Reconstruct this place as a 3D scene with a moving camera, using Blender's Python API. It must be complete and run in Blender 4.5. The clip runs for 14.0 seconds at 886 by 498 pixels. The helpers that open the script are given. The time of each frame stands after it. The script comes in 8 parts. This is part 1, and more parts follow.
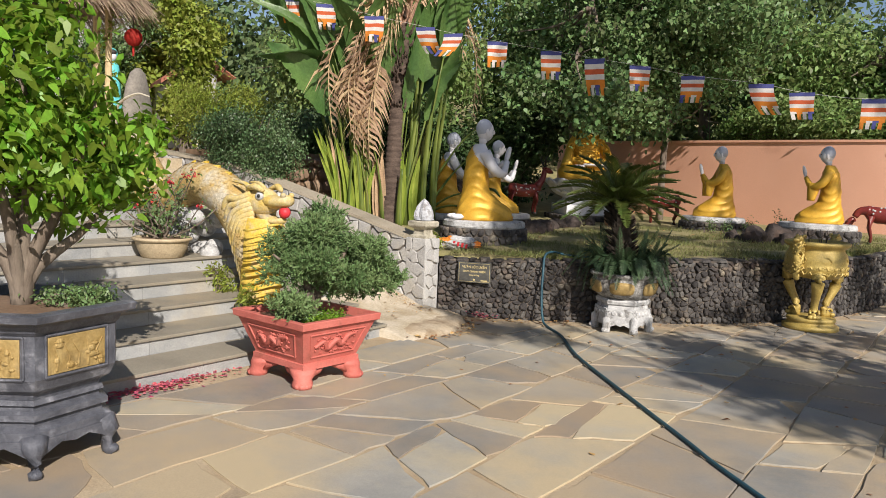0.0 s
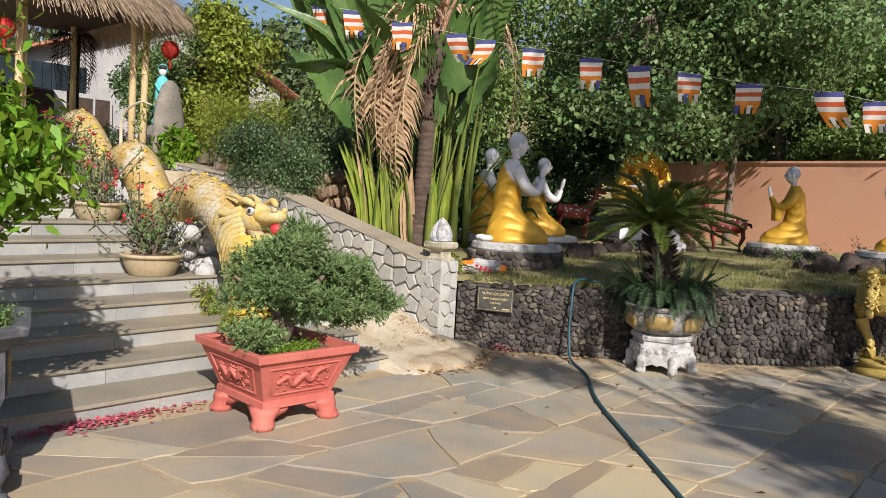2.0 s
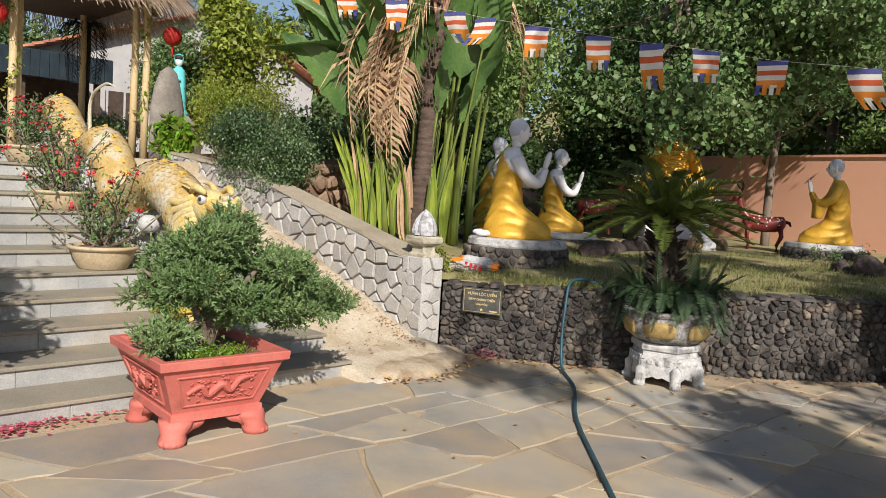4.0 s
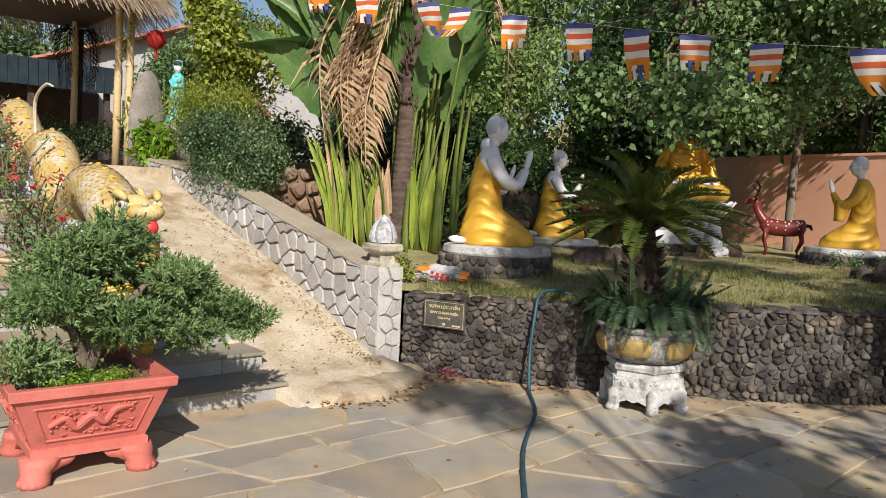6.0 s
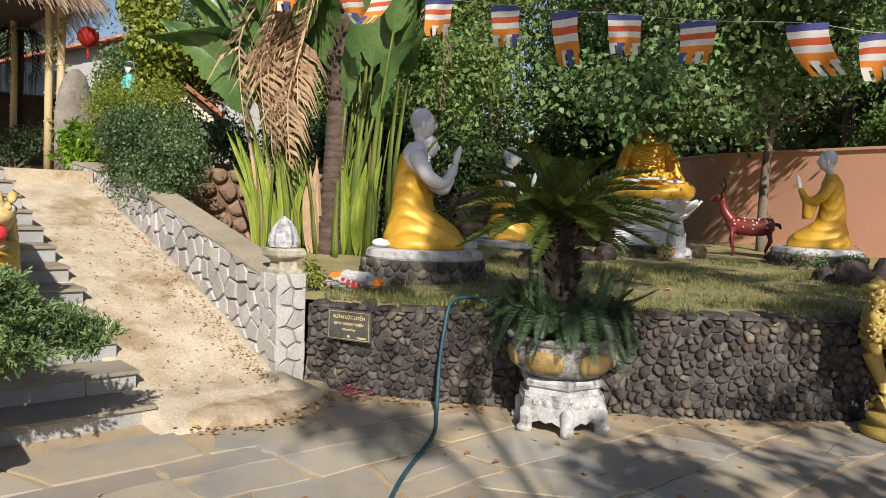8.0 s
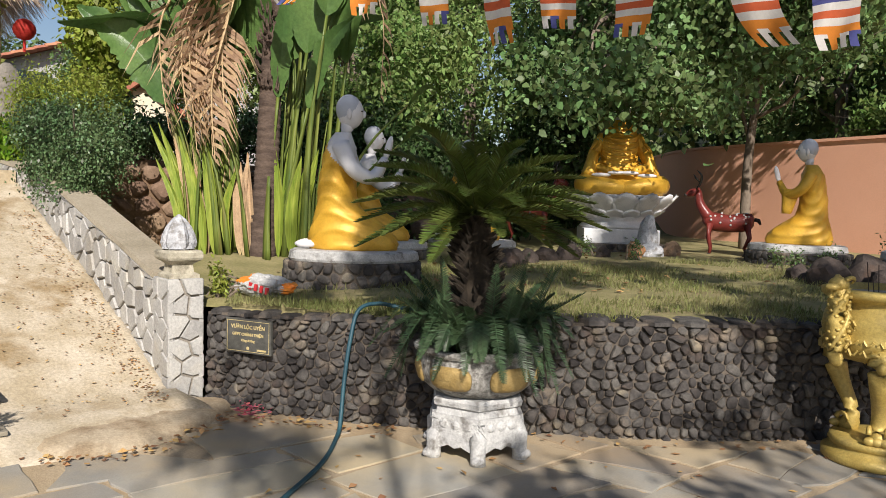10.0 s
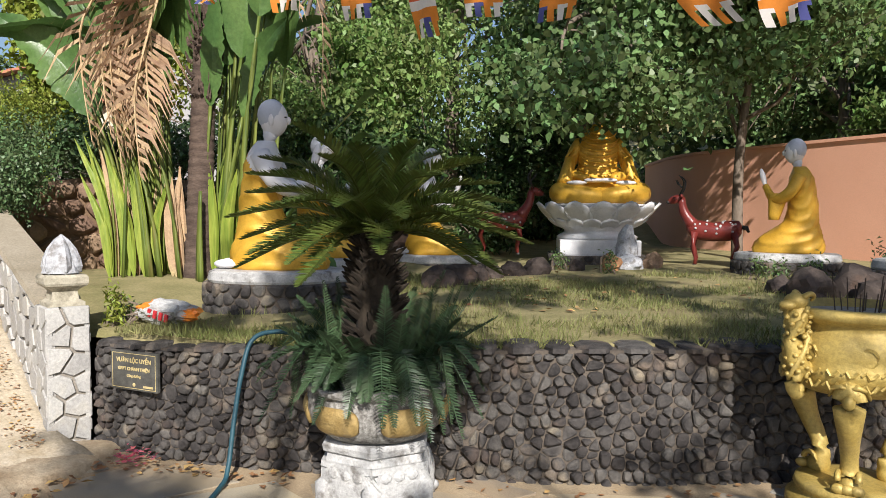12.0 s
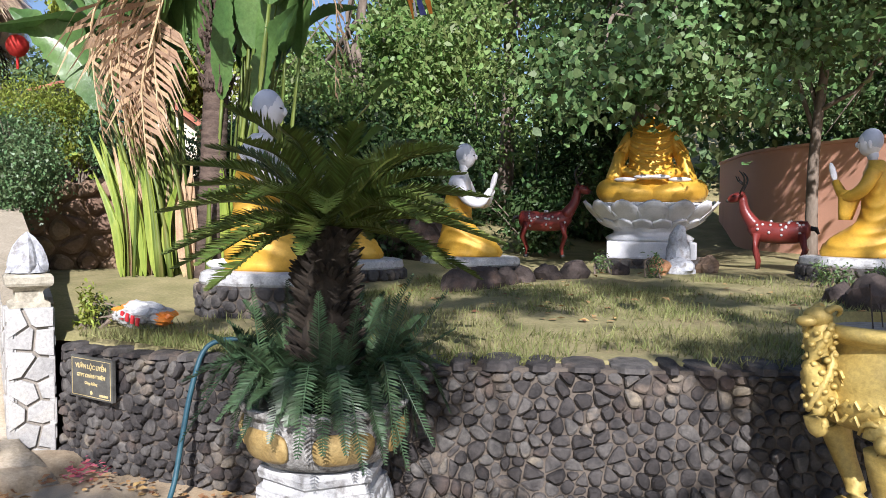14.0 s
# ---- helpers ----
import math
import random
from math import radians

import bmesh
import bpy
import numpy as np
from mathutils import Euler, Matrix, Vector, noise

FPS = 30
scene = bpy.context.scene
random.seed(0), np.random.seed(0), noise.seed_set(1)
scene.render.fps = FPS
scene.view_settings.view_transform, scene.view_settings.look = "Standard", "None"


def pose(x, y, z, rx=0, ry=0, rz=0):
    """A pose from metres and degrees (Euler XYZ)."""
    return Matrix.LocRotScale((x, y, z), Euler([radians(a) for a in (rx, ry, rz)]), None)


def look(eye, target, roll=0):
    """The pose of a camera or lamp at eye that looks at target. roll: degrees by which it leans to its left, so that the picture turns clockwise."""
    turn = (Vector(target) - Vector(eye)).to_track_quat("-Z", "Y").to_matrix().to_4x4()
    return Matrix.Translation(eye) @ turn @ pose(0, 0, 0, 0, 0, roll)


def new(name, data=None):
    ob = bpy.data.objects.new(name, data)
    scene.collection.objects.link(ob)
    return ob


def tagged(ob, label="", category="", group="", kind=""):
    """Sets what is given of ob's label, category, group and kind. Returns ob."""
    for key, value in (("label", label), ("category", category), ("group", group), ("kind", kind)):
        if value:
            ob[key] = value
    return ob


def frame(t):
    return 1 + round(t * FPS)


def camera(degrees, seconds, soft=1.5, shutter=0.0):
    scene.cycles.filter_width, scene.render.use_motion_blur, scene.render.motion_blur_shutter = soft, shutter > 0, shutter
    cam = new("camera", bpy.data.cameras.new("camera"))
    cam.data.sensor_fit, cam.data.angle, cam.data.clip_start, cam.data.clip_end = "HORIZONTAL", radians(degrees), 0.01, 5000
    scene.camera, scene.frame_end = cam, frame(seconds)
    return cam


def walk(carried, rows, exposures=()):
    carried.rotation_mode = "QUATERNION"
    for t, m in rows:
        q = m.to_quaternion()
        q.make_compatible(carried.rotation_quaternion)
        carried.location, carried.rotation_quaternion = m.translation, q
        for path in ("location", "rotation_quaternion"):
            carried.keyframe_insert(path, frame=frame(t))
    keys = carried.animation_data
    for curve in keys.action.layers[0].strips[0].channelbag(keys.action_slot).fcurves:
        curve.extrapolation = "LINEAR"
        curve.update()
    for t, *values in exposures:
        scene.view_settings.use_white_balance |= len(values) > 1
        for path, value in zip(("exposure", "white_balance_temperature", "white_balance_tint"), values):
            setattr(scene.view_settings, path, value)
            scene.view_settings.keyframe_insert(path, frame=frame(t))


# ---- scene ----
cam = camera(60.1, 14.0, soft=0.5)
METRES, EYE, TILT, LEAN, TURN = 6.4, 1.6, 0.0, 0.0, 36.4
ROWS = [
    (0.0, 0.0, 0.0, 0.0, 0.25, -5.75, -2.52),
    (0.5, 0.0228, 0.0313, -0.0029, 0.54, -5.67, -3.28),
    (1.0, 0.0482, 0.0602, -0.0025, 2.22, -5.31, -3.68),
    (1.5, 0.0663, 0.0959, -0.0033, 4.31, -4.81, -3.58),
    (2.0, 0.0896, 0.1255, -0.0045, 6.01, -4.4, -3.25),
    (4.5, 0.196, 0.2775, -0.0118, 10.35, -4.65, -3.45),
    (5.0, 0.2127, 0.3113, -0.009, 10.83, -4.26, -3.12),
    (5.5, 0.2367, 0.3374, -0.0122, 11.67, -4.12, -3.03),
    (6.0, 0.2616, 0.3621, -0.0127, 12.73, -4.34, -2.92),
    (6.5, 0.2808, 0.392, -0.0125, 13.05, -4.39, -2.4),
    (7.0, 0.3016, 0.4222, -0.0125, 12.81, -4.24, -2.1),
    (7.5, 0.3291, 0.4498, -0.0138, 12.72, -4.11, -2.27),
    (8.0, 0.352, 0.4777, -0.0164, 12.75, -3.96, -2.21),
    (10.5, 0.4473, 0.6254, -0.0222, 13.34, -3.82, -1.38),
    (11.0, 0.4688, 0.6524, -0.0228, 13.58, -3.64, -1.14),
    (11.5, 0.4861, 0.6826, -0.0235, 14.05, -3.26, -0.76),
    (12.0, 0.5013, 0.7138, -0.0228, 14.4, -2.85, -0.38),
    (12.5, 0.5247, 0.7388, -0.025, 15.09, -2.78, -0.57),
    (13.0, 0.5427, 0.7638, -0.0264, 16.41, -2.87, -0.93),
    (13.5, 0.5535, 0.7916, -0.0257, 18.26, -2.83, -0.8),
    (14.0, 0.5653, 0.8166, -0.0269, 20.78, -2.77, -0.44),
]
walk(cam, [(t, pose(0, 0, EYE, TILT, LEAN, TURN) @ pose(METRES * x, METRES * y, METRES * z, 90 + pitch, roll, yaw)) for t, x, y, z, yaw, pitch, roll in ROWS], [(0.0, 0.35, 6350, 14), (7.5, 0.38, 6400, 14), (11.0, 0.47, 6350, 13), (12.5, 0.66, 6050, 14), (14.0, 0.88, 5750, 17)])
SUN = Vector((0.843, -0.537, 0)).normalized()
SUN_EL = 34.5

# ---------------- world, sun ----------------
world = bpy.data.worlds.new("world")
scene.world = world
world.use_nodes = True
wn = world.node_tree.nodes
sky = wn.new("ShaderNodeTexSky")
sky.sky_type, sky.sun_disc = "NISHITA", False
sky.sun_elevation, sky.sun_rotation = radians(SUN_EL), radians(122.5)
world.node_tree.links.new(sky.outputs[0], wn["Background"].inputs[0])
wn["Background"].inputs[1].default_value = 0.068
sun = new("sun", bpy.data.lights.new("sun", "SUN"))
sun.data.energy, sun.data.angle, sun.data.color = 5.0, radians(0.6), (1.0, 0.93, 0.82)
sun_way = Vector((SUN.x * math.cos(radians(SUN_EL)), SUN.y * math.cos(radians(SUN_EL)), math.sin(radians(SUN_EL))))
sun.matrix_world = look(sun_way * 40, (0, 0, 0))


# ---------------- materials ----------------
def mat(name, a, b, scale=6.0, rough=0.8, bump=0.3, fine=60.0, metal=0.0, c=None, cscale=1.5, cmix=(0.55, 0.75), island=0.0,
        piece=0.0, translucent=0.0, coords="Object", spec=0.35, stretch=None, speck=1.0):
    """Two-tone noise material with a third stain colour, fine grain, and variation by island or by piece."""
    m = bpy.data.materials.new(name)
    m.use_nodes = True
    n, l = m.node_tree.nodes, m.node_tree.links
    p = n["Principled BSDF"]
    tc = n.new("ShaderNodeTexCoord")
    src = tc.outputs["Object"]
    if coords == "World":
        src = n.new("ShaderNodeNewGeometry").outputs["Position"]
    if stretch:
        mp = n.new("ShaderNodeMapping")
        mp.inputs["Scale"].default_value = stretch
        l.new(src, mp.inputs[0])
        src = mp.outputs[0]
    def nz(sc, detail=5.0, rg=0.6):
        t = n.new("ShaderNodeTexNoise")
        t.inputs["Scale"].default_value, t.inputs["Detail"].default_value, t.inputs["Roughness"].default_value = sc, detail, rg
        l.new(src, t.inputs["Vector"])
        return t.outputs[0]
    def ramp(fac, lo, hi):
        r = n.new("ShaderNodeMapRange")
        r.inputs[1].default_value, r.inputs[2].default_value = lo, hi
        l.new(fac, r.inputs[0])
        return r.outputs[0]
    def mix(fac, x, y, kind="MIX"):
        k = n.new("ShaderNodeMix")
        k.data_type, k.blend_type = "RGBA", kind
        for sock, v in ((k.inputs[0], fac), (k.inputs[6], x), (k.inputs[7], y)):
            if isinstance(v, bpy.types.NodeSocket):
                l.new(v, sock)
            elif isinstance(v, (int, float)):
                sock.default_value = v
            else:
                sock.default_value = (*v, 1)
        return k.outputs[2]
    col = mix(ramp(nz(scale), 0.35, 0.65), a, b)
    if c:
        col = mix(ramp(nz(cscale, 6.0), *cmix), col, c)
    grain = nz(fine, 6.0, 0.7)
    g = ramp(grain, 0.2, 0.8)
    gm = n.new("ShaderNodeMapRange")
    gm.inputs[3].default_value, gm.inputs[4].default_value = 1 - 0.38 * speck, 1 + 0.3 * speck
    l.new(g, gm.inputs[0])
    vm = n.new("ShaderNodeHueSaturation")
    l.new(gm.outputs[0], vm.inputs["Value"])
    l.new(col, vm.inputs["Color"])
    col = vm.outputs[0]
    for amount, sock in ((island, "island"), (piece, "piece")):
        if amount:
            r = n.new("ShaderNodeNewGeometry").outputs["Random Per Island"] if sock == "island" else n.new("ShaderNodeObjectInfo").outputs["Random"]
            k = n.new("ShaderNodeMapRange")
            k.inputs[3].default_value, k.inputs[4].default_value = 1 - amount, 1 + amount
            l.new(r, k.inputs[0])
            h = n.new("ShaderNodeHueSaturation")
            l.new(k.outputs[0], h.inputs["Value"])
            k2 = n.new("ShaderNodeMapRange")
            k2.inputs[3].default_value, k2.inputs[4].default_value = 0.5 - amount * 0.05, 0.5 + amount * 0.05
            l.new(r, k2.inputs[0])
            l.new(k2.outputs[0], h.inputs["Hue"])
            l.new(col, h.inputs["Color"])
            col = h.outputs[0]
    l.new(col, p.inputs["Base Color"])
    p.inputs["Roughness"].default_value, p.inputs["Metallic"].default_value = rough, metal
    p.inputs["Specular IOR Level"].default_value = spec
    if bump:
        bp = n.new("ShaderNodeBump")
        bp.inputs["Strength"].default_value, bp.inputs["Distance"].default_value = bump, 0.01
        l.new(grain, bp.inputs["Height"])
        l.new(bp.outputs[0], p.inputs["Normal"])
    if translucent:
        tr = n.new("ShaderNodeBsdfTranslucent")
        l.new(col, tr.inputs[0])
        ms = n.new("ShaderNodeMixShader")
        ms.inputs[0].default_value = translucent
        l.new(p.outputs[0], ms.inputs[1])
        l.new(tr.outputs[0], ms.inputs[2])
        l.new(ms.outputs[0], n["Material Output"].inputs[0])
    return m


M = {}
M["mortar"] = mat("sandy_mortar", (0.36, 0.27, 0.165), (0.45, 0.36, 0.24), 2.5, 0.95, 0.5, 90, c=(0.27, 0.22, 0.16), coords="World")
M["flag"] = mat("slate_flagstone", (0.22, 0.22, 0.205), (0.33, 0.31, 0.27), 1.6, 0.6, 0.25, 130, c=(0.42, 0.335, 0.22), cscale=0.75, cmix=(0.4, 0.6), piece=0.22, speck=0.6, coords="World")
M["tread"] = mat("brown_slate_tread", (0.22, 0.195, 0.15), (0.29, 0.26, 0.2), 1.8, 0.7, 0.3, 80, c=(0.33, 0.27, 0.18), coords="World")
M["riser"] = mat("grey_granite_riser", (0.3, 0.31, 0.31), (0.4, 0.4, 0.38), 3.0, 0.8, 0.5, 120, c=(0.42, 0.37, 0.28), cscale=1.1, coords="World", piece=0.12)
M["concrete"] = mat("weathered_concrete", (0.41, 0.34, 0.23), (0.55, 0.48, 0.37), 3.5, 0.95, 0.6, 50, c=(0.3, 0.22, 0.12), cscale=1.7, cmix=(0.53, 0.66), coords="World")
M["whitestone"] = mat("pale_wall_stone", (0.36, 0.355, 0.34), (0.46, 0.45, 0.425), 5, 0.85, 0.5, 60, c=(0.4, 0.37, 0.3), cscale=2.5, piece=0.2, island=0.0, coords="World")
M["joint"] = mat("dark_joint_mortar", (0.2, 0.18, 0.15), (0.3, 0.27, 0.23), 8, 0.95, 0.5, 80, coords="World")
M["capstone"] = mat("mossy_concrete_coping", (0.3, 0.26, 0.19), (0.38, 0.33, 0.25), 3, 0.95, 0.5, 60, c=(0.2, 0.17, 0.11), coords="World")
M["lava"] = mat("dark_lava_stone", (0.038, 0.035, 0.034), (0.1, 0.091, 0.084), 12, 0.75, 1.0, 55, c=(0.19, 0.15, 0.115), cscale=4.0, cmix=(0.54, 0.68), piece=0.55, coords="World")
M["lavarest"] = mat("dark_lava_stone_far", (0.038, 0.035, 0.034), (0.1, 0.091, 0.084), 12, 0.75, 1.0, 55, c=(0.19, 0.15, 0.115), cscale=4.0, cmix=(0.54, 0.68), island=0.55, coords="World")
M["lavajoint"] = mat("grey_brown_mortar", (0.075, 0.062, 0.05), (0.15, 0.125, 0.1), 6, 0.95, 0.5, 70, coords="World")
M["brownstone"] = mat("brown_boulder", (0.2, 0.13, 0.085), (0.28, 0.19, 0.13), 6, 0.9, 0.6, 40, piece=0.25, coords="World")
M["soil"] = mat("brown_soil", (0.16, 0.1, 0.06), (0.24, 0.16, 0.1), 4, 1.0, 0.9, 40, coords="World")
M["lawn"] = mat("dry_lawn", (0.2, 0.185, 0.075), (0.32, 0.275, 0.135), 2.5, 1.0, 0.9, 45, c=(0.25, 0.19, 0.1), cscale=1.2, coords="World")
M["pink"] = mat("salmon_pink_paint", (0.75, 0.4, 0.27), (0.79, 0.44, 0.305), 0.7, 0.85, 0.25, 70, c=(0.55, 0.27, 0.18), cscale=0.8, cmix=(0.6, 0.85), coords="World", speck=0.35)
M["gold"] = mat("gold_paint", (0.6, 0.33, 0.03), (0.72, 0.43, 0.05), 5, 0.44, 0.2, 60, c=(0.42, 0.21, 0.03), cscale=3.5, cmix=(0.6, 0.8), metal=0.22, spec=0.5, speck=0.4)
M["yellowgold"] = mat("yellow_gold_paint", (0.44, 0.315, 0.08), (0.54, 0.41, 0.125), 6, 0.45, 0.35, 60, c=(0.36, 0.27, 0.1), cscale=5, cmix=(0.52, 0.72), metal=0.25, spec=0.5)
M["skin"] = mat("white_paint", (0.6, 0.6, 0.62), (0.7, 0.69, 0.7), 3, 0.45, 0.05, 60, speck=0.15, c=(0.6, 0.58, 0.57), cscale=4, cmix=(0.6, 0.85))
M["hair"] = mat("grey_blue_paint", (0.36, 0.39, 0.46), (0.45, 0.48, 0.54), 3, 0.55, 0.05, 60, speck=0.2)
M["throne"] = mat("white_throne_paint", (0.56, 0.57, 0.59), (0.68, 0.68, 0.69), 6, 0.6, 0.3, 60, c=(0.36, 0.36, 0.37), cscale=5, cmix=(0.6, 0.78), speck=0.4)
M["black"] = mat("black_paint", (0.02, 0.02, 0.02), (0.04, 0.035, 0.03), 3, 0.6, 0.1, 60)
M["whitepaint"] = mat("weathered_white_paint", (0.42, 0.42, 0.415), (0.56, 0.56, 0.545), 14, 0.8, 0.8, 70, c=(0.2, 0.19, 0.175), cscale=9, cmix=(0.55, 0.68))
M["redpot"] = mat("faded_red_paint", (0.46, 0.115, 0.09), (0.54, 0.165, 0.13), 4, 0.65, 0.35, 70, c=(0.33, 0.11, 0.08), cscale=6, cmix=(0.58, 0.74), speck=0.45)
M["blackpot"] = mat("dark_glazed_pot", (0.06, 0.064, 0.078), (0.125, 0.13, 0.15), 9, 0.36, 0.8, 50, c=(0.27, 0.275, 0.3), cscale=9, cmix=(0.58, 0.75))
M["potgold"] = mat("old_gold_panel", (0.3, 0.2, 0.065), (0.44, 0.32, 0.13), 12, 0.55, 0.7, 50, c=(0.26, 0.19, 0.09), cscale=10, metal=0.2)
M["clay"] = mat("ochre_clay", (0.42, 0.33, 0.2), (0.5, 0.41, 0.27), 4, 0.6, 0.2, 60, c=(0.3, 0.22, 0.13), cscale=4)
M["dragon"] = mat("dragon_yellow_paint", (0.42, 0.28, 0.09), (0.52, 0.4, 0.18), 7, 0.95, 0.9, 45, c=(0.5, 0.45, 0.34), cscale=3.5, cmix=(0.5, 0.64))
M["dragonface"] = mat("bright_yellow_paint", (0.6, 0.4, 0.04), (0.66, 0.48, 0.1), 6, 0.85, 0.7, 50, c=(0.52, 0.42, 0.24), cscale=5, cmix=(0.54, 0.7))
M["dragonhead"] = mat("weathered_yellow_cream", (0.56, 0.4, 0.1), (0.6, 0.5, 0.26), 9, 0.85, 0.7, 50, c=(0.44, 0.39, 0.3), cscale=7, cmix=(0.52, 0.66))
M["apron"] = mat("dirty_concrete", (0.36, 0.28, 0.18), (0.46, 0.38, 0.27), 5, 0.95, 0.7, 50, c=(0.24, 0.17, 0.1), cscale=3, cmix=(0.48, 0.62), coords="World")
M["rock"] = mat("dark_garden_rock", (0.045, 0.035, 0.03), (0.09, 0.07, 0.06), 6, 0.9, 0.8, 40, c=(0.13, 0.08, 0.055), cscale=4)
M["cream"] = mat("cream_stucco", (0.62, 0.56, 0.42), (0.68, 0.62, 0.48), 4, 0.8, 0.3, 60, c=(0.45, 0.38, 0.26), cscale=4)
M["red"] = mat("red_paint", (0.6, 0.03, 0.04), (0.68, 0.05, 0.06), 5, 0.5, 0.1, 60)
M["lantern"] = mat("red_cloth", (0.55, 0.03, 0.03), (0.65, 0.06, 0.04), 5, 0.7, 0.1, 60, translucent=0.3)
M["deer"] = mat("dark_red_deer_paint", (0.14, 0.024, 0.02), (0.2, 0.035, 0.028), 5, 0.3, 0.2, 60)
M["bark"] = mat("grey_brown_bark", (0.13, 0.1, 0.075), (0.22, 0.18, 0.14), 9, 0.95, 0.9, 40, stretch=(1, 1, 0.3))
M["palmbark"] = mat("ringed_palm_bark", (0.055, 0.038, 0.03), (0.12, 0.086, 0.066), 7, 0.95, 0.8, 40, stretch=(1, 1, 2.5))
M["darkbark"] = mat("dark_fibrous_bark", (0.02, 0.016, 0.012), (0.05, 0.038, 0.026), 14, 1.0, 0.9, 40)
M["bamboo"] = mat("pale_bamboo", (0.5, 0.38, 0.2), (0.58, 0.46, 0.27), 5, 0.6, 0.2, 60, stretch=(1, 1, 0.3))
M["thatch"] = mat("grey_brown_thatch", (0.26, 0.19, 0.13), (0.4, 0.31, 0.22), 12, 1.0, 0.6, 60, island=0.35)
M["potgrey"] = mat("weathered_grey_pot", (0.2, 0.19, 0.17), (0.46, 0.45, 0.42), 38, 0.75, 0.9, 90, c=(0.1, 0.09, 0.08), cscale=16, cmix=(0.5, 0.62))
M["deadleaf"] = mat("dry_tan_frond", (0.46, 0.31, 0.18), (0.6, 0.44, 0.28), 8, 0.85, 0.3, 60, island=0.3, translucent=0.25)
M["blue"] = mat("hose_blue_green", (0.018, 0.06, 0.085), (0.03, 0.09, 0.115), 6, 0.5, 0.1, 60)
M["turq"] = mat("turquoise_paint", (0.1, 0.5, 0.52), (0.16, 0.6, 0.6), 5, 0.5, 0.1, 60)
M["greystone"] = mat("grey_standing_stone", (0.17, 0.155, 0.135), (0.26, 0.235, 0.2), 5, 0.9, 0.8, 35, c=(0.11, 0.1, 0.085), cscale=3)
M["finial"] = mat("pale_grey_stone", (0.36, 0.37, 0.39), (0.52, 0.53, 0.55), 16, 0.8, 0.9, 60, c=(0.24, 0.23, 0.22), cscale=14, cmix=(0.52, 0.66))
M["piercap"] = mat("weathered_cap_concrete", (0.36, 0.33, 0.25), (0.5, 0.46, 0.36), 12, 0.9, 0.8, 60, c=(0.22, 0.2, 0.15), cscale=9, cmix=(0.52, 0.66))
M["plaster"] = mat("grey_plaster", (0.38, 0.38, 0.38), (0.46, 0.45, 0.44), 2, 0.9, 0.2, 60, c=(0.4, 0.39, 0.37))
M["rooftile"] = mat("red_roof_tile", (0.32, 0.12, 0.07), (0.42, 0.18, 0.11), 6, 0.85, 0.4, 50, island=0.25)
M["darkwood"] = mat("dark_wood", (0.045, 0.03, 0.022), (0.08, 0.055, 0.04), 6, 0.7, 0.4, 60)
M["awning"] = mat("dark_blue_awning", (0.012, 0.022, 0.03), (0.02, 0.035, 0.045), 4, 0.95, 0.1, 60)
M["plaque"] = mat("black_granite_plaque", (0.06, 0.06, 0.055), (0.1, 0.1, 0.09), 20, 0.35, 0.1, 90)
M["letter"] = mat("gilt_lettering", (0.5, 0.4, 0.18), (0.58, 0.48, 0.25), 20, 0.4, 0.0, 90)
M["leaf_dark"] = mat("dark_tree_leaf", (0.062, 0.112, 0.045), (0.13, 0.195, 0.08), 1.2, 0.42, 0, 30, island=0.6, translucent=0.25, coords="World")
M["leaf_mid"] = mat("tree_leaf", (0.085, 0.15, 0.048), (0.175, 0.255, 0.095), 1.0, 0.45, 0, 30, island=0.55, translucent=0.28, coords="World")
M["leaf_far"] = mat("far_leaf", (0.075, 0.125, 0.045), (0.18, 0.245, 0.095), 0.35, 0.6, 0, 30, island=0.4, translucent=0.3, coords="World")
M["leaf_bright"] = mat("bright_green_leaf", (0.14, 0.27, 0.02), (0.24, 0.38, 0.04), 4, 0.4, 0, 30, island=0.5, translucent=0.45)
M["leaf_yellow"] = mat("yellow_green_leaf", (0.2, 0.26, 0.03), (0.3, 0.34, 0.06), 3, 0.5, 0, 30, island=0.4, translucent=0.35, coords="World")
M["juniper"] = mat("blue_green_juniper", (0.105, 0.18, 0.06), (0.19, 0.275, 0.105), 3, 0.6, 0, 30, island=0.4, translucent=0.15)
M["cycad"] = mat("glossy_dark_frond", (0.065, 0.105, 0.022), (0.145, 0.18, 0.042), 4, 0.3, 0, 30, island=0.35, translucent=0.2)
M["banana"] = mat("broad_green_leaf", (0.06, 0.125, 0.035), (0.12, 0.2, 0.055), 2, 0.28, 0.3, 30, island=0.35, translucent=0.22)
M["stalk"] = mat("green_stalk", (0.075, 0.135, 0.025), (0.2, 0.25, 0.05), 22, 0.45, 0.25, 60, island=0.5, c=(0.26, 0.21, 0.08), cscale=6, stretch=(1, 1, 0.06))
M["sheath"] = mat("yellow_green_sheath", (0.16, 0.23, 0.03), (0.31, 0.35, 0.06), 22, 0.45, 0.25, 60, island=0.4, c=(0.14, 0.2, 0.04), cscale=5, stretch=(1, 1, 0.08), translucent=0.15)
# brighter copy of leaf_mid: sunlight on the foliage put into the colour
M["leaf_lit"] = mat("sunlit_tint_leaf", (0.16, 0.255, 0.065), (0.28, 0.37, 0.125), 1.0, 0.45, 0, 30, island=0.45, translucent=0.42, coords="World")
# darker copy of leaf_dark: shade behind the statues put into the colour
M["leaf_shaded"] = mat("shade_tinted_leaf", (0.04, 0.08, 0.025), (0.075, 0.125, 0.04), 1.2, 0.45, 0, 30, island=0.5, translucent=0.25, coords="World")
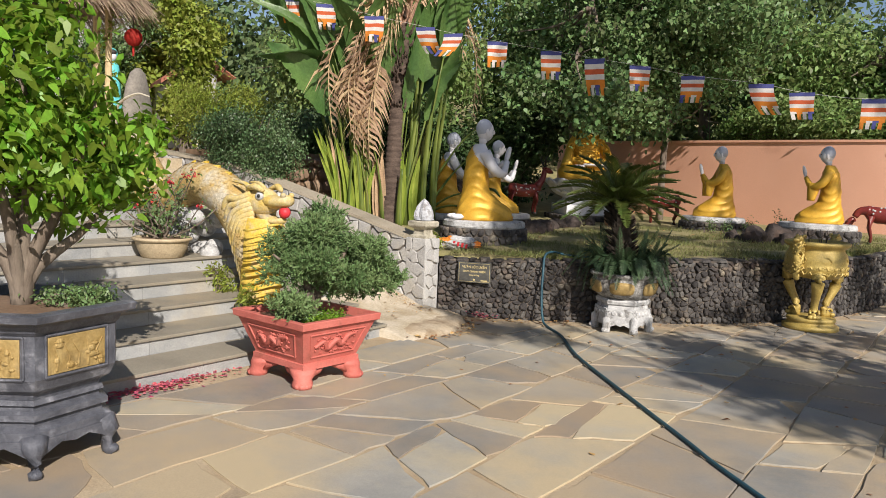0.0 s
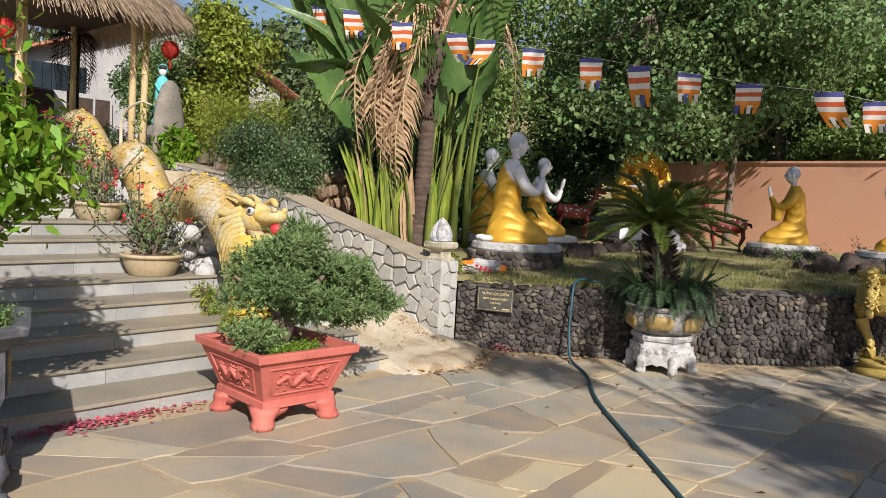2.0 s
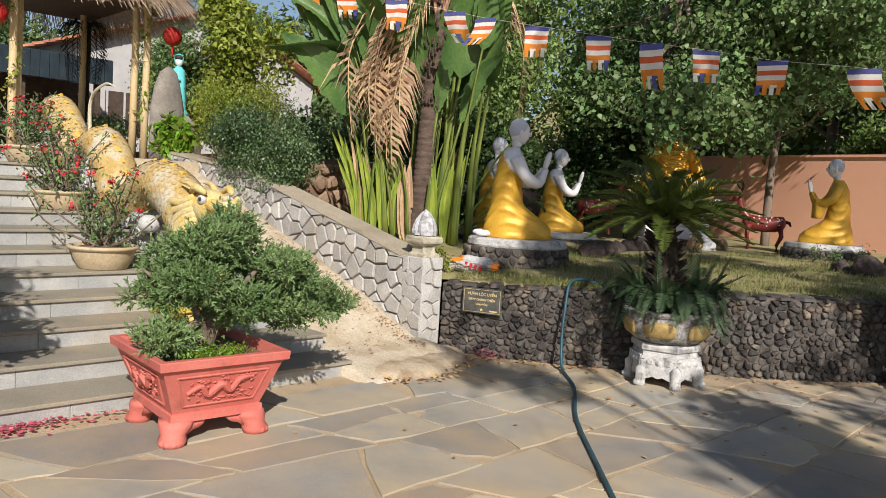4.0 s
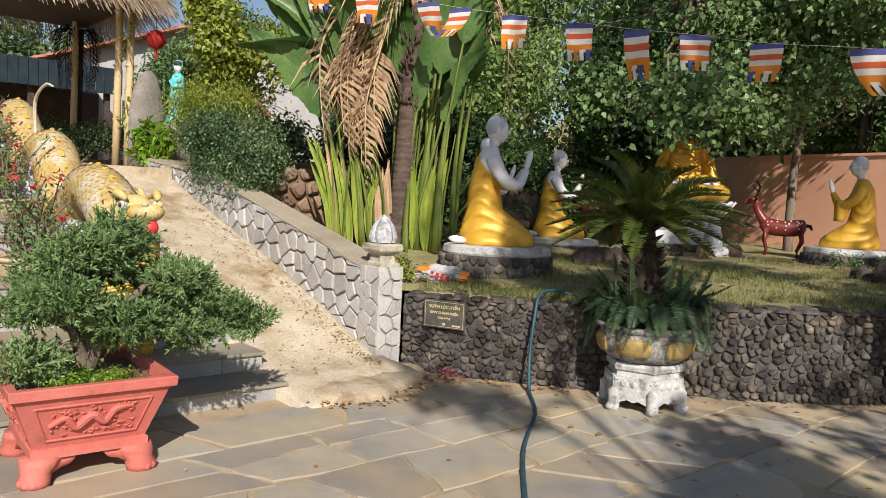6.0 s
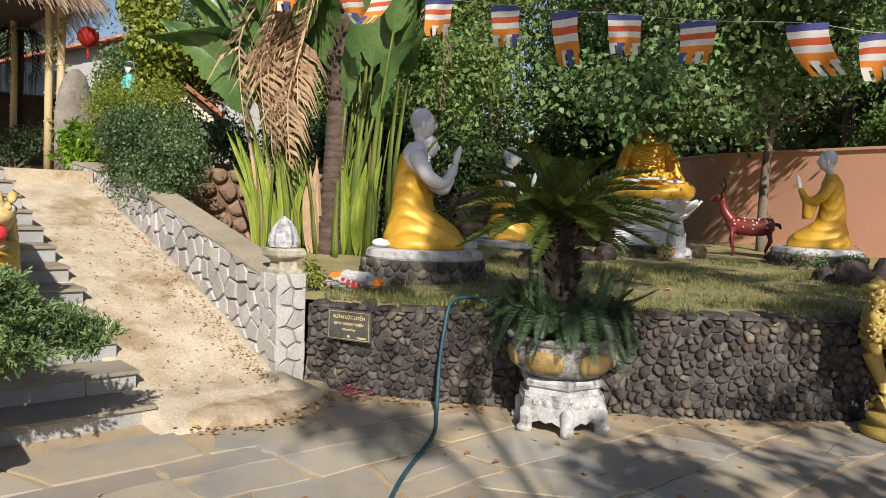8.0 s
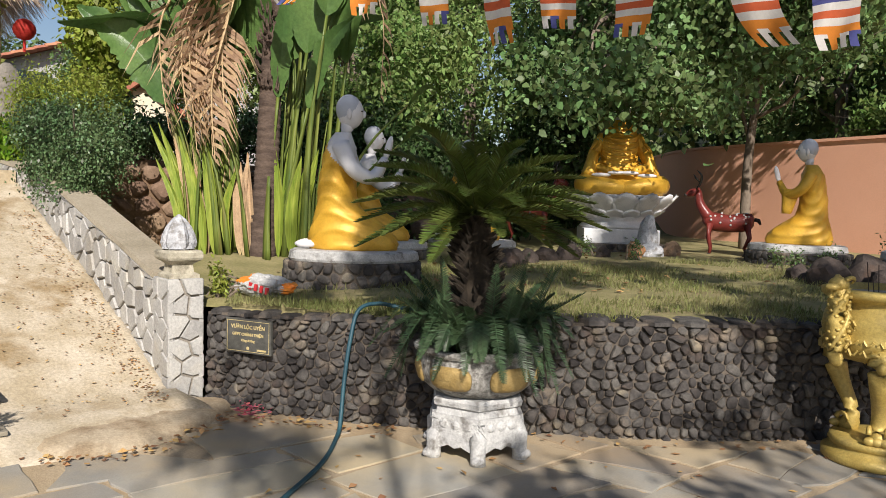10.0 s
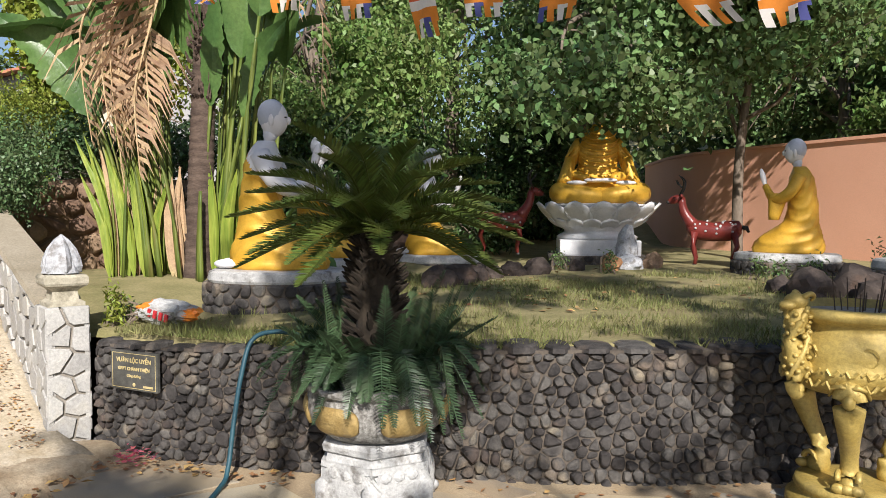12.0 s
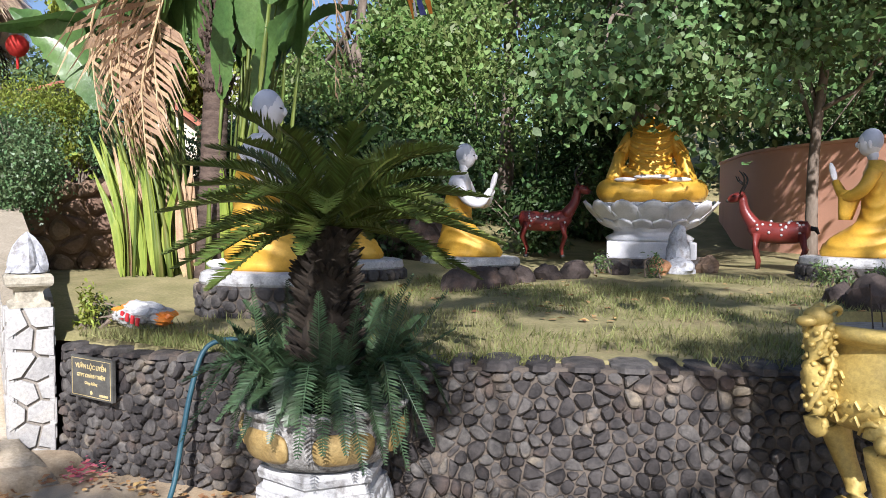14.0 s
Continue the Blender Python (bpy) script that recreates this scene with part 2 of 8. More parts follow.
M["drysheath"] = mat("dry_pink_sheath", (0.36, 0.24, 0.15), (0.46, 0.33, 0.2), 6, 0.85, 0.3, 50, c=(0.3, 0.33, 0.12), island=0.3)
M["cycadpup"] = mat("blue_green_frond", (0.035, 0.068, 0.032), (0.07, 0.115, 0.052), 4, 0.4, 0, 30, island=0.35, translucent=0.2)
M["grass"] = mat("grass_blade", (0.16, 0.185, 0.055), (0.29, 0.28, 0.115), 1.5, 0.8, 0, 30, island=0.4, translucent=0.3, coords="World")
M["flower"] = mat("red_flower", (0.5, 0.02, 0.04), (0.6, 0.06, 0.08), 6, 0.6, 0, 30, island=0.3, translucent=0.2)
M["petal"] = mat("magenta_petal", (0.5, 0.06, 0.14), (0.6, 0.2, 0.22), 20, 0.8, 0, 30, island=0.35, translucent=0.2, coords="World")
M["litter"] = mat("dry_fallen_leaf", (0.32, 0.17, 0.07), (0.45, 0.27, 0.12), 10, 0.9, 0, 30, island=0.45, coords="World")
for key, rgb in (("fblue", (0.09, 0.1, 0.3)), ("fyellow", (0.7, 0.62, 0.42)), ("fred", (0.62, 0.13, 0.05)), ("fwhite", (0.75, 0.72, 0.68)), ("forange", (0.75, 0.26, 0.04))):
    M[key] = mat("flag_" + key[1:], rgb, tuple(min(1, v * 1.15) for v in rgb), 8, 0.85, 0, 60, translucent=0.35, speck=0.25)


# ---------------- builders ----------------
def link_mesh(name, bm, material, smooth=False):
    me = bpy.data.meshes.new(name)
    bmesh.ops.recalc_face_normals(bm, faces=bm.faces)
    bm.to_mesh(me)
    bm.free()
    for m in material if isinstance(material, (list, tuple)) else [material]:
        me.materials.append(m)
    if smooth:
        me.polygons.foreach_set("use_smooth", [True] * len(me.polygons))
    return me


def part(name, bm, material, parent=None, label="", smooth=False):
    ob = new(name, link_mesh(name, bm, material, smooth))
    ob.parent = parent
    return tagged(ob, label)


def thing(name, at, label, category, group="", kind="", turn=0.0):
    ob = new(name)
    ob.matrix_basis = pose(*at, 0, 0, turn)
    return tagged(ob, label, category, group, kind)


def box(bm, x0, y0, z0, x1, y1, z1, bevel=0.0, mi=0, m=None):
    g = bmesh.ops.create_cube(bm, size=1)
    bmesh.ops.transform(bm, verts=g["verts"], matrix=Matrix.Translation(((x0 + x1) / 2, (y0 + y1) / 2, (z0 + z1) / 2)) @ Matrix.Diagonal((x1 - x0, y1 - y0, z1 - z0, 1)))
    fs = {f for v in g["verts"] for f in v.link_faces}
    if bevel:
        r = bmesh.ops.bevel(bm, geom=list({e for v in g["verts"] for e in v.link_edges}), offset=bevel, segments=2, affect="EDGES", profile=0.6)
        fs = set(r["faces"]) | {f for f in fs if f.is_valid}
    vs = {v for f in fs for v in f.verts}
    if m is not None:
        bmesh.ops.transform(bm, verts=list(vs), matrix=m)
    for f in fs:
        f.material_index = mi
    return bm


def loft(bm, rings, cap=True, closed=True, mi=0):
    """Skin over rings of equal length."""
    vs = [[bm.verts.new(p) for p in r] for r in rings]
    n = len(vs[0])
    fs = []
    for a, b in zip(vs, vs[1:]):
        for i in range(n if closed else n - 1):
            fs.append(bm.faces.new((a[i], a[(i + 1) % n], b[(i + 1) % n], b[i])))
    if cap and closed:
        fs.append(bm.faces.new(vs[0]))
        fs.append(bm.faces.new(vs[-1]))
    for f in fs:
        f.material_index = mi
    return bm


def ring(n, rx, ry, z, cx=0.0, cy=0.0, turn=0.0, wave=0.0, k=0):
    return [Vector((cx + rx * (1 + wave * math.cos(k * a)) * math.cos(a), cy + ry * (1 + wave * math.cos(k * a)) * math.sin(a), z))
            for a in (2 * math.pi * i / n + turn for i in range(n))]


def lathe(bm, profile, n=24, turn=0.0, mi=0, m=None, wave=0.0, k=0):
    rs = [ring(n, r, r, z, 0, 0, turn, wave, k) for r, z in profile]
    if m is not None:
        rs = [[m @ p for p in r] for r in rs]
    return loft(bm, rs, mi=mi)


def tube(bm, path, radii, n=10, mi=0, squash=1.0):
    pts = [Vector(p) for p in path]
    rs, up = [], Vector((0, 0, 1))
    for i, p in enumerate(pts):
        d = (pts[min(i + 1, len(pts) - 1)] - pts[max(i - 1, 0)]).normalized()
        s = d.cross(up)
        s = s.normalized() if s.length > 0.15 else d.cross(Vector((0, 1, 0))).normalized()
        u = s.cross(d)
        r = radii[i] if isinstance(radii, (list, tuple)) else radii
        rs.append([p + r * (s * math.cos(a) + u * squash * math.sin(a)) for a in (2 * math.pi * j / n for j in range(n))])
    return loft(bm, rs, mi=mi)


def ball(bm, c, r, seg=16, mi=0, m=None):
    rx, ry, rz = r if isinstance(r, (list, tuple)) else (r, r, r)
    mm = Matrix.Translation(c) @ (m if m is not None else Matrix()) @ Matrix.Diagonal((rx, ry, rz, 1))
    g = bmesh.ops.create_uvsphere(bm, u_segments=seg, v_segments=max(6, seg // 2 + 2), radius=1, matrix=mm)
    for f in {f for v in g["verts"] for f in v.link_faces}:
        f.material_index = mi
    return bm


def spline(pts, n):
    """Catmull-Rom through pts."""
    P = [Vector(p) for p in pts]
    P = [P[0] * 2 - P[1]] + P + [P[-1] * 2 - P[-2]]
    out = []
    segs = len(P) - 3
    for i in range(n):
        u = i / (n - 1) * segs
        k = min(int(u), segs - 1)
        t = u - k
        a, b, c, d = P[k:k + 4]
        out.append(0.5 * ((2 * b) + (c - a) * t + (2 * a - 5 * b + 4 * c - d) * t * t + (3 * b - a - 3 * c + d) * t ** 3))
    return out


def raw(name, verts, faces, material, parent=None, label=""):
    """A mesh of many small faces from numpy arrays (all faces with equally many corners)."""
    me = bpy.data.meshes.new(name)
    v, f = np.asarray(verts, dtype=np.float32), np.asarray(faces, dtype=np.int32)
    k = f.shape[1]
    me.vertices.add(len(v)), me.loops.add(f.size), me.polygons.add(len(f))
    me.vertices.foreach_set("co", v.ravel())
    me.loops.foreach_set("vertex_index", f.ravel())
    me.polygons.foreach_set("loop_start", np.arange(0, f.size, k, dtype=np.int32))
    me.update(calc_edges=True)
    me.materials.append(material)
    ob = new(name, me)
    ob.parent = parent
    return tagged(ob, label)


def leaf_field(rng, centres, out, size, aspect=0.5, droop=0.3, jitter=0.9, oval=False):
    """Folded four-corner or pointed oval leaves at centres, facing about out. Returns vertices and faces."""
    n = len(centres)
    nrm = out + rng.normal(0, jitter, (n, 3))
    nrm /= np.linalg.norm(nrm, axis=1, keepdims=True) + 1e-9
    ax = rng.normal(0, 1, (n, 3))
    ax[:, 2] -= droop
    ax -= nrm * (ax * nrm).sum(1, keepdims=True)
    ax /= np.linalg.norm(ax, axis=1, keepdims=True) + 1e-9
    sd = np.cross(nrm, ax)
    s = size * rng.uniform(0.6, 1.3, (n, 1))
    mid = centres + ax * s * 0.5
    if oval:
        w = sd * s * aspect * 0.5
        lo, hi = centres + ax * s * 0.3 + nrm * s * 0.06, centres + ax * s * 0.66 + nrm * s * 0.03
        v = np.stack([centres, lo + w, hi + w * 0.72, centres + ax * s - nrm * s * 0.14, hi - w * 0.72, lo - w], 1).reshape(-1, 3)
        return v, np.arange(n)[:, None] * 6 + np.array([[0, 1, 2, 3, 4, 5]])
    v = np.stack([centres, mid + sd * s * aspect * 0.5 + nrm * s * 0.08, centres + ax * s - nrm * s * 0.12, mid - sd * s * aspect * 0.5 + nrm * s * 0.08], 1).reshape(-1, 3)
    i = np.arange(n)[:, None] * 4
    return v, i + np.array([[0, 1, 2, 3]])


def cloud(rng, blobs, n, shell=0.55, clump=0.0, per=12):
    """Points in ellipsoids (x, y, z, rx, ry, rz), nearer their skin, gathered in clumps; and outward ways."""
    w = np.array([b[3] * b[4] + b[4] * b[5] + b[3] * b[5] for b in blobs])
    k = rng.choice(len(blobs), max(1, n // per if clump else n), p=w / w.sum())
    B = np.array(blobs)[k]
    d = rng.normal(0, 1, (len(k), 3))
    d /= np.linalg.norm(d, axis=1, keepdims=True)
    r = shell + (1 - shell) * rng.random((len(k), 1)) ** 0.6
    r *= 1 + 0.16 * np.sin(d[:, :1] * 7 + k[:, None]) * np.cos(d[:, 1:2] * 6 + 2 * k[:, None])
    p = B[:, :3] + d * B[:, 3:] * r
    if clump:
        p = np.repeat(p, per, 0) + rng.normal(0, clump, (len(p) * per, 3))
        d = np.repeat(d, per, 0)
    d = d + np.array([0, 0, 0.35])
    return p, d


def tufts(rng, blobs, k=4, f=0.55):
    """Breaks smooth ellipsoids up into several smaller ones, for an uneven outline with gaps."""
    out = []
    for b in blobs:
        for i in range(k):
            d = rng.normal(0, 1, 3)
            d /= np.linalg.norm(d)
            c = np.array(b[:3]) + d * np.array(b[3:]) * rng.uniform(0.35, 0.75)
            out.append((*c, *(np.array(b[3:]) * f * rng.uniform(0.6, 1.2))))
    return out


def cells(pts, outline, gap):
    """Voronoi cells of 2D points, cut to a convex or nearly convex outline and drawn in by gap."""
    out = []
    P = np.array(pts)
    for i, p in enumerate(P):
        poly = [np.array(q) for q in outline]
        near = np.argsort(((P - p) ** 2).sum(1))[1:18]
        for j in near:
            nrm = P[j] - p
            L = np.linalg.norm(nrm)
            nrm = nrm / L
            lim = (p + P[j]) / 2 @ nrm - gap * 0.5
            res = []
            for a, b in zip(poly, poly[1:] + poly[:1]):
                da, db = a @ nrm - lim, b @ nrm - lim
                if da <= 0:
                    res.append(a)
                if (da < 0 < db) or (db < 0 < da):
                    res.append(a + (b - a) * da / (da - db))
            poly = res
            if len(poly) < 3:
                break
        clean = [q for q, r in zip(poly, poly[1:] + poly[:1]) if np.linalg.norm(q - r) > 0.004]
        if len(clean) >= 3:
            out.append((p, clean))
    return out


def pillow(cell, at, depth, inset=0.25, seat=0.01, rough=0.0, rng=None):
    """A stone: its outline set at() the wall, and a drawn-in face proud of it. Vertices and faces."""
    if inset > 0.2:
        cell = [a + (b - a) * t for a, b in zip(cell, cell[1:] + cell[:1]) for t in (0.27, 0.73)]
    c = sum(cell) / len(cell)
    n = len(cell)
    d = depth * (1 if rng is None else 1 + rough * (rng.random() - 0.5))
    rings = [([q for q in cell], -seat), ([c + (q - c) * 0.96 for q in cell], d * 0.65), ([c + (q - c) * (1 - inset) for q in cell], d)]
    v = [at(q[0], q[1], h) for r, h in rings for q in r] + [at(c[0], c[1], d * 1.06)]
    f = []
    for k in range(2):
        for i in range(n):
            f.append((k * n + i, k * n + (i + 1) % n, (k + 1) * n + (i + 1) % n, (k + 1) * n + i))
    for i in range(n):
        f.append((2 * n + i, 2 * n + (i + 1) % n, 3 * n))
    return v, f


def stones(found, at, depth, material, rest_material, parent, name, nearest=None, limit=300, inset=0.25, rng=None, rough=0.6):
    """Each stone a part; past the limit the rest are joined."""
    order = sorted(found, key=nearest) if nearest else found
    rv, rf = [], []
    for i, (p, cell) in enumerate(order):
        v, f = pillow(cell, at, depth, inset, rough=rough, rng=rng)
        if i < limit:
            me = bpy.data.meshes.new(name)
            me.from_pydata(v, [], f)
            me.materials.append(material)
            ob = new(name, me)
            ob.parent = parent
        else:
            k = len(rv)
            rv += v
            rf += [tuple(a + k for a in q) for q in f]
    if rv:
        me = bpy.data.meshes.new(name + "s_joined")
        me.from_pydata(rv, [], rf)
        me.materials.append(rest_material)
        ob = new(name + "s_joined", me)
        ob.parent = parent
        tagged(ob, kind="stuff")


def grid_points(rng, u0, u1, v0, v1, du, dv, jit=0.33):
    pts = []
    rows_n = max(1, round((v1 - v0) / dv))
    cols_n = max(1, round((u1 - u0) / du))
    for r in range(rows_n):
        for c in range(cols_n):
            pts.append((u0 + (c + 0.5 + 0.5 * (r % 2) - 0.25 + rng.uniform(-jit, jit)) * (u1 - u0) / cols_n,
                        v0 + (r + 0.5 + rng.uniform(-jit, jit)) * (v1 - v0) / rows_n))
    return pts

# ---------------- large structure ----------------
STEP_X, STEP_D, STEP_H, STEP_Z, STEPS = -4.77, 0.40, 0.138, 0.11, 12
TOP = STEP_Z + STEP_H * (STEPS - 1)
TOP_X = STEP_X - STEP_D * (STEPS - 1)
WALL_LINE = spline([(-5.12, 6.88, 0), (-4.6, 7.1, 0), (-3.9, 7.6, 0), (-3.15, 8.32, 0), (-2.55, 9.0, 0), (-2.05, 9.75, 0), (-1.65, 10.7, 0), (-1.4, 11.7, 0), (-1.25, 12.6, 0), (-0.6, 13.2, 0)], 120)


def ramp_z(x):
    """Height of the concrete ramp beside the steps."""
    return float(np.interp(x, [-10.6, -9.6, -8.6, -7.0, -6.06, -5.2, -4.75, -4.45], [TOP, 1.5, 1.19, 0.74, 0.44, 0.13, 0.07, -0.02]))


def wall_top(x):
    """Height of the pale wall's top beside the ramp."""
    return float(np.interp(x, [-10.8, -8.5, -8.2, -5.2], [1.79, 1.58, 1.52, 0.83]))


# ground: one sheet to the horizon
bm = bmesh.new()
bmesh.ops.create_grid(bm, x_segments=40, y_segments=40, size=400)
ground = part("ground", bm, M["mortar"])
ground.location.z = -0.008
tagged(ground, "sandy mortar bed and bare ground of the temple yard", "ground", kind="structure")

# upper terrace behind the steps
bm = bmesh.new()
box(bm, -60, -30, -0.5, TOP_X - 0.38, 6.6, TOP - 0.004)
upper = part("upper_terrace", bm, M["concrete"])
tagged(upper, "pale concrete terrace at the head of the steps", "terrace", kind="structure")

# steps: a granite riser and a slate tread each
stairs = thing("stairs", (0, 0, 0), "wide outdoor steps with slate treads and grey granite risers", "stairs", kind="structure")
rng = random.Random(3)
for k in range(STEPS):
    x, z = STEP_X - STEP_D * k, STEP_Z + STEP_H * k
    y = -7.0 + rng.random()
    cuts = []
    while y < 5.58:
        cuts.append(y)
        y += rng.uniform(0.75, 1.15)
    cuts = cuts + [5.6]
    if cuts[-1] - cuts[-2] < 0.3:
        cuts.pop(-2)
    for a, b in zip(cuts, cuts[1:]):
        bm = bmesh.new()
        box(bm, x - 0.36, a + 0.0015, z - (STEP_H if k else z + 0.06), x, b - 0.0015, z - 0.028, 0.004)
        part("riser", bm, M["riser"], stairs)
    bm = bmesh.new()
    box(bm, x - STEP_D - 0.03, -7, z - 0.026, x + 0.022, 5.6 + rng.uniform(-0.02, 0.03), z, 0.006)
    part("tread", bm, M["tread"], stairs)
    bm = bmesh.new()
    box(bm, x - STEP_D - 0.2, -7, z - 0.35, x - 0.1, 5.57, z - 0.034)
    part("step_core", bm, M["concrete"], stairs)

# ramp
bm = bmesh.new()
rg = np.random.default_rng(5)
xs = np.linspace(-10.6, -4.45, 60)
ys = np.linspace(5.5, 6.66, 14)
top = []
for i, x in enumerate(xs):
    row = []
    for j, y in enumerate(ys):
        flare = 0.0
        if x > -5.0:
            flare = (x + 5.0) * 0.35 * (y - 5.9)
        row.append(bm.verts.new((x - flare + (rg.normal(0, 0.025) if i == 59 else 0), y + (0.25 * max(0, x + 5.1) if j == 13 else 0), ramp_z(x) + 0.012 * noise.noise(Vector((x * 2, y * 2, 0))))))
    top.append(row)
for a, b in zip(top, top[1:]):
    for i in range(13):
        bm.faces.new((a[i], b[i], b[i + 1], a[i + 1]))
edge = [r[0] for r in top] + [v for v in top[-1][1:]] + [r[13] for r in reversed(top[:-1])]
low = [bm.verts.new((v.co.x, v.co.y, min(v.co.z, 0) - 0.3)) for v in edge]
for i in range(len(edge) - 1):
    bm.faces.new((edge[i], low[i], low[i + 1], edge[i + 1]))
ramp = part("ramp", bm, M["concrete"], smooth=True)
tagged(ramp, "weathered pale concrete ramp climbing beside the steps", "ramp", kind="structure")

# low concrete lip where ramp and yard meet
bm = bmesh.new()
pts = spline([(-4.78, 5.6, 0), (-4.45, 5.75, 0), (-4.36, 6.1, 0), (-4.5, 6.5, 0), (-4.72, 6.85, 0), (-4.95, 6.98, 0)], 24)
rings = []
for i, p in enumerate(pts):
    c = Vector((-5.2, 6.2, 0))
    o = (p - c).normalized() * (0.055 + 0.05 * noise.noise(p * 4))
    rings.append([p - o * 9 + Vector((0, 0, 0.07)), p - o * 2.4 + Vector((0, 0, 0.055)), p - o * 0.6 + Vector((0, 0, 0.035)), p + o * 0.3 + Vector((0, 0, -0.02))])
loft(bm, rings, cap=False, closed=False)
tagged(part("ramp_apron", bm, M["apron"], smooth=True), "broken concrete lip at the foot of the ramp", "apron", kind="structure")

# pale stone wall beside the ramp, with its end pier
rgs = random.Random(11)
FACE_Y = 6.62
pale = thing("wall_ramp", (0, 0, 0), "low pale crazy-stone wall with recessed dark joints beside the ramp", "wall", kind="structure")
bm = bmesh.new()
loft(bm, [[Vector((x, FACE_Y + 0.03, -0.2)), Vector((x, FACE_Y + 0.24, -0.2)), Vector((x, FACE_Y + 0.24, wall_top(x) - 0.035)), Vector((x, FACE_Y + 0.03, wall_top(x) - 0.035))] for x in np.linspace(-10.8, -5.13, 40)])
part("wall_core", bm, M["joint"], pale)
bm = bmesh.new()
loft(bm, [[Vector((x, FACE_Y - 0.005 + 0.008 * noise.noise(Vector((x * 3, 0, 0))), wall_top(x) - 0.035)), Vector((x, FACE_Y + 0.27 + 0.015 * noise.noise(Vector((x * 3, 9, 0))), wall_top(x) - 0.035)),
           Vector((x, FACE_Y + 0.26, wall_top(x) + 0.008)), Vector((x, FACE_Y + 0.005, wall_top(x)))] for x in np.linspace(-10.8, -5.42, 60)])
part("coping", bm, M["capstone"], pale, "worn brownish concrete coping")
pts = grid_points(rgs, -10.8, -5.12, -0.2, 1.8, 0.2, 0.155, 0.36)
pts = [p for p in pts if ramp_z(p[0]) - 0.15 < p[1] < wall_top(p[0]) + 0.02]
found = []
for p, c in cells(pts, [(-10.8, -0.3), (-5.12, -0.3), (-5.12, 2.2), (-10.8, 2.2)], 0.016):
    lim = [np.array([q[0], max(ramp_z(q[0]) - 0.06, min(q[1], wall_top(q[0]) - 0.04))]) for q in c]
    area = 0.5 * abs(sum(a[0] * b[1] - b[0] * a[1] for a, b in zip(lim, lim[1:] + lim[:1])))
    if area > 0.0012:
        found.append((p, lim))
stones(found, lambda u, v, h: (u, FACE_Y + 0.03 - h, v), 0.03, M["whitestone"], M["whitestone"], pale, "stone", lambda s: -s[0][0], 300, 0.12, rgs)

pier = thing("gate_pier", (-5.25, 6.735, 0), "pale stone-faced wall pier with a moulded cap and grey lotus-bud finial", "pier", kind="structure")
bm = bmesh.new()
box(bm, -0.125, -0.105, -0.1, 0.125, 0.105, 0.85)
part("pier_core", bm, M["joint"], pier)
for rot in range(4):
    m = Matrix.Rotation(rot * math.pi / 2, 4, "Z")
    half, off = (0.12, 0.14) if rot % 2 == 0 else (0.14, 0.12)
    pts = grid_points(rgs, -half, half, -0.06, 0.86, 0.12, 0.125, 0.3)
    found = cells(pts, [(-half, -0.06), (half, -0.06), (half, 0.86), (-half, 0.86)], 0.012)
    stones(found, lambda u, v, h: m @ Vector((off - 0.02 + h, u, v)), 0.024, M["whitestone"], M["whitestone"], pier, "stone", None, 300, 0.1, rgs)
bm = bmesh.new()
lathe(bm, [(0.15, 0.86), (0.15, 0.885), (0.11, 0.9), (0.1, 0.95), (0.12, 0.965), (0.165, 0.985), (0.175, 1.0), (0.175, 1.035), (0.16, 1.05), (0.08, 1.055)], 4, math.pi / 4)
part("cap", bm, M["piercap"], pier, "moulded weathered concrete cap")
bm = bmesh.new()
lathe(bm, [(0.085, 1.05), (0.1, 1.07), (0.107, 1.1), (0.098, 1.15), (0.075, 1.21), (0.04, 1.262), (0.004, 1.295)], 24, 0, wave=0.14, k=6)
for k in range(6):
    a = k * math.pi / 3 + 0.5
    loft(bm, [[Vector(((0.105 - 0.05 * t + 0.012 * (1 - abs(q))) * math.cos(a + q * 0.5 * (1 - t)), (0.105 - 0.05 * t + 0.012 * (1 - abs(q))) * math.sin(a + q * 0.5 * (1 - t)), 1.06 + 0.13 * t)) for q in (-1, -0.5, 0, 0.5, 1)] + [Vector((0.05 * math.cos(a), 0.05 * math.sin(a), 1.06 + 0.12 * t))] for t in (0, 0.35, 0.7, 0.95)])
part("finial", bm, M["finial"], pier, "grey carved lotus bud")

# curved retaining wall of dark lava stones
CUM = [0.0]
for a, b in zip(WALL_LINE, WALL_LINE[1:]):
    CUM.append(CUM[-1] + (b - a).length)


def along(u):
    """Point and outward way of the retaining wall's face at length u."""
    k = max(0, min(len(CUM) - 2, int(np.searchsorted(CUM, u)) - 1))
    a, b = WALL_LINE[k], WALL_LINE[k + 1]
    t = (u - CUM[k]) / (CUM[k + 1] - CUM[k])
    d = (b - a).normalized()
    return a + (b - a) * t, Vector((d.y, -d.x, 0))


def ret_top(u):
    return float(np.interp(u, [0, 1.2, 3, 9], [0.66, 0.7, 0.75, 0.77]))


def ret_at(u, v, h):
    p, o = along(u)
    return (*(p + o * (h - 0.02)).xy, v)


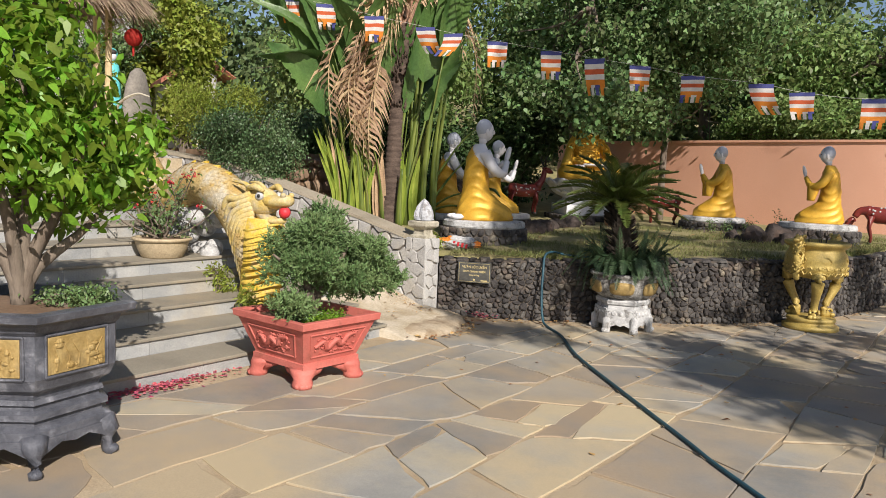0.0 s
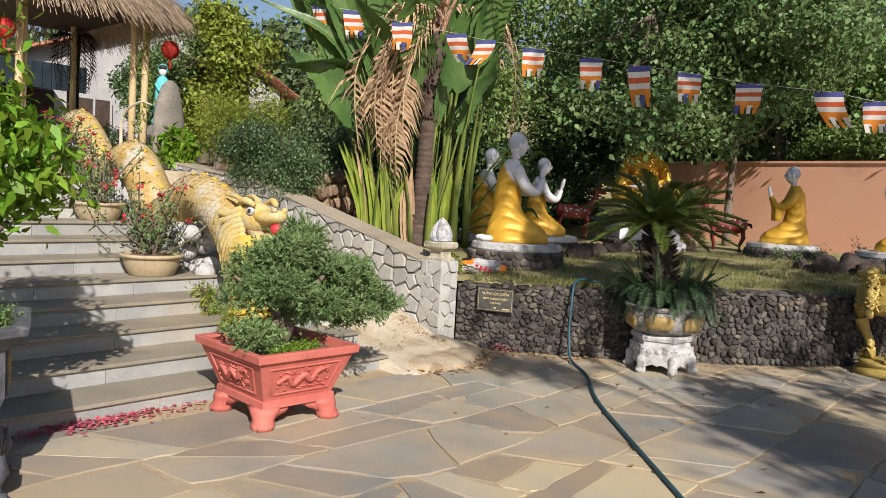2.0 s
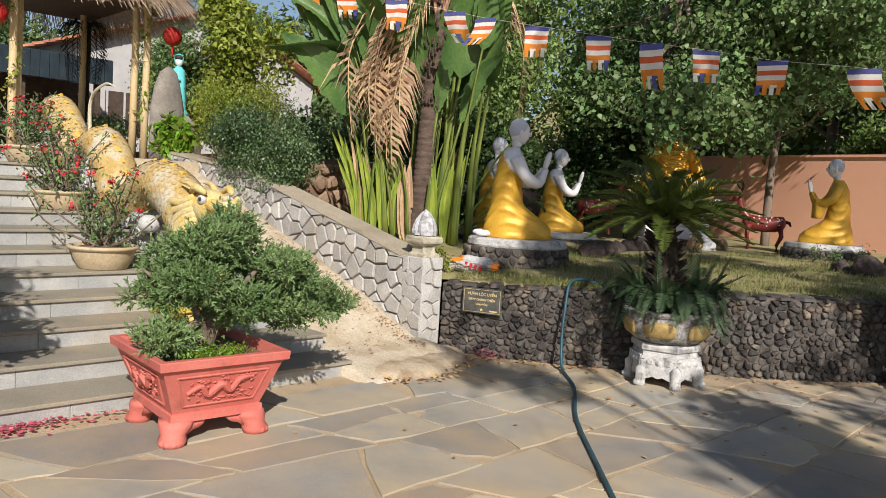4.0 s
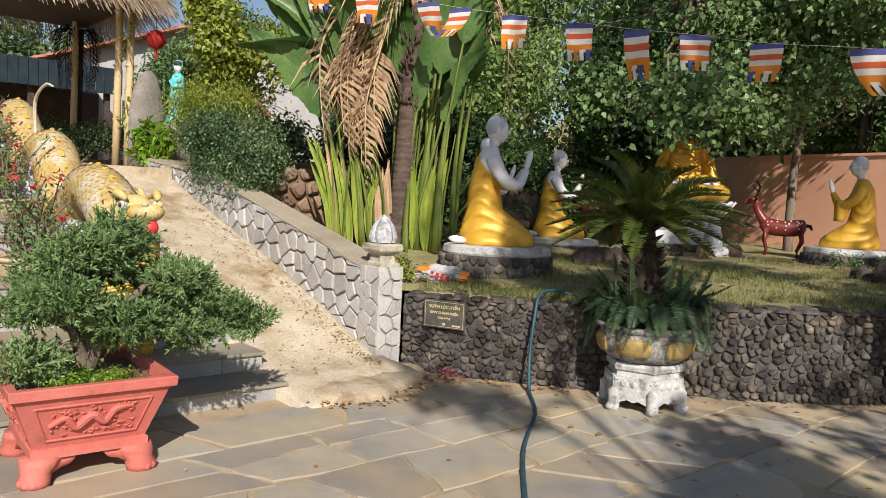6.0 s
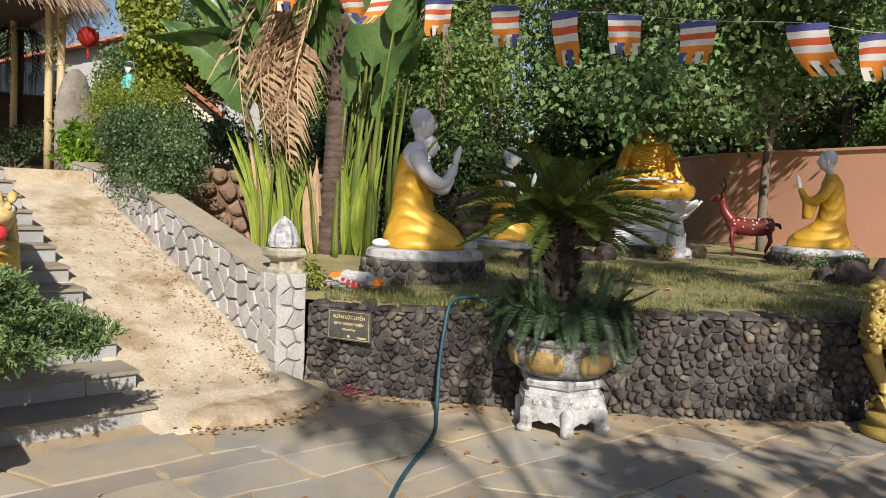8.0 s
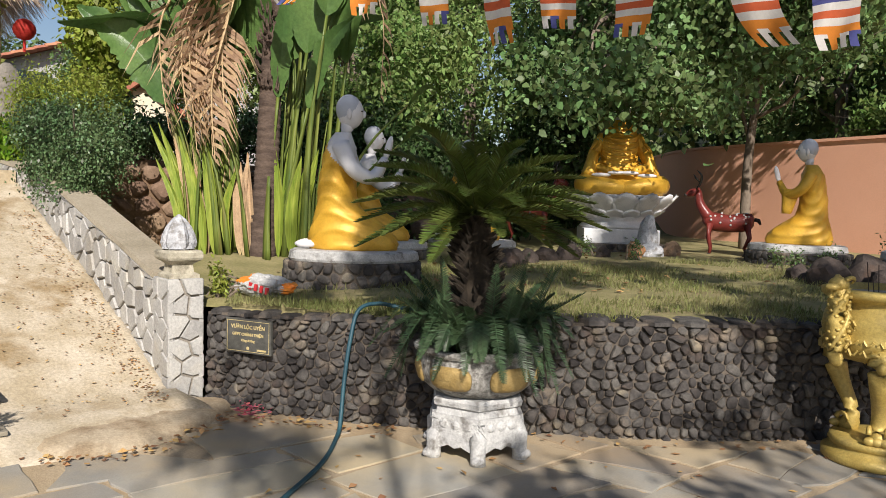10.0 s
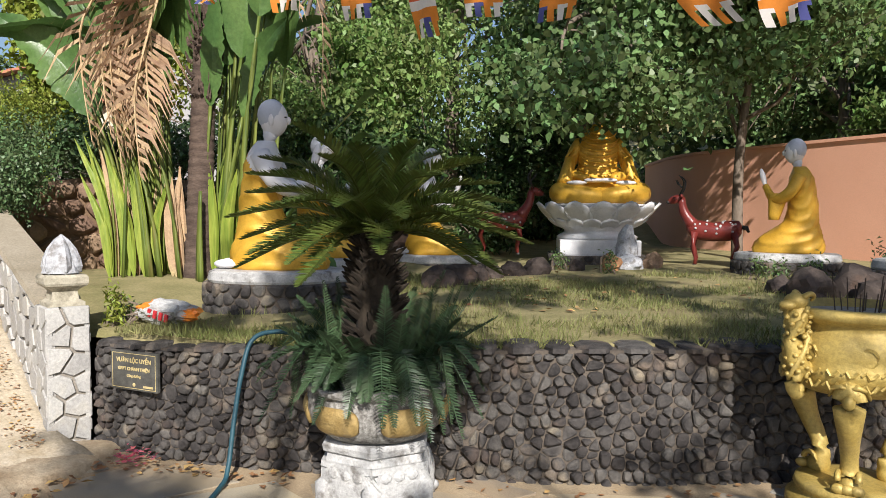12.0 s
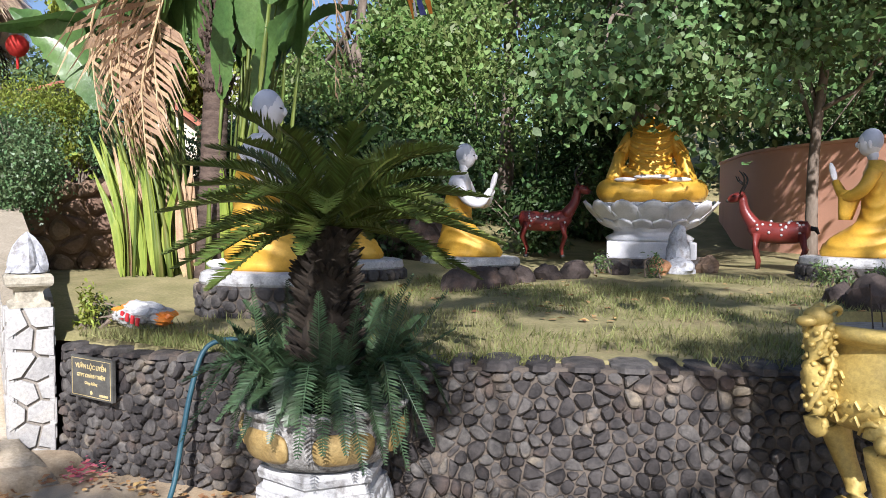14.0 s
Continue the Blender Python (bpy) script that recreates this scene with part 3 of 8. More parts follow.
ret = thing("wall_retaining", (0, 0, 0), "curved low retaining wall of rounded dark lava stones", "wall", kind="structure")
bm = bmesh.new()
us = np.linspace(0, CUM[-1], 110)
rings = []
for u in us:
    p, o = along(u)
    q = p - o * 0.02
    rings.append([Vector((*q.xy, -0.1)), Vector((*(q - o * 0.25).xy, -0.1)), Vector((*(q - o * 0.25).xy, ret_top(u) - 0.03)), Vector((*q.xy, ret_top(u) - 0.035))])
loft(bm, rings)
part("wall_core", bm, M["lavajoint"], ret)
pts = [p for p in grid_points(rgs, 0.0, CUM[-1], -0.05, 0.74, 0.067, 0.06, 0.44) if rgs.random() > 0.14]
found = [(p, c) for p, c in cells(pts, [(0, -0.06), (CUM[-1], -0.06), (CUM[-1], 0.72), (0, 0.72)], 0.008)]
found = [(p, [np.array([q[0], q[1] * (ret_top(p[0]) - 0.05) / 0.72]) for q in c]) for p, c in found]
stones(found, ret_at, 0.027, M["lava"], M["lavarest"], ret, "stone", lambda s: abs(s[0][0] - 2.7), 300, 0.31, rgs, 1.3)
u = 0.02
capf = []
while u < CUM[-1] - 0.2:
    w = rgs.uniform(0.1, 0.24)
    t = ret_top(u + w / 2)
    capf.append(((u + w / 2, t), [np.array(q) for q in ((u, -0.27), (u + w - 0.012, -0.27), (u + w - 0.012 - rgs.uniform(0, 0.02), 0.022), (u + rgs.uniform(0, 0.02), 0.022))]))
    u += w


def cap_at(uu, v, h):
    p, o = along(uu)
    return (*(p + o * v).xy, ret_top(uu) - 0.035 + h)


stones(capf, cap_at, 0.024, M["lava"], M["lavarest"], ret, "coping_stone", lambda s: abs(s[0][0] - 2.7), 300, 0.22, rgs, 0.8)


# garden terrace behind both walls
def garden_z(x, y):
    d = max(0.0, y - 8.0)
    z = 0.70 + 0.02 * min(d, 5) + 0.04 * noise.noise(Vector((x, y, 3)))
    if x < -6 and y < 11:
        z += 0.12 * min(1, (-6 - x))
    hill = max(0, y - 19) * 0.16 + max(0, -9.5 - x) * 0.16 * min(1, max(0, (y - 8) / 4))
    return z + hill


bm = bmesh.new()
front = [Vector((x, 6.84, 0)) for x in np.linspace(-8.6, -5.3, 16)] + [along(u)[0] - along(u)[1] * 0.1 for u in np.linspace(0.05, CUM[-1], 60)]
n = len(front)
back = [Vector((-34 + 36 * i / (n - 1), 46, 0)) for i in range(n)]
rows_v = []
for t in np.linspace(0, 1, 60) ** 1.7:
    r = []
    for f, b in zip(front, back):
        p = f.lerp(b, t)
        z = garden_z(p.x, p.y)
        if t == 0:
            z = ret_top(0.5) - 0.03
        r.append(bm.verts.new((p.x, p.y, z)))
    rows_v.append(r)
for a, b in zip(rows_v, rows_v[1:]):
    for i in range(n - 1):
        bm.faces.new((a[i], a[i + 1], b[i + 1], b[i]))
garden = part("garden_ground", bm, M["lawn"], smooth=True)
tagged(garden, "dry patchy lawn and soil of the raised garden", "lawn", kind="structure")

# higher bed behind the pale wall, held by a boulder wall
bm = bmesh.new()
box(bm, -40, 6.84, -0.2, -8.75, 7.9, 1.66)
box(bm, -40, 7.9, -0.2, -9.2, 12, 1.8)
tagged(part("upper_bed", bm, M["soil"]), "brown soil bed on the upper terrace", "soil bed", kind="structure")
bould = thing("wall_boulder", (0, 0, 0), "rough brown boulder wall holding the upper bed", "wall", kind="structure")
bm = bmesh.new()
box(bm, -8.95, 6.86, 0.2, -8.66, 9.4, 1.68)
part("wall_core", bm, M["soil"], bould)
pts = grid_points(rgs, 6.86, 9.4, 0.6, 1.75, 0.24, 0.18, 0.33)
stones(cells(pts, [(6.87, 0.5), (9.4, 0.5), (9.4, 1.72), (6.87, 1.72)], 0.03), lambda u, v, h: (-8.68 + h, u, v), 0.09, M["brownstone"], M["brownstone"], bould, "boulder", None, 300, 0.35, rgs)

# pink garden wall
PINK = spline([(-11.0, 20.5, 0), (-8.6, 18.3, 0), (-6.6, 17.55, 0), (-4.6, 16.95, 0), (-2.0, 16.3, 0), (1.5, 16.0, 0)], 120)
bm = bmesh.new()
rings = []
for i, (x, y, _) in enumerate(PINK):
    o = Vector((0.45, 0.89, 0)) * 0.18
    p = Vector((x, y, 0))
    rings.append([p + Vector((0, 0, 0.3)), p + o + Vector((0, 0, 0.3)), p + o + Vector((0, 0, 2.5)), p + Vector((0, 0, 2.5))])
loft(bm, rings)
pinkwall = thing("wall_pink", (0, 0, 0), "salmon pink rendered garden wall with a thin coping", "wall", kind="structure")
part("wall_body", bm, M["pink"], pinkwall)
bm = bmesh.new()
rings = []
for x, y, _ in PINK:
    o = Vector((0.45, 0.89, 0))
    p = Vector((x, y, 0))
    rings.append([p - o * 0.03 + Vector((0, 0, 2.503)), p + o * 0.21 + Vector((0, 0, 2.503)), p + o * 0.21 + Vector((0, 0, 2.55)), p - o * 0.03 + Vector((0, 0, 2.55))])
loft(bm, rings)
part("coping", bm, M["pink"], pinkwall)
# ---------------- trees and background ----------------
def tree(name, at, label, trunk, blobs, n, leaf, material, category="tree", limbs=6, r0=0.12, seed=1, clump=0.12, per=14, shell=0.5, bark="bark", aspect=0.5, group=""):
    """A tapered trunk with limbs, and a crown of separate leaves in clumps."""
    rg = np.random.default_rng(seed)
    t = thing(name, at, label, category, group)
    bm = bmesh.new()
    path = spline(trunk, 14)
    tube(bm, path, [r0 * (1 - 0.6 * i / 13) for i in range(14)], 10)
    for i in range(limbs):
        b = blobs[i % len(blobs)]
        s = path[int(rg.integers(5, 14))]
        e = Vector(b[:3]) + Vector(rg.normal(0, 0.25, 3)) * max(b[3:])
        mid = s.lerp(e, 0.5) + Vector(rg.normal(0, 0.12, 3)) * (e - s).length
        tube(bm, spline([s, mid, e], 8), [r0 * 0.4 * (1 - 0.85 * k / 7) for k in range(8)], 6)
        for q in range(2):
            e2 = mid + Vector(rg.normal(0, 0.5, 3)) * max(b[3:])
            tube(bm, [mid, mid.lerp(e2, 0.5) + Vector((0, 0, 0.05)), e2], [r0 * 0.18, r0 * 0.1, r0 * 0.03], 5)
    part("trunk", bm, M[bark], t, smooth=True)
    p, d = cloud(rg, tufts(rg, blobs, 9, 0.42), n, shell, clump, per)
    v, f = leaf_field(rg, p, d, leaf, aspect, 0.8, 1.2, True)
    raw("crown", v, f, M[material], t)
    return t


tree("shade_tree", (-7.1, 13.8, 0.7), "slim grey tree with a wide dark leafy crown over the statues", [(0, 0, 0), (0.05, 0, 1.2), (-0.05, -0.05, 2.6), (0.3, -0.1, 4.2)],
     [(0.2, 0.5, 3.2, 2.2, 1.3, 0.7), (1.6, 0.2, 3.0, 1.6, 1.4, 0.75), (-1.4, 0.3, 3.6, 1.6, 1.5, 0.9), (0.4, 0.5, 4.6, 2.2, 2.0, 1.1), (2.4, 0.6, 4.0, 1.4, 1.4, 1.0), (0.5, 0.3, 2.35, 1.1, 0.9, 0.4), (0.75, -0.9, 2.3, 0.9, 0.5, 0.4), (1.7, -0.5, 2.0, 0.6, 0.5, 0.35), (-0.4, -0.8, 2.5, 0.9, 0.5, 0.5), (1.75, -2.4, 1.92, 0.45, 0.4, 0.28), (1.3, -1.8, 2.35, 0.6, 0.5, 0.35), (0.85, -0.85, 2.2, 0.55, 0.35, 0.3), (1.2, -1.2, 2.3, 0.5, 0.35, 0.3)], 23000, 0.1, "leaf_mid", limbs=16, r0=0.11, seed=2, aspect=0.75, clump=0.2, per=26)
tree("shade_tree", (-6.0, 15.85, 0.7), "slim tree with a pale painted foot beside the pink wall", [(0, 0, 0), (0.0, 0, 1.5), (0.1, 0.1, 3.0), (0.2, 0.3, 4.6)],
     [(0.2, 0, 3.6, 1.6, 1.4, 1.1), (-1.2, 0.6, 4.2, 1.6, 1.5, 1.0), (0.6, 0.3, 5.0, 2.0, 1.8, 1.2)], 15000, 0.105, "leaf_mid", limbs=8, r0=0.085, seed=3, aspect=0.65, clump=0.22, per=26)
# crown brightened by colour to look sunlit
tree("shade_tree", (-2.2, 19.4, 0.8), "dense broad-leaved tree behind the pink wall, sunlight put into its leaf colour", [(0, 0, 0), (0.1, 0, 1.5), (0.0, 0.1, 3.0), (0.2, 0.3, 5.0)],
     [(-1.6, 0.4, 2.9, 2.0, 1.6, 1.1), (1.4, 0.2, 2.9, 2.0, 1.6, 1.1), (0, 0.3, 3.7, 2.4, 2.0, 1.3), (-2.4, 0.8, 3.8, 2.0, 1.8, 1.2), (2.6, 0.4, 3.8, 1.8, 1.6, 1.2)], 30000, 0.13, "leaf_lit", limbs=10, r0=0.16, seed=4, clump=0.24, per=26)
tree("shade_tree", (-7.5, 22.5, 1.0), "tall dense tree behind the pink wall", [(0, 0, 0), (0.1, 0, 2), (0.0, 0.1, 4.0), (0.2, 0.3, 6.5)],
     [(-1.5, 0, 3.2, 2.4, 1.8, 1.6), (1.6, 0, 3.4, 2.4, 1.8, 1.6), (0, 0, 5.6, 2.8, 2.4, 1.9), (-2.8, 0.4, 5.6, 2.2, 2, 1.8), (0, 0, 8.2, 2.8, 2.4, 1.6)], 30000, 0.16, "leaf_mid", limbs=10, r0=0.18, seed=5, clump=0.28, per=26)
# this tree and the next: leaf colour raised in place of sunlight
tree("shade_tree", (-11.5, 15.0, 1.6), "leafy tree behind the kneeling statues, sunlight put into its leaf colour", [(0, 0, 0), (0.1, 0, 2), (0.0, 0.1, 3.5), (0.2, 0.3, 5.5)],
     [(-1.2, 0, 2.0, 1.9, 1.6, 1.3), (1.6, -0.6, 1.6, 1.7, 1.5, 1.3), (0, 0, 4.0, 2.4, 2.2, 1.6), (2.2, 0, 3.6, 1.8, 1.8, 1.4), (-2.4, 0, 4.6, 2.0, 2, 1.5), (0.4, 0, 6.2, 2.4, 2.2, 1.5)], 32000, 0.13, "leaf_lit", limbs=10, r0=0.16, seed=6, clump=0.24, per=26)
tree("shade_tree", (-10.2, 11.2, 1.2), "leafy tree behind the fan palm, sunlight put into its leaf colour", [(0, 0, 0), (0.1, 0, 1), (0.0, 0.1, 2.5), (0.2, 0.3, 4.2)],
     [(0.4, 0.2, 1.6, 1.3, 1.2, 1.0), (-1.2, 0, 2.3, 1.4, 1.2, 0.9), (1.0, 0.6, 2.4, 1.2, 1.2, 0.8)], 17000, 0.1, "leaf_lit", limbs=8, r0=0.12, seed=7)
tree("shade_tree", (-16.8, 10.9, 1.7), "yellow-green leafy tree beside the upper path", [(0, 0, 0), (0.1, 0, 1), (0.0, 0.1, 2.0), (0.2, 0.3, 3.2)],
     [(0.4, -0.8, 1.3, 1.1, 1.0, 0.8), (-0.6, 0, 2.0, 1.3, 1.2, 0.9), (0.8, 0.2, 2.6, 1.2, 1.2, 0.9)], 10000, 0.12, "leaf_yellow", limbs=8, r0=0.1, seed=8)
tree("shade_tree", (-16.2, 9.3, 1.7), "light green leafy tree above the upper bed", [(0, 0, 0), (0.1, 0, 0.8), (0.0, 0.1, 1.6), (0.2, 0.3, 2.6)],
     [(0.2, -0.3, 1.6, 0.7, 0.7, 0.6), (0, 0.2, 2.4, 0.9, 0.9, 0.7), (0.3, 0.9, 3.0, 0.9, 0.8, 0.7)], 12000, 0.08, "leaf_mid", limbs=8, r0=0.07, seed=10)
tree("shade_tree", (-18.6, 10.2, 1.6), "dark leafy tree beside the house", [(0, 0, 0), (0.1, 0, 0.8), (0.0, 0.1, 1.6), (0.2, 0.3, 2.6)],
     [(0.2, 0.2, 1.0, 0.8, 0.7, 0.8), (0, -0.2, 2.0, 0.9, 0.8, 0.7), (0.3, 0.9, 2.4, 0.9, 0.8, 0.7), (0.2, 1.4, 1.2, 0.8, 0.7, 0.8)], 9000, 0.11, "leaf_dark", limbs=8, r0=0.08, seed=9)
rg = np.random.default_rng(77)
woods = []
for i in range(30):
    a = i / 29
    x, y = -14 + 22 * a, 24 + 3 * math.sin(a * 9)
    woods.append((x, y, (3.4 if x < -8 else 2.4) + rg.random(), 2.6, 2.0, 2.6))
    if x < -6:
        woods.append((x, y + 3, 7.5 + rg.random(), 2.8, 2.2, 2.8))
for i in range(26):
    a = i / 25
    x, y = -20 - 26 * a, 22 - 6 * a + rg.normal(0, 1)
    woods.append((x, y, 3.2 + rg.random(), 2.8, 2.4, 2.8))
    if x < -27:
        woods.append((x, y + 2, 6.2 + rg.random(), 2.8, 2.4, 2.0))
for i in range(26):
    a = i / 25
    woods.append((-44 + rg.normal(0, 1.5), -8 + 26 * a, 3.0 + 2.2 * rg.random(), 2.4, 2.4, 3.2))
    woods.append((-46 + rg.normal(0, 1.5), -8 + 26 * a, 6.4 + 1.6 * rg.random(), 2.4, 2.4, 2.2))
p, d = cloud(rg, woods, 110000, 0.6, 0.3, 12)
v, f = leaf_field(rg, p, d, 0.34, 0.6)
tagged(raw("far_woods", v, f, M["leaf_far"]), "dense green wooded slope behind the garden", "woods", kind="stuff")
# ---------------- plant builders ----------------
def frond_arrays(rg, path, length, width, pairs, droop=0.25, up=Vector((0, 0, 1)), ang=0.7):
    """Leaflets as narrow folded blades on both sides of a curved rib."""
    V, F = [], []
    n = len(path)
    for i in range(pairs):
        t = 0.12 + 0.88 * i / (pairs - 1)
        k = min(n - 2, int(t * (n - 1)))
        p = path[k].lerp(path[k + 1], t * (n - 1) - k)
        d = (path[k + 1] - path[k]).normalized()
        s = d.cross(up)
        s = s.normalized() if s.length > 0.05 else Vector((1, 0, 0))
        u = s.cross(d)
        L = length * (math.sin(math.pi * min(1, 0.18 + 0.8 * t)) ** 0.6) * rg.uniform(0.85, 1.1)
        for sg in (-1, 1):
            w = (s * sg * ang + d * (1 - ang) + u * 0.28 + Vector(rg.normal(0, 0.06, 3))).normalized()
            q = p + w * L * 0.55
            e = p + w * L - Vector((0, 0, droop * L))
            o = d * width * 0.5
            b = len(V)
            V += [p - o * 0.6, p + o * 0.6, q + o, q - o, e]
            F += [(b, b + 1, b + 2, b + 3), (b + 3, b + 2, b + 4, b + 4)]
    return V, F


def add_mesh(name, V, F, material, parent, label=""):
    me = bpy.data.meshes.new(name)
    me.from_pydata([tuple(v) for v in V], [], [tuple(dict.fromkeys(f)) for f in F])
    me.materials.append(material)
    ob = new(name, me)
    ob.parent = parent
    return tagged(ob, label)


def frond(rg, parent, path, length, width, pairs, material, rib=0.012, droop=0.25, name="frond", ang=0.7):
    V, F = frond_arrays(rg, path, length, width, pairs, droop, ang=ang)
    bm = bmesh.new()
    tube(bm, path, [rib * (1 - 0.75 * i / (len(path) - 1)) for i in range(len(path))], 5)
    b = len(V)
    bm.verts.ensure_lookup_table()
    bm.verts.index_update()
    V += [v.co.copy() for v in bm.verts]
    F += [tuple(v.index + b for v in f.verts) for f in bm.faces]
    bm.free()
    return add_mesh(name, V, F, material, parent)


def blade(rg, parent, path, width, material, fold=0.25, name="leaf", side=None, tears=0.0):
    """A broad leaf along a path: widening and tapering, folded at the midrib, with wavy and torn margins."""
    V, F = [], []
    n = len(path)
    for i, p in enumerate(path):
        t = i / (n - 1)
        d = (path[min(i + 1, n - 1)] - path[max(i - 1, 0)]).normalized()
        s = side - d * side.dot(d) if side is not None else d.cross(Vector((0, 0, 1)))
        s = s.normalized()
        u = s.cross(d)
        w = width * 0.5 * max(0.03, math.sin(math.pi * min(1, 0.01 + 0.985 * t ** 0.75)) ** 0.75)
        row = []
        for k in (-1, -0.55, -0.04, 0.04, 0.55, 1):
            tear = (1 - tears * rg.random()) if abs(k) == 1 else 1
            row.append(p + s * k * w * tear + u * ((0.05 * w if i % 2 else 0) * (abs(k) > 0.3) + abs(k) ** 1.3 * w * fold + (0.02 if abs(k) < 0.1 else 0) * -1 + 0.05 * w * math.sin(9 * t + 3 * k)))
        V += row
    for i in range(n - 1):
        for k in range(5):
            F.append((6 * i + k, 6 * i + k + 1, 6 * i + k + 7, 6 * i + k + 6))
    ob = add_mesh(name, V, F, material, parent)
    ob.data.polygons.foreach_set("use_smooth", [True] * len(ob.data.polygons))
    return ob


def shrub(name, at, label, blobs, n, leaf, material, seed, clump=0.06, per=10, category="shrub", aspect=0.5, stems=10, shell=0.5, jitter=0.9, droop=0.3, group=""):
    rg = np.random.default_rng(seed)
    t = thing(name, at, label, category, group)
    bm = bmesh.new()
    for i in range(stems):
        b = blobs[i % len(blobs)]
        e = Vector(b[:3]) + Vector(rg.normal(0, 0.4, 3) * np.array(b[3:]))
        s = Vector((rg.normal(0, 0.05), rg.normal(0, 0.05), -0.02))
        tube(bm, spline([s, s.lerp(e, 0.5) + Vector(rg.normal(0, 0.06, 3)), e], 6), [0.014, 0.012, 0.01, 0.008, 0.006, 0.003], 5)
    part("stems", bm, M["bark"], t)
    p, d = cloud(rg, tufts(rg, blobs, 5), n, shell, clump, per)
    if droop < 1.3:
        p[:, 2] = np.where(p[:, 2] < 0.01, 0.01 + 0.3 * np.abs(p[:, 2]), p[:, 2])
    v, f = leaf_field(rg, p, d, leaf, aspect, droop, jitter)
    raw("foliage", v, f, M[material], t)
    return t


# ---------------- fan palm, feather palm and dead fronds ----------------
rg = np.random.default_rng(12)
FAN = Vector((0.66, 0.75, 0))
fan = thing("fan_palm", (-7.25, 8.25, 0.8), "traveller's palm with yellow-green stalks and broad upright leaves", "palm")
for i in range(40):
    side = -1 if i < 22 else 1
    off = FAN * (-0.36 if side < 0 else 0.42) + FAN * rg.normal(0, 0.15) + Vector((rg.normal(0, 0.14), rg.normal(0, 0.1), 0))
    lean = (rg.uniform(-0.34, 0.1) if side < 0 else rg.uniform(-0.05, 0.16))
    L = rg.uniform(1.7, 2.6) if i % 3 != 1 else rg.uniform(0.8, 1.7)
    path = spline([off, off + FAN * lean * L * 0.3 + Vector((0, 0, L * 0.5)), off + FAN * lean * L + Vector((rg.normal(0, 0.06), 0, L))], 9)
    bm = bmesh.new()
    w = rg.uniform(0.014, 0.04)
    tube(bm, path, [w * (1.7 - 0.14 * k) for k in range(9)], 6, squash=0.5)
    stalk = part("stalk", bm, M["stalk"], fan, smooth=True)
    if i % 3 != 1:
        tip = path[-1]
        B = rg.uniform(1.2, 1.9)
        out = FAN * (lean * 2.2) + Vector((0.12 + rg.normal(0, 0.1), -0.1, 0))
        bp = spline([tip, tip + out * B * 0.35 + Vector((0, 0, B * 0.5)), tip + out * B + Vector((0, 0, B * 0.9))], 26)
        blade(rg, fan, bp, rg.uniform(0.3, 0.5), M["banana"], 0.2, side=(FAN + Vector(rg.normal(0, 0.35, 3))).normalized(), tears=0.1)
LEFT, FACE = -FAN, Vector((0.75, -0.66, 0))
for base, mid, end, w in (((0.75, 1.5), (1.1, 2.05), (1.6, 2.4), 0.5), ((0.5, 1.85), (0.75, 2.5), (1.15, 3.0), 0.44), ((0.3, 1.75), (0.4, 2.35), (0.55, 2.95), 0.4),
                          ((-0.3, 1.6), (-0.36, 2.15), (-0.42, 2.7), 0.22), ((-0.6, 1.5), (-0.78, 2.05), (-1.05, 2.35), 0.24), ((0.75, 2.2), (1.2, 2.7), (2.0, 3.0), 0.2)):
    pts3 = [LEFT * q[0] + FACE * (0.12 + 0.1 * k) + Vector((0, 0, q[1])) for k, q in enumerate((base, mid, end))]
    bm = bmesh.new()
    tube(bm, spline([LEFT * base[0] * 0.5 + Vector((0, 0, 0.05)), LEFT * base[0] * 0.75 + FACE * 0.08 + Vector((0, 0, base[1] * 0.55)), pts3[0]], 8), [0.045 - 0.003 * k for k in range(8)], 6, squash=0.6)
    part("stalk", bm, M["stalk"], fan, smooth=True)
    blade(rg, fan, spline(pts3, 36), w, M["banana"], 0.16, side=(pts3[2] - pts3[0]).cross(FACE + Vector((rg.normal(0, 0.35), rg.normal(0, 0.35), 0.5))).normalized(), tears=0.3)
for i in range(20):
    o = FAN * rg.uniform(-0.62, -0.14) + FACE * rg.uniform(0.0, 0.24)
    L = rg.uniform(0.8, 1.5)
    blade(rg, fan, spline([o, o - FAN * 0.05 + Vector((0, 0, L * 0.5)), o + FAN * (o.dot(FAN) * 0.55 + rg.normal(0.06, 0.06)) + Vector((0, 0, L))], 9), rg.uniform(0.05, 0.12), M["sheath"] if i % 6 else M["drysheath"], 0.4, "leaf_sheath", side=FAN)
for i in range(5):
    o = FAN * rg.uniform(-0.08, 0.06) + FACE * rg.uniform(0.1, 0.2)
    L = rg.uniform(0.7, 1.15)
    blade(rg, fan, spline([o, o - FAN * 0.03 + Vector((0, 0, L * 0.5)), o + FAN * rg.uniform(-0.1, 0.1) + Vector((0, 0, L))], 9), rg.uniform(0.08, 0.14), M["drysheath"], 0.5, "dry_sheath", side=FAN)
for i in range(7):
    o = FAN * rg.uniform(0.3, 0.6) + FACE * rg.uniform(0.0, 0.15)
    L = rg.uniform(0.8, 1.15)
    blade(rg, fan, spline([o, o + Vector((0, 0, L * 0.5)), o + FAN * rg.uniform(-0.05, 0.16) + Vector((0, 0, L))], 9), rg.uniform(0.08, 0.15), M["sheath"], 0.5, "leaf_sheath", side=FAN)
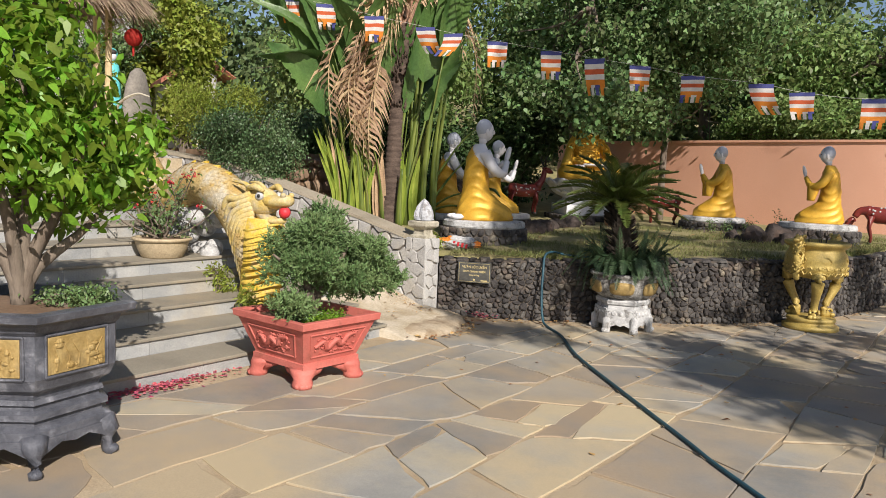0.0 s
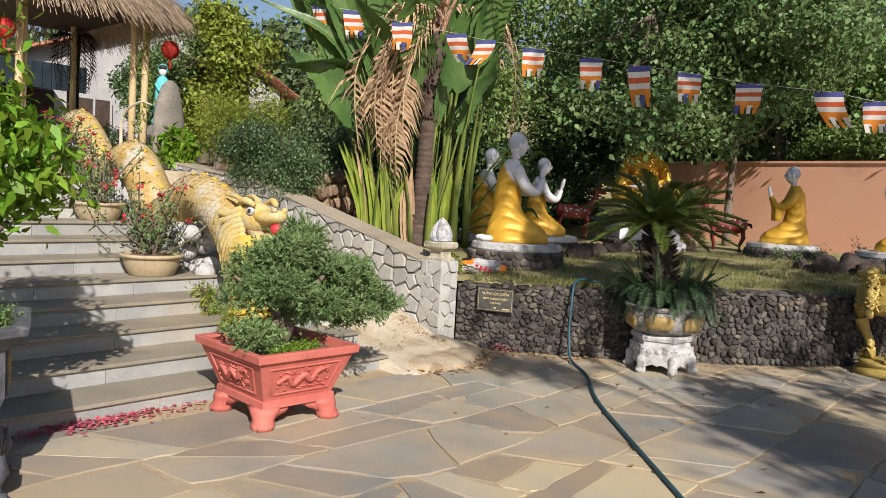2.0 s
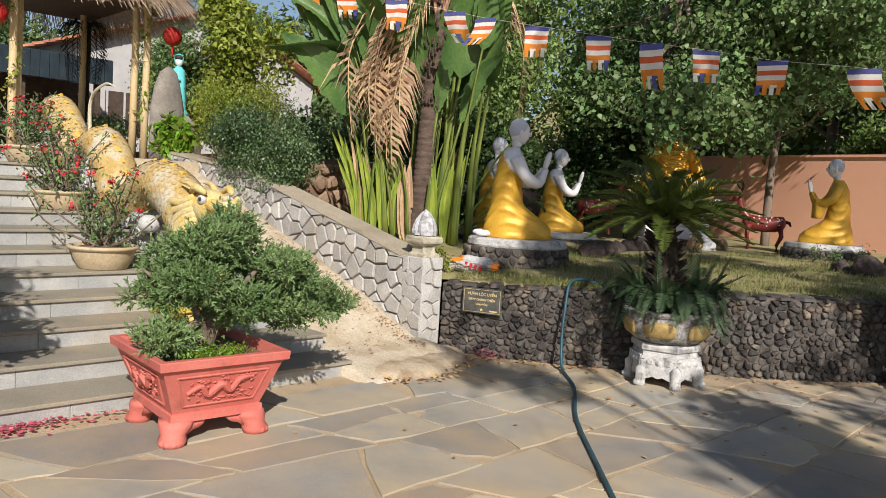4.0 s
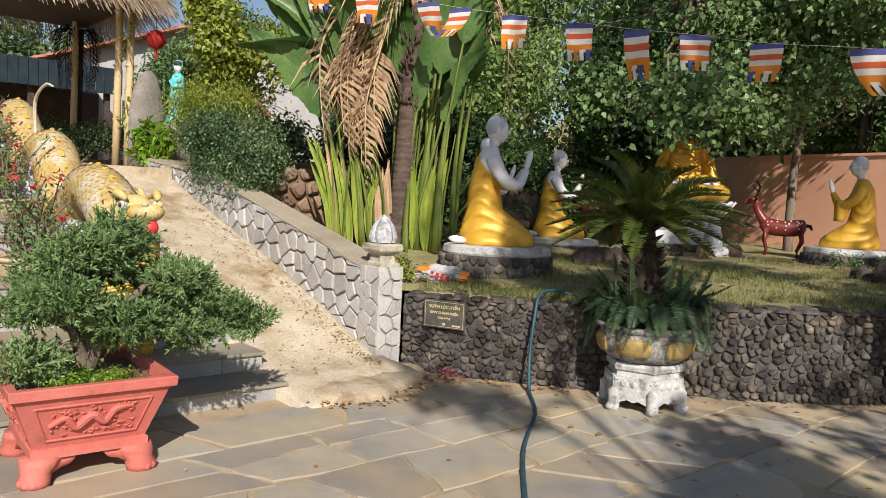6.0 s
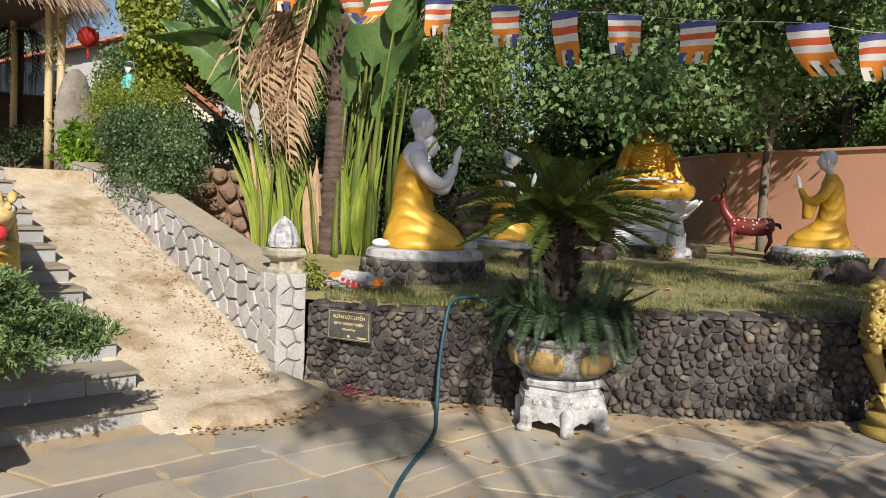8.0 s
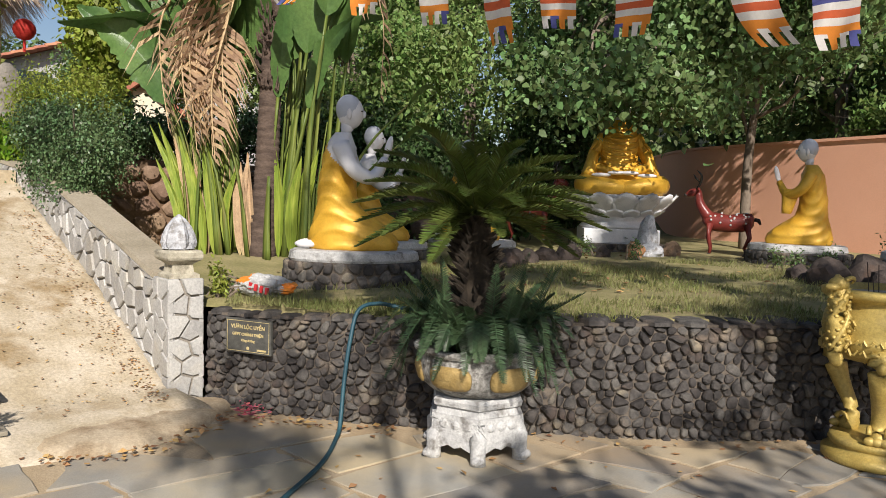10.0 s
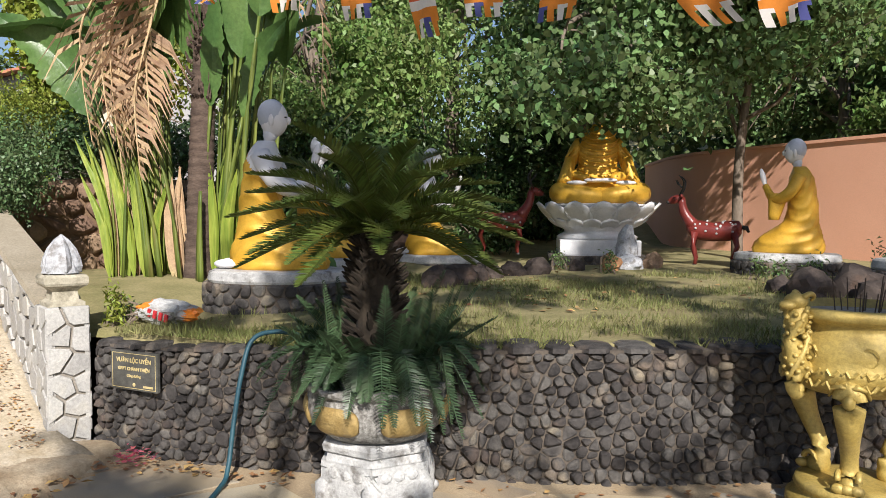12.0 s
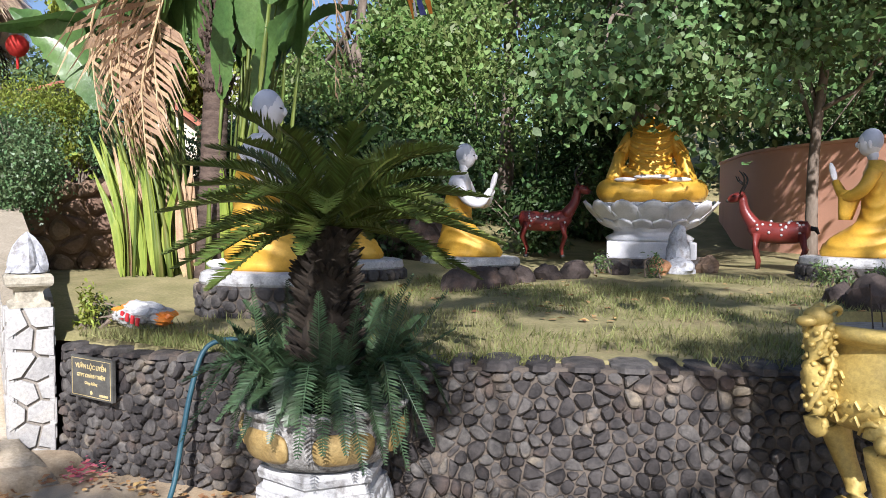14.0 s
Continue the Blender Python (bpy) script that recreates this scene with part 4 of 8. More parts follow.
# large leaves that lean out over the shrubs
for base, mid, end, w in (((-0.3, -0.3, 1.5), (-0.55, -0.85, 2.25), (-0.75, -1.6, 2.2), 0.5), ((-0.2, -0.2, 1.6), (-0.3, -0.5, 2.5), (-0.8, -0.9, 3.1), 0.45),
                         ((-0.1, -0.2, 1.8), (0.0, -0.6, 2.6), (0.1, -1.2, 3.0), 0.35), ((0.1, 0.1, 2.0), (0.1, -0.1, 2.8), (-0.1, -0.35, 3.4), 0.45),
                         ((0.0, 0.5, 1.9), (0.1, 0.75, 2.7), (0.2, 1.0, 3.3), 0.5), ((0.1, 0.6, 1.8), (0.2, 1.0, 2.4), (0.3, 1.45, 2.6), 0.4),
                         ((-0.3, 0.3, 1.9), (-0.4, 0.5, 2.8), (-0.6, 0.6, 3.5), 0.5), ((0.1, 0.4, 1.9), (0.15, 0.5, 2.6), (0.1, 0.55, 3.3), 0.42), ((-0.2, -0.1, 1.8), (-0.2, -0.35, 2.6), (-0.3, -0.6, 3.4), 0.48)):
    bm = bmesh.new()
    tube(bm, spline([(base[0] * 0.4, base[1] * 0.6, 0.1), base], 6), [0.04, 0.036, 0.032, 0.028, 0.024, 0.02], 6)
    part("stalk", bm, M["stalk"], fan, smooth=True)
    blade(rg, fan, spline([base, mid, end], 36), w, M["banana"], 0.22, side=FAN.cross(Vector((0, 0, 1))) * 0.4 + FAN * 0.8 + Vector((0, 0, 0.35)), tears=0.12)
for s, e in (((0.35, 0.7, 0.3), (1.0, 1.15, 1.2)), ((0.3, 0.6, 0.15), (1.1, 0.9, 0.55)), ((0.3, 0.8, 0.6), (0.9, 1.3, 1.6)), ((0.35, 0.7, 0.2), (1.15, 0.75, 0.25))):
    bm = bmesh.new()
    path = spline([s, Vector(s).lerp(Vector(e), 0.5) + Vector((0, 0, 0.1)), e], 8)
    tube(bm, path, [0.022 - 0.002 * k for k in range(8)], 5)
    part("stalk", bm, M["stalk"], fan, smooth=True)
    blade(rg, fan, spline([path[-1], path[-1] + (path[-1] - path[-3]) * 0.8, path[-1] + (path[-1] - path[-3]) * 1.3 - Vector((0, 0, 0.12))], 8), 0.14, M["banana"], 0.2)

palm = thing("feather_palm", (-7.12, 8.32, 0.75), "ringed brown palm trunk with dry tan fronds hanging down", "palm")
bm = bmesh.new()
prof = [(0.15, -0.1), (0.14, 0.2)]
z = 0.2
while z < 2.9:
    r = 0.128 - 0.012 * z
    prof += [(r, z + 0.01), (r + 0.006, z + 0.05), (r - 0.002, z + 0.06)]
    z += 0.075
lathe(bm, [(r, zz) for r, zz in prof], 14)
for v in bm.verts:
    v.co.x += 0.02 * v.co.z
    v.co.y += 0.035 * v.co.z
part("trunk", bm, M["palmbark"], palm, smooth=True)
bm = bmesh.new()
for i in range(150):
    zz = rg.uniform(1.7, 3.0)
    a = rg.uniform(0, 6.28)
    p = Vector((0.11 * math.cos(a) + 0.02 * zz, 0.11 * math.sin(a) + 0.035 * zz, zz))
    o = Vector((math.cos(a), math.sin(a), 0.5))
    tube(bm, [p, p + o * 0.035, p + o * 0.06 + Vector((0, 0, 0.06))], [0.02, 0.014, 0.004], 4)
tagged(part("bark_fibre", bm, M["palmbark"], palm), kind="stuff")
bm = bmesh.new()
for i in range(26):
    a = i * 2.4
    p = Vector((0.06, 0.1, 2.8 + 0.012 * i))
    o = Vector((math.cos(a), math.sin(a), 0))
    tube(bm, [p + o * 0.06, p + o * 0.16 + Vector((0, 0, 0.22)), p + o * 0.3 + Vector((0, 0, 0.5))], [0.045, 0.03, 0.012], 6, squash=0.5)
part("leaf_bases", bm, mat("pinkish_leaf_base", (0.4, 0.22, 0.15), (0.5, 0.32, 0.22), 8, 0.8, 0.3, 60), palm)
for i in range(14):
    a = i * 2.4 + 0.4
    o = Vector((math.cos(a), math.sin(a), 0))
    s = Vector((0.06, 0.1, 3.2))
    path = spline([s, s + o * 0.5 + Vector((0, 0, 0.75)), s + o * 1.2 + Vector((0, 0, 0.9)), s + o * 1.9 + Vector((0, 0, 0.45))], 14)
    frond(rg, palm, path, 0.5, 0.035, 34, M["banana"], 0.02)
# dry fronds: bent down from the crown
HANG = [(-0.75, 2.75, 1.3), (-0.5, 2.85, 1.1), (-0.35, 2.2, 1.0), (-0.30, 2.75, 1.05), (-0.45, 2.6, 1.2), (-0.55, 2.7, 1.25), (-0.38, 2.5, 1.3), (-0.22, 2.6, 1.4), (-0.62, 2.55, 1.35), (-0.15, 2.75, 1.75)]
for i, (o, zt, zb) in enumerate(HANG):
    fw = Vector((0.3 + 0.12 * (i % 3), -0.25, 0))
    s = Vector((0.05, 0.06, 2.95))
    path = spline([s, s + FAN * o * 0.6 + fw * 0.5 + Vector((0, 0, 0.1)), FAN * (o - 0.12) + fw * 0.8 + Vector((0, 0, zt - 0.3)), FAN * (o * 1.05 - 0.14) + fw * 0.75 + Vector((0, 0, (zt + zb) / 2 - 0.1)), FAN * (o * 0.95 - 0.14) + fw * 0.7 + Vector((0, 0, zb))], 18)
    frond(rg, palm, path, 0.42, 0.05, 24, M["deadleaf"], 0.018, 0.5, "dry_frond", 0.55)
for o, zt, zb in ((0.95, 3.0, 2.5), (1.15, 2.6, 1.7)):
    s = Vector((0.05, 0.1, 3.05))
    path = spline([s, FAN * o * 0.6 + Vector((0, 0, 3.2)), FAN * o + Vector((0, 0, zt)), FAN * o * 1.02 + Vector((0, 0, zb))], 12)
    frond(rg, palm, path, 0.3, 0.04, 18, M["deadleaf"], 0.014, 0.8, "dry_frond", 0.4)

# ---------------- shrubs and beds ----------------
shrub("hanging_shrub", (-8.62, 6.95, 1.6), "dense small-leaved green shrub spilling over the pale wall", [(0.1, -0.1, 0.55, 0.8, 0.5, 0.5), (0.5, -0.05, 0.3, 0.55, 0.42, 0.42), (-0.4, -0.1, 0.35, 0.45, 0.4, 0.34), (0.35, -0.3, -0.1, 0.4, 0.16, 0.3), (0.75, -0.1, 0.0, 0.3, 0.3, 0.45), (-0.2, -0.28, 0.0, 0.4, 0.14, 0.22)], 26000, 0.036, "leaf_dark", 31, 0.075, 60, aspect=0.6, droop=1.4, stems=22, shell=0.35)
shrub("feathery_shrub", (-9.3, 7.0, 1.65), "loose yellow-green feathery shrub above the wall", [(0, -0.1, 0.55, 0.6, 0.4, 0.5), (-0.4, 0, 0.75, 0.5, 0.4, 0.5), (0.3, 0.1, 0.8, 0.5, 0.4, 0.4)], 13000, 0.042, "leaf_yellow", 32, 0.09, 26, aspect=0.35, droop=1.2, stems=20)
shrub("tall_creeper", (-11.4, 7.9, 1.7), "tall yellow-green creeper on a hidden trunk", [(0, 0, 1.0, 0.45, 0.4, 0.6), (0.1, 0.1, 1.7, 0.4, 0.4, 0.6), (-0.1, 0.1, 2.3, 0.35, 0.35, 0.5)], 7000, 0.1, "leaf_yellow", 33, 0.09, 10, aspect=0.6, stems=18)
shrub("broadleaf_shrub", (-10.75, 6.78, 1.72), "low bright green broad-leaved shrub", [(0, 0, 0.25, 0.3, 0.22, 0.25), (0.25, 0, 0.2, 0.25, 0.2, 0.2), (-0.1, 0, 0.42, 0.2, 0.2, 0.18)], 900, 0.15, "leaf_bright", 34, 0.06, 6, aspect=0.4, droop=1.0)
# next three: deep shade painted in by a darker leaf colour
shrub("dark_shrub", (-8.4, 10.2, 0.9), "shrub behind the kneeling statues, shade put into its leaf colour", [(0, 0, 0.5, 0.9, 0.7, 0.6), (0.2, 1.2, 0.7, 0.9, 0.8, 0.8), (-0.6, 0.4, 1.3, 0.9, 0.8, 0.8)], 11000, 0.09, "leaf_shaded", 35, 0.1, 10)
shrub("dark_shrub", (-8.9, 13.6, 0.9), "shrub behind the seated figure, shade put into its leaf colour", [(0, 0, 0.6, 1.0, 0.8, 0.8), (-0.6, -0.9, 0.9, 0.9, 0.8, 0.9), (0.2, 0.6, 1.7, 1.1, 0.9, 0.9)], 13000, 0.11, "leaf_shaded", 36, 0.12, 10)
shrub("dark_shrub", (-11.0, 16.4, 1.0), "thicket under the trees, shade put into its leaf colour", [(0, 0, 0.8, 1.6, 1.0, 1.2), (-1.8, -0.8, 1.2, 1.5, 1.2, 1.5), (-2.2, -3.0, 1.2, 1.4, 1.4, 1.5)], 16000, 0.14, "leaf_shaded", 37, 0.15, 10, stems=16)
shrub("dark_shrub", (-10.3, 8.6, 1.78), "dark leafy shrub in front of the white outbuilding", [(0, 0, 0.32, 0.5, 0.5, 0.38), (0.35, 0.75, 0.4, 0.6, 0.5, 0.42), (0.7, 1.5, 0.5, 0.6, 0.5, 0.6), (-0.4, -0.5, 0.35, 0.6, 0.45, 0.45), (-0.9, -0.3, 0.3, 0.5, 0.45, 0.4)], 9500, 0.08, "leaf_dark", 44, 0.09, 12)
shrub("clipped_hedge", (-13.6, 6.6, TOP), "dark green hedge with yellowish new growth on top", [(0, -0.4, 0.35, 0.35, 0.6, 0.4), (0, 0.3, 0.38, 0.35, 0.55, 0.42), (0, -1.0, 0.35, 0.35, 0.5, 0.4)], 9000, 0.05, "leaf_dark", 38, 0.05, 10)
# sunlit look painted in with the brighter leaf colour
shrub("hibiscus", (-1.6, 17.2, 2.3), "leafy shrub leaning over the pink wall, sunlight put into its leaf colour", [(-2.4, 1.1, 0.5, 1.3, 0.8, 0.6), (-0.6, 0.3, 0.5, 1.2, 0.8, 0.6), (1.2, -0.5, 0.5, 1.2, 0.8, 0.6), (-4.2, 2.1, 0.6, 1.2, 0.8, 0.6)], 15000, 0.12, "leaf_lit", 39, 0.12, 10)
for i, (x, y, s) in enumerate(((-5.42, 7.1, 0.22), (-5.3, 7.05, 0.16), (-3.2, 12.2, 0.3), (-3.55, 12.3, 0.25), (-2.9, 12.9, 0.35), (-5.4, 12.2, 0.25), (-6.1, 12.2, 0.22), (-5.5, 7.2, 0.16), (-3.9, 12.6, 0.22))):
    shrub("seedling", (x, y, garden_z(x, y)), "small green seedling in the lawn", [(0, 0, s * 0.6, s * 0.3, s * 0.3, s * 0.5)], 110, 0.05, "leaf_yellow" if i < 2 else "leaf_mid", 60 + i, 0.03, 5, category="seedling", stems=4, aspect=0.35, group="seedlings")

# ---------------- statues ----------------
STATUE_MATS = [M["gold"], M["skin"], M["hair"], M["black"]]


def monk(at, turn, label, bare=True, name="kneeling_statue", tall=1.0):
    """A kneeling figure with joined palms, as one mesh facing local +x."""
    bm = bmesh.new()
    rings = []
    n = 44
    sec = [(0.0, 0.015, 0.325, 0.18), (0.04, 0.015, 0.335, 0.19), (0.1, 0.01, 0.325, 0.188), (0.16, -0.01, 0.295, 0.18), (0.21, -0.035, 0.255, 0.172), (0.27, -0.07, 0.205, 0.165), (0.33, -0.1, 0.165, 0.16), (0.4, -0.11, 0.148, 0.157),
           (0.5, -0.115, 0.142, 0.165), (0.62, -0.105, 0.13, 0.175), (0.72, -0.1, 0.124, 0.195), (0.8, -0.09, 0.112, 0.19), (0.86, -0.085, 0.085, 0.13), (0.90, -0.075, 0.062, 0.066)]
    zs = np.linspace(0, 0.9, 60)
    S = np.array(sec)
    for z in zs:
        cx, rx, ry = (np.interp(z, S[:, 0], S[:, i]) for i in (1, 2, 3))
        r = []
        for j in range(n):
            a = 2 * math.pi * j / n
            fold = 1 + 0.07 * max(0, math.sin(z * 46 + 11.0 * math.sin(a + 0.3) + 1.2 * math.cos(2 * a + 6 * z))) * (1 if z < 0.8 else 0)
            knee = 1 + 0.12 * max(0, math.cos(a)) * abs(math.sin(a)) * (z < 0.2)
            r.append(Vector((cx + rx * fold * knee * math.cos(a), ry * fold * math.sin(a), z)))
        rings.append(r)
    loft(bm, rings)
    if bare:
        for f in bm.faces:
            c = f.calc_center_median()
            if c.z > 0.8 + 0.75 * c.y - 0.9 * (c.x + 0.1):
                f.material_index = 1
    tube(bm, [(-0.06, 0, 0.86), (-0.05, 0, 0.93), (-0.035, 0, 1.0)], [0.06, 0.05, 0.055], 14, mi=1)
    ball(bm, (-0.02, 0, 1.055), (0.1, 0.085, 0.125), 20, 1)
    ball(bm, (-0.036, 0, 1.082), (0.1, 0.092, 0.114), 20, 2)
    ball(bm, (0.08, 0, 1.045), (0.02, 0.014, 0.03), 8, 1)
    for s in (-1, 1):
        ball(bm, (-0.025, s * 0.085, 1.04), (0.02, 0.012, 0.045), 8, 1)
        ball(bm, (0.066, s * 0.034, 1.065), (0.012, 0.018, 0.006), 8, 3)
        skin = 1 if (bare and s < 0) or bare else 0
        tube(bm, spline([(-0.08, s * 0.19, 0.8), (0.02, s * 0.235, 0.62), (0.16, s * 0.17, 0.56), (0.25, s * 0.05, 0.7)], 14), [0.07, 0.07, 0.066, 0.062, 0.06, 0.06, 0.058, 0.056, 0.052, 0.048, 0.044, 0.04, 0.036, 0.034], 12, mi=skin)
        ball(bm, (0.275, s * 0.02, 0.79), (0.028, 0.018, 0.1), 12, 1, Matrix.Rotation(0.25, 4, "Y"))
        if bare:
            ball(bm, (-0.34, s * 0.08, 0.04), (0.09, 0.035, 0.032), 10, 1)
        if not bare:
            loft(bm, [ring(16, 0.1 - 0.01 * k, 0.05, 0.62 - 0.055 * k, 0.12 + 0.008 * k, s * 0.17) for k in range(6)], mi=0)
    ob = part(name, bm, STATUE_MATS, smooth=True)
    ob.matrix_basis = pose(*at, 0, 0, turn) @ Matrix.Scale(tall, 4)
    return tagged(ob, label, "statue", "kneeling statues")


def pedestal(at, r, h, label, seed, slab=0.08, group="stone pedestals", squash=0.75):
    """A drum of dark stones with a whitewashed slab."""
    t = thing("statue_pedestal", at, label, "pedestal", group)
    bm = bmesh.new()
    lathe(bm, [(r * 0.96, -0.15), (r * 0.95, h)], 36)
    part("core", bm, M["lavajoint"], t)
    rr = random.Random(seed)
    pts = grid_points(rr, 0, 2 * math.pi * r, -0.05, h, 0.11, 0.1, 0.33)
    stones(cells(pts, [(0, -0.06), (2 * math.pi * r, -0.06), (2 * math.pi * r, h), (0, h)], 0.012), lambda u, v, d: ((r * 0.95 + d) * math.cos(u / r), (r * 0.95 + d) * math.sin(u / r), v), 0.035, M["lava"], M["lava"], t, "stone", None, 300, 0.3, rr)
    bm = bmesh.new()
    prof = [(r * 0.93, h + 0.001), (r * 0.95, h + 0.02), (r * 0.93, h + slab - 0.015), (r * 0.88, h + slab)]
    lathe(bm, prof, 40, wave=0.02, k=5)
    part("slab", bm, M["whitepaint"], t, "whitewashed slab")
    t.scale = (1, squash, 1)
    return t


BUD = (-6.6, 13.45)
for (x, y, zt, hz, tn, bare, text) in ((-5.53, 8.3, 1.0, 2.26, 52, True, "gold-robed white statue kneeling with joined palms on a whitewashed slab"),
                                   (-6.9, 9.52, 0.98, 2.17, 48, True, "gold-robed white statue kneeling beside another, palms raised"),
                                   (-7.1, 11.1, 0.95, 2.14, 44, True, "gold-robed white statue kneeling with one open raised palm"),
                                   (-4.2, 13.85, 1.02, 2.23, 206, False, "gold-robed statue with grey hair kneeling before the pink wall"),
                                   (-2.27, 12.65, 1.08, 2.2, 193, False, "bright gold-robed statue kneeling at the end of the row")):
    gz = garden_z(x, y)
    h = zt - gz - 0.09
    pedestal((x + 0.05 * math.cos(radians(tn)), y + 0.05 * math.sin(radians(tn)), gz), 0.58, h, "drum of dark lava stones with a whitewashed top slab", int(100 + x * 10), 0.09).rotation_euler.z = radians(tn)
    monk((x + 0.03 * math.cos(radians(tn)), y + 0.03 * math.sin(radians(tn)), zt), tn, text, bare, tall=(hz - zt) / 1.16)


def buddha(at, turn, label):
    bm = bmesh.new()
    n = 56
    S = np.array([(0.0, 0.1, 0.36, 0.43), (0.08, 0.1, 0.37, 0.43), (0.16, 0.08, 0.33, 0.38), (0.25, 0.03, 0.27, 0.33), (0.34, -0.02, 0.22, 0.28), (0.5, -0.05, 0.19, 0.25), (0.65, -0.05, 0.18, 0.27), (0.78, -0.06, 0.165, 0.275), (0.88, -0.06, 0.13, 0.21), (0.95, -0.05, 0.1, 0.14), (1.0, -0.04, 0.07, 0.08), (1.03, -0.04, 0.07, 0.075)])
    rings = []
    for z in np.linspace(0, 1.03, 70):
        cx, rx, ry = (np.interp(z, S[:, 0], S[:, i]) for i in (1, 2, 3))
        r = []
        for j in range(n):
            a = 2 * math.pi * j / n
            fold = 1 + 0.035 * max(0, math.sin(58 * (z + 0.13 * math.cos(a) + 0.03 * math.sin(2 * a))))
            knee = 1 + 0.10 * abs(math.sin(a)) ** 3 * (z < 0.25) - 0.10 * max(0, math.cos(a)) ** 4 * (z < 0.25)
            r.append(Vector((cx + rx * fold * knee * math.cos(a), ry * fold * knee * math.sin(a), z)))
        rings.append(r)
    loft(bm, rings)
    for s in (-1, 1):
        tube(bm, spline([(-0.06, s * 0.22, 0.82), (-0.02, s * 0.34, 0.58), (0.08, s * 0.37, 0.4), (0.28, s * 0.16, 0.31)], 14), [0.075, 0.082, 0.084, 0.084, 0.082, 0.082, 0.082, 0.08, 0.078, 0.075, 0.07, 0.066, 0.06, 0.055], 14, mi=0)
        tube(bm, spline([(-0.05, s * 0.22, 0.14), (0.12, s * 0.42, 0.14), (0.3, s * 0.5, 0.13), (0.44, s * 0.36, 0.12), (0.48, s * 0.14, 0.1), (0.46, s * -0.05, 0.08)], 18), [0.13, 0.135, 0.14, 0.142, 0.142, 0.14, 0.138, 0.136, 0.134, 0.13, 0.125, 0.12, 0.114, 0.108, 0.1, 0.09, 0.075, 0.05], 16)
        for k in range(5):
            tube(bm, spline([(0.18 + 0.04 * k, s * (0.36 + 0.05 * k), 0.27 - 0.01 * k), (0.4 + 0.02 * k, s * (0.33 + 0.03 * k), 0.25 - 0.03 * k), (0.56 - 0.01 * k, s * (0.2 + 0.05 * k), 0.14 - 0.02 * k)], 10), [0.006, 0.012, 0.015, 0.016, 0.016, 0.016, 0.015, 0.013, 0.01, 0.004], 7)
            tube(bm, spline([(0.04, s * (0.3 - 0.012 * k), 0.74 - 0.07 * k), (0.07, s * (0.4 + 0.004 * k), 0.62 - 0.065 * k), (0.04, s * 0.44, 0.52 - 0.05 * k)], 8), [0.006, 0.012, 0.015, 0.016, 0.015, 0.013, 0.01, 0.004], 7)
        loft(bm, [ring(16, 0.09 + 0.02 * k, 0.06 + 0.012 * k, 0.6 - 0.07 * k, 0.05 + 0.01 * k, s * (0.36 + 0.012 * k)) for k in range(6)])
        ball(bm, (0.38, s * 0.08, 0.29), (0.07, 0.13, 0.03), 12, 1)
        ball(bm, (0.47, s * 0.3, 0.255), (0.06, 0.13, 0.03), 12, 1)
        ball(bm, (-0.0, s * 0.12, 1.2), (0.025, 0.015, 0.08), 8, 1)
    for k in range(8):
        tube(bm, [(-0.05 + (float(np.interp(0.9 - 0.075 * k, S[:, 0], S[:, 2])) + 0.012) * math.cos(a), (float(np.interp(0.9 - 0.075 * k, S[:, 0], S[:, 3])) + 0.004) * math.sin(a), 0.9 - 0.075 * k + 0.1 * (a / 1.2) ** 2) for a in np.linspace(-1.2, 1.2, 15)], [0.006 + 0.014 * math.sin(math.pi * j / 14) for j in range(15)], 7)
    tube(bm, [(-0.05, 0, 1.0), (-0.03, 0, 1.1)], 0.075, 14, mi=1)
    ball(bm, (0, 0, 1.22), (0.13, 0.12, 0.165), 20, 1)
    ball(bm, (-0.025, 0, 1.28), (0.13, 0.125, 0.125), 20, 2)
    ball(bm, (-0.03, 0, 1.42), (0.06, 0.06, 0.05), 14, 2)
    ball(bm, (0.13, 0, 1.21), (0.02, 0.018, 0.035), 8, 1)
    ob = part("seated_statue", bm, STATUE_MATS, smooth=True)
    ob.matrix_basis = pose(*at, 0, 0, turn)
    return tagged(ob, label, "statue")


bt = -45.0
gz = garden_z(*BUD)
throne = thing("lotus_throne", (*BUD, gz), "white lotus throne on a stone plinth", "throne", turn=bt)
bm = bmesh.new()
box(bm, -0.6, -0.6, -0.15, 0.6, 0.6, 0.1)
part("plinth", bm, M["lavajoint"], throne)
rr = random.Random(9)
for k in range(4):
    m = Matrix.Rotation(k * math.pi / 2, 4, "Z")
    pts = grid_points(rr, -0.6, 0.6, -0.05, 0.1, 0.12, 0.08, 0.3)
    stones(cells(pts, [(-0.6, -0.05), (0.6, -0.05), (0.6, 0.1), (-0.6, 0.1)], 0.012), lambda u, v, d: m @ Vector((0.59 + d, u, v)), 0.03, M["lava"], M["lava"], throne, "stone", None, 300, 0.3, rr)
bm = bmesh.new()
box(bm, -0.5, -0.5, 0.1, 0.5, 0.5, 0.3, 0.02)
part("base", bm, M["throne"], throne)
bm = bmesh.new()
lathe(bm, [(0.5, 0.3), (0.52, 0.33), (0.48, 0.36), (0.42, 0.39), (0.42, 0.42), (0.5, 0.46), (0.48, 0.5), (0.4, 0.53), (0.4, 0.62), (0.58, 0.7), (0.66, 0.745), (0.6, 0.755)], 40)
part("drum", bm, M["throne"], throne, smooth=True)
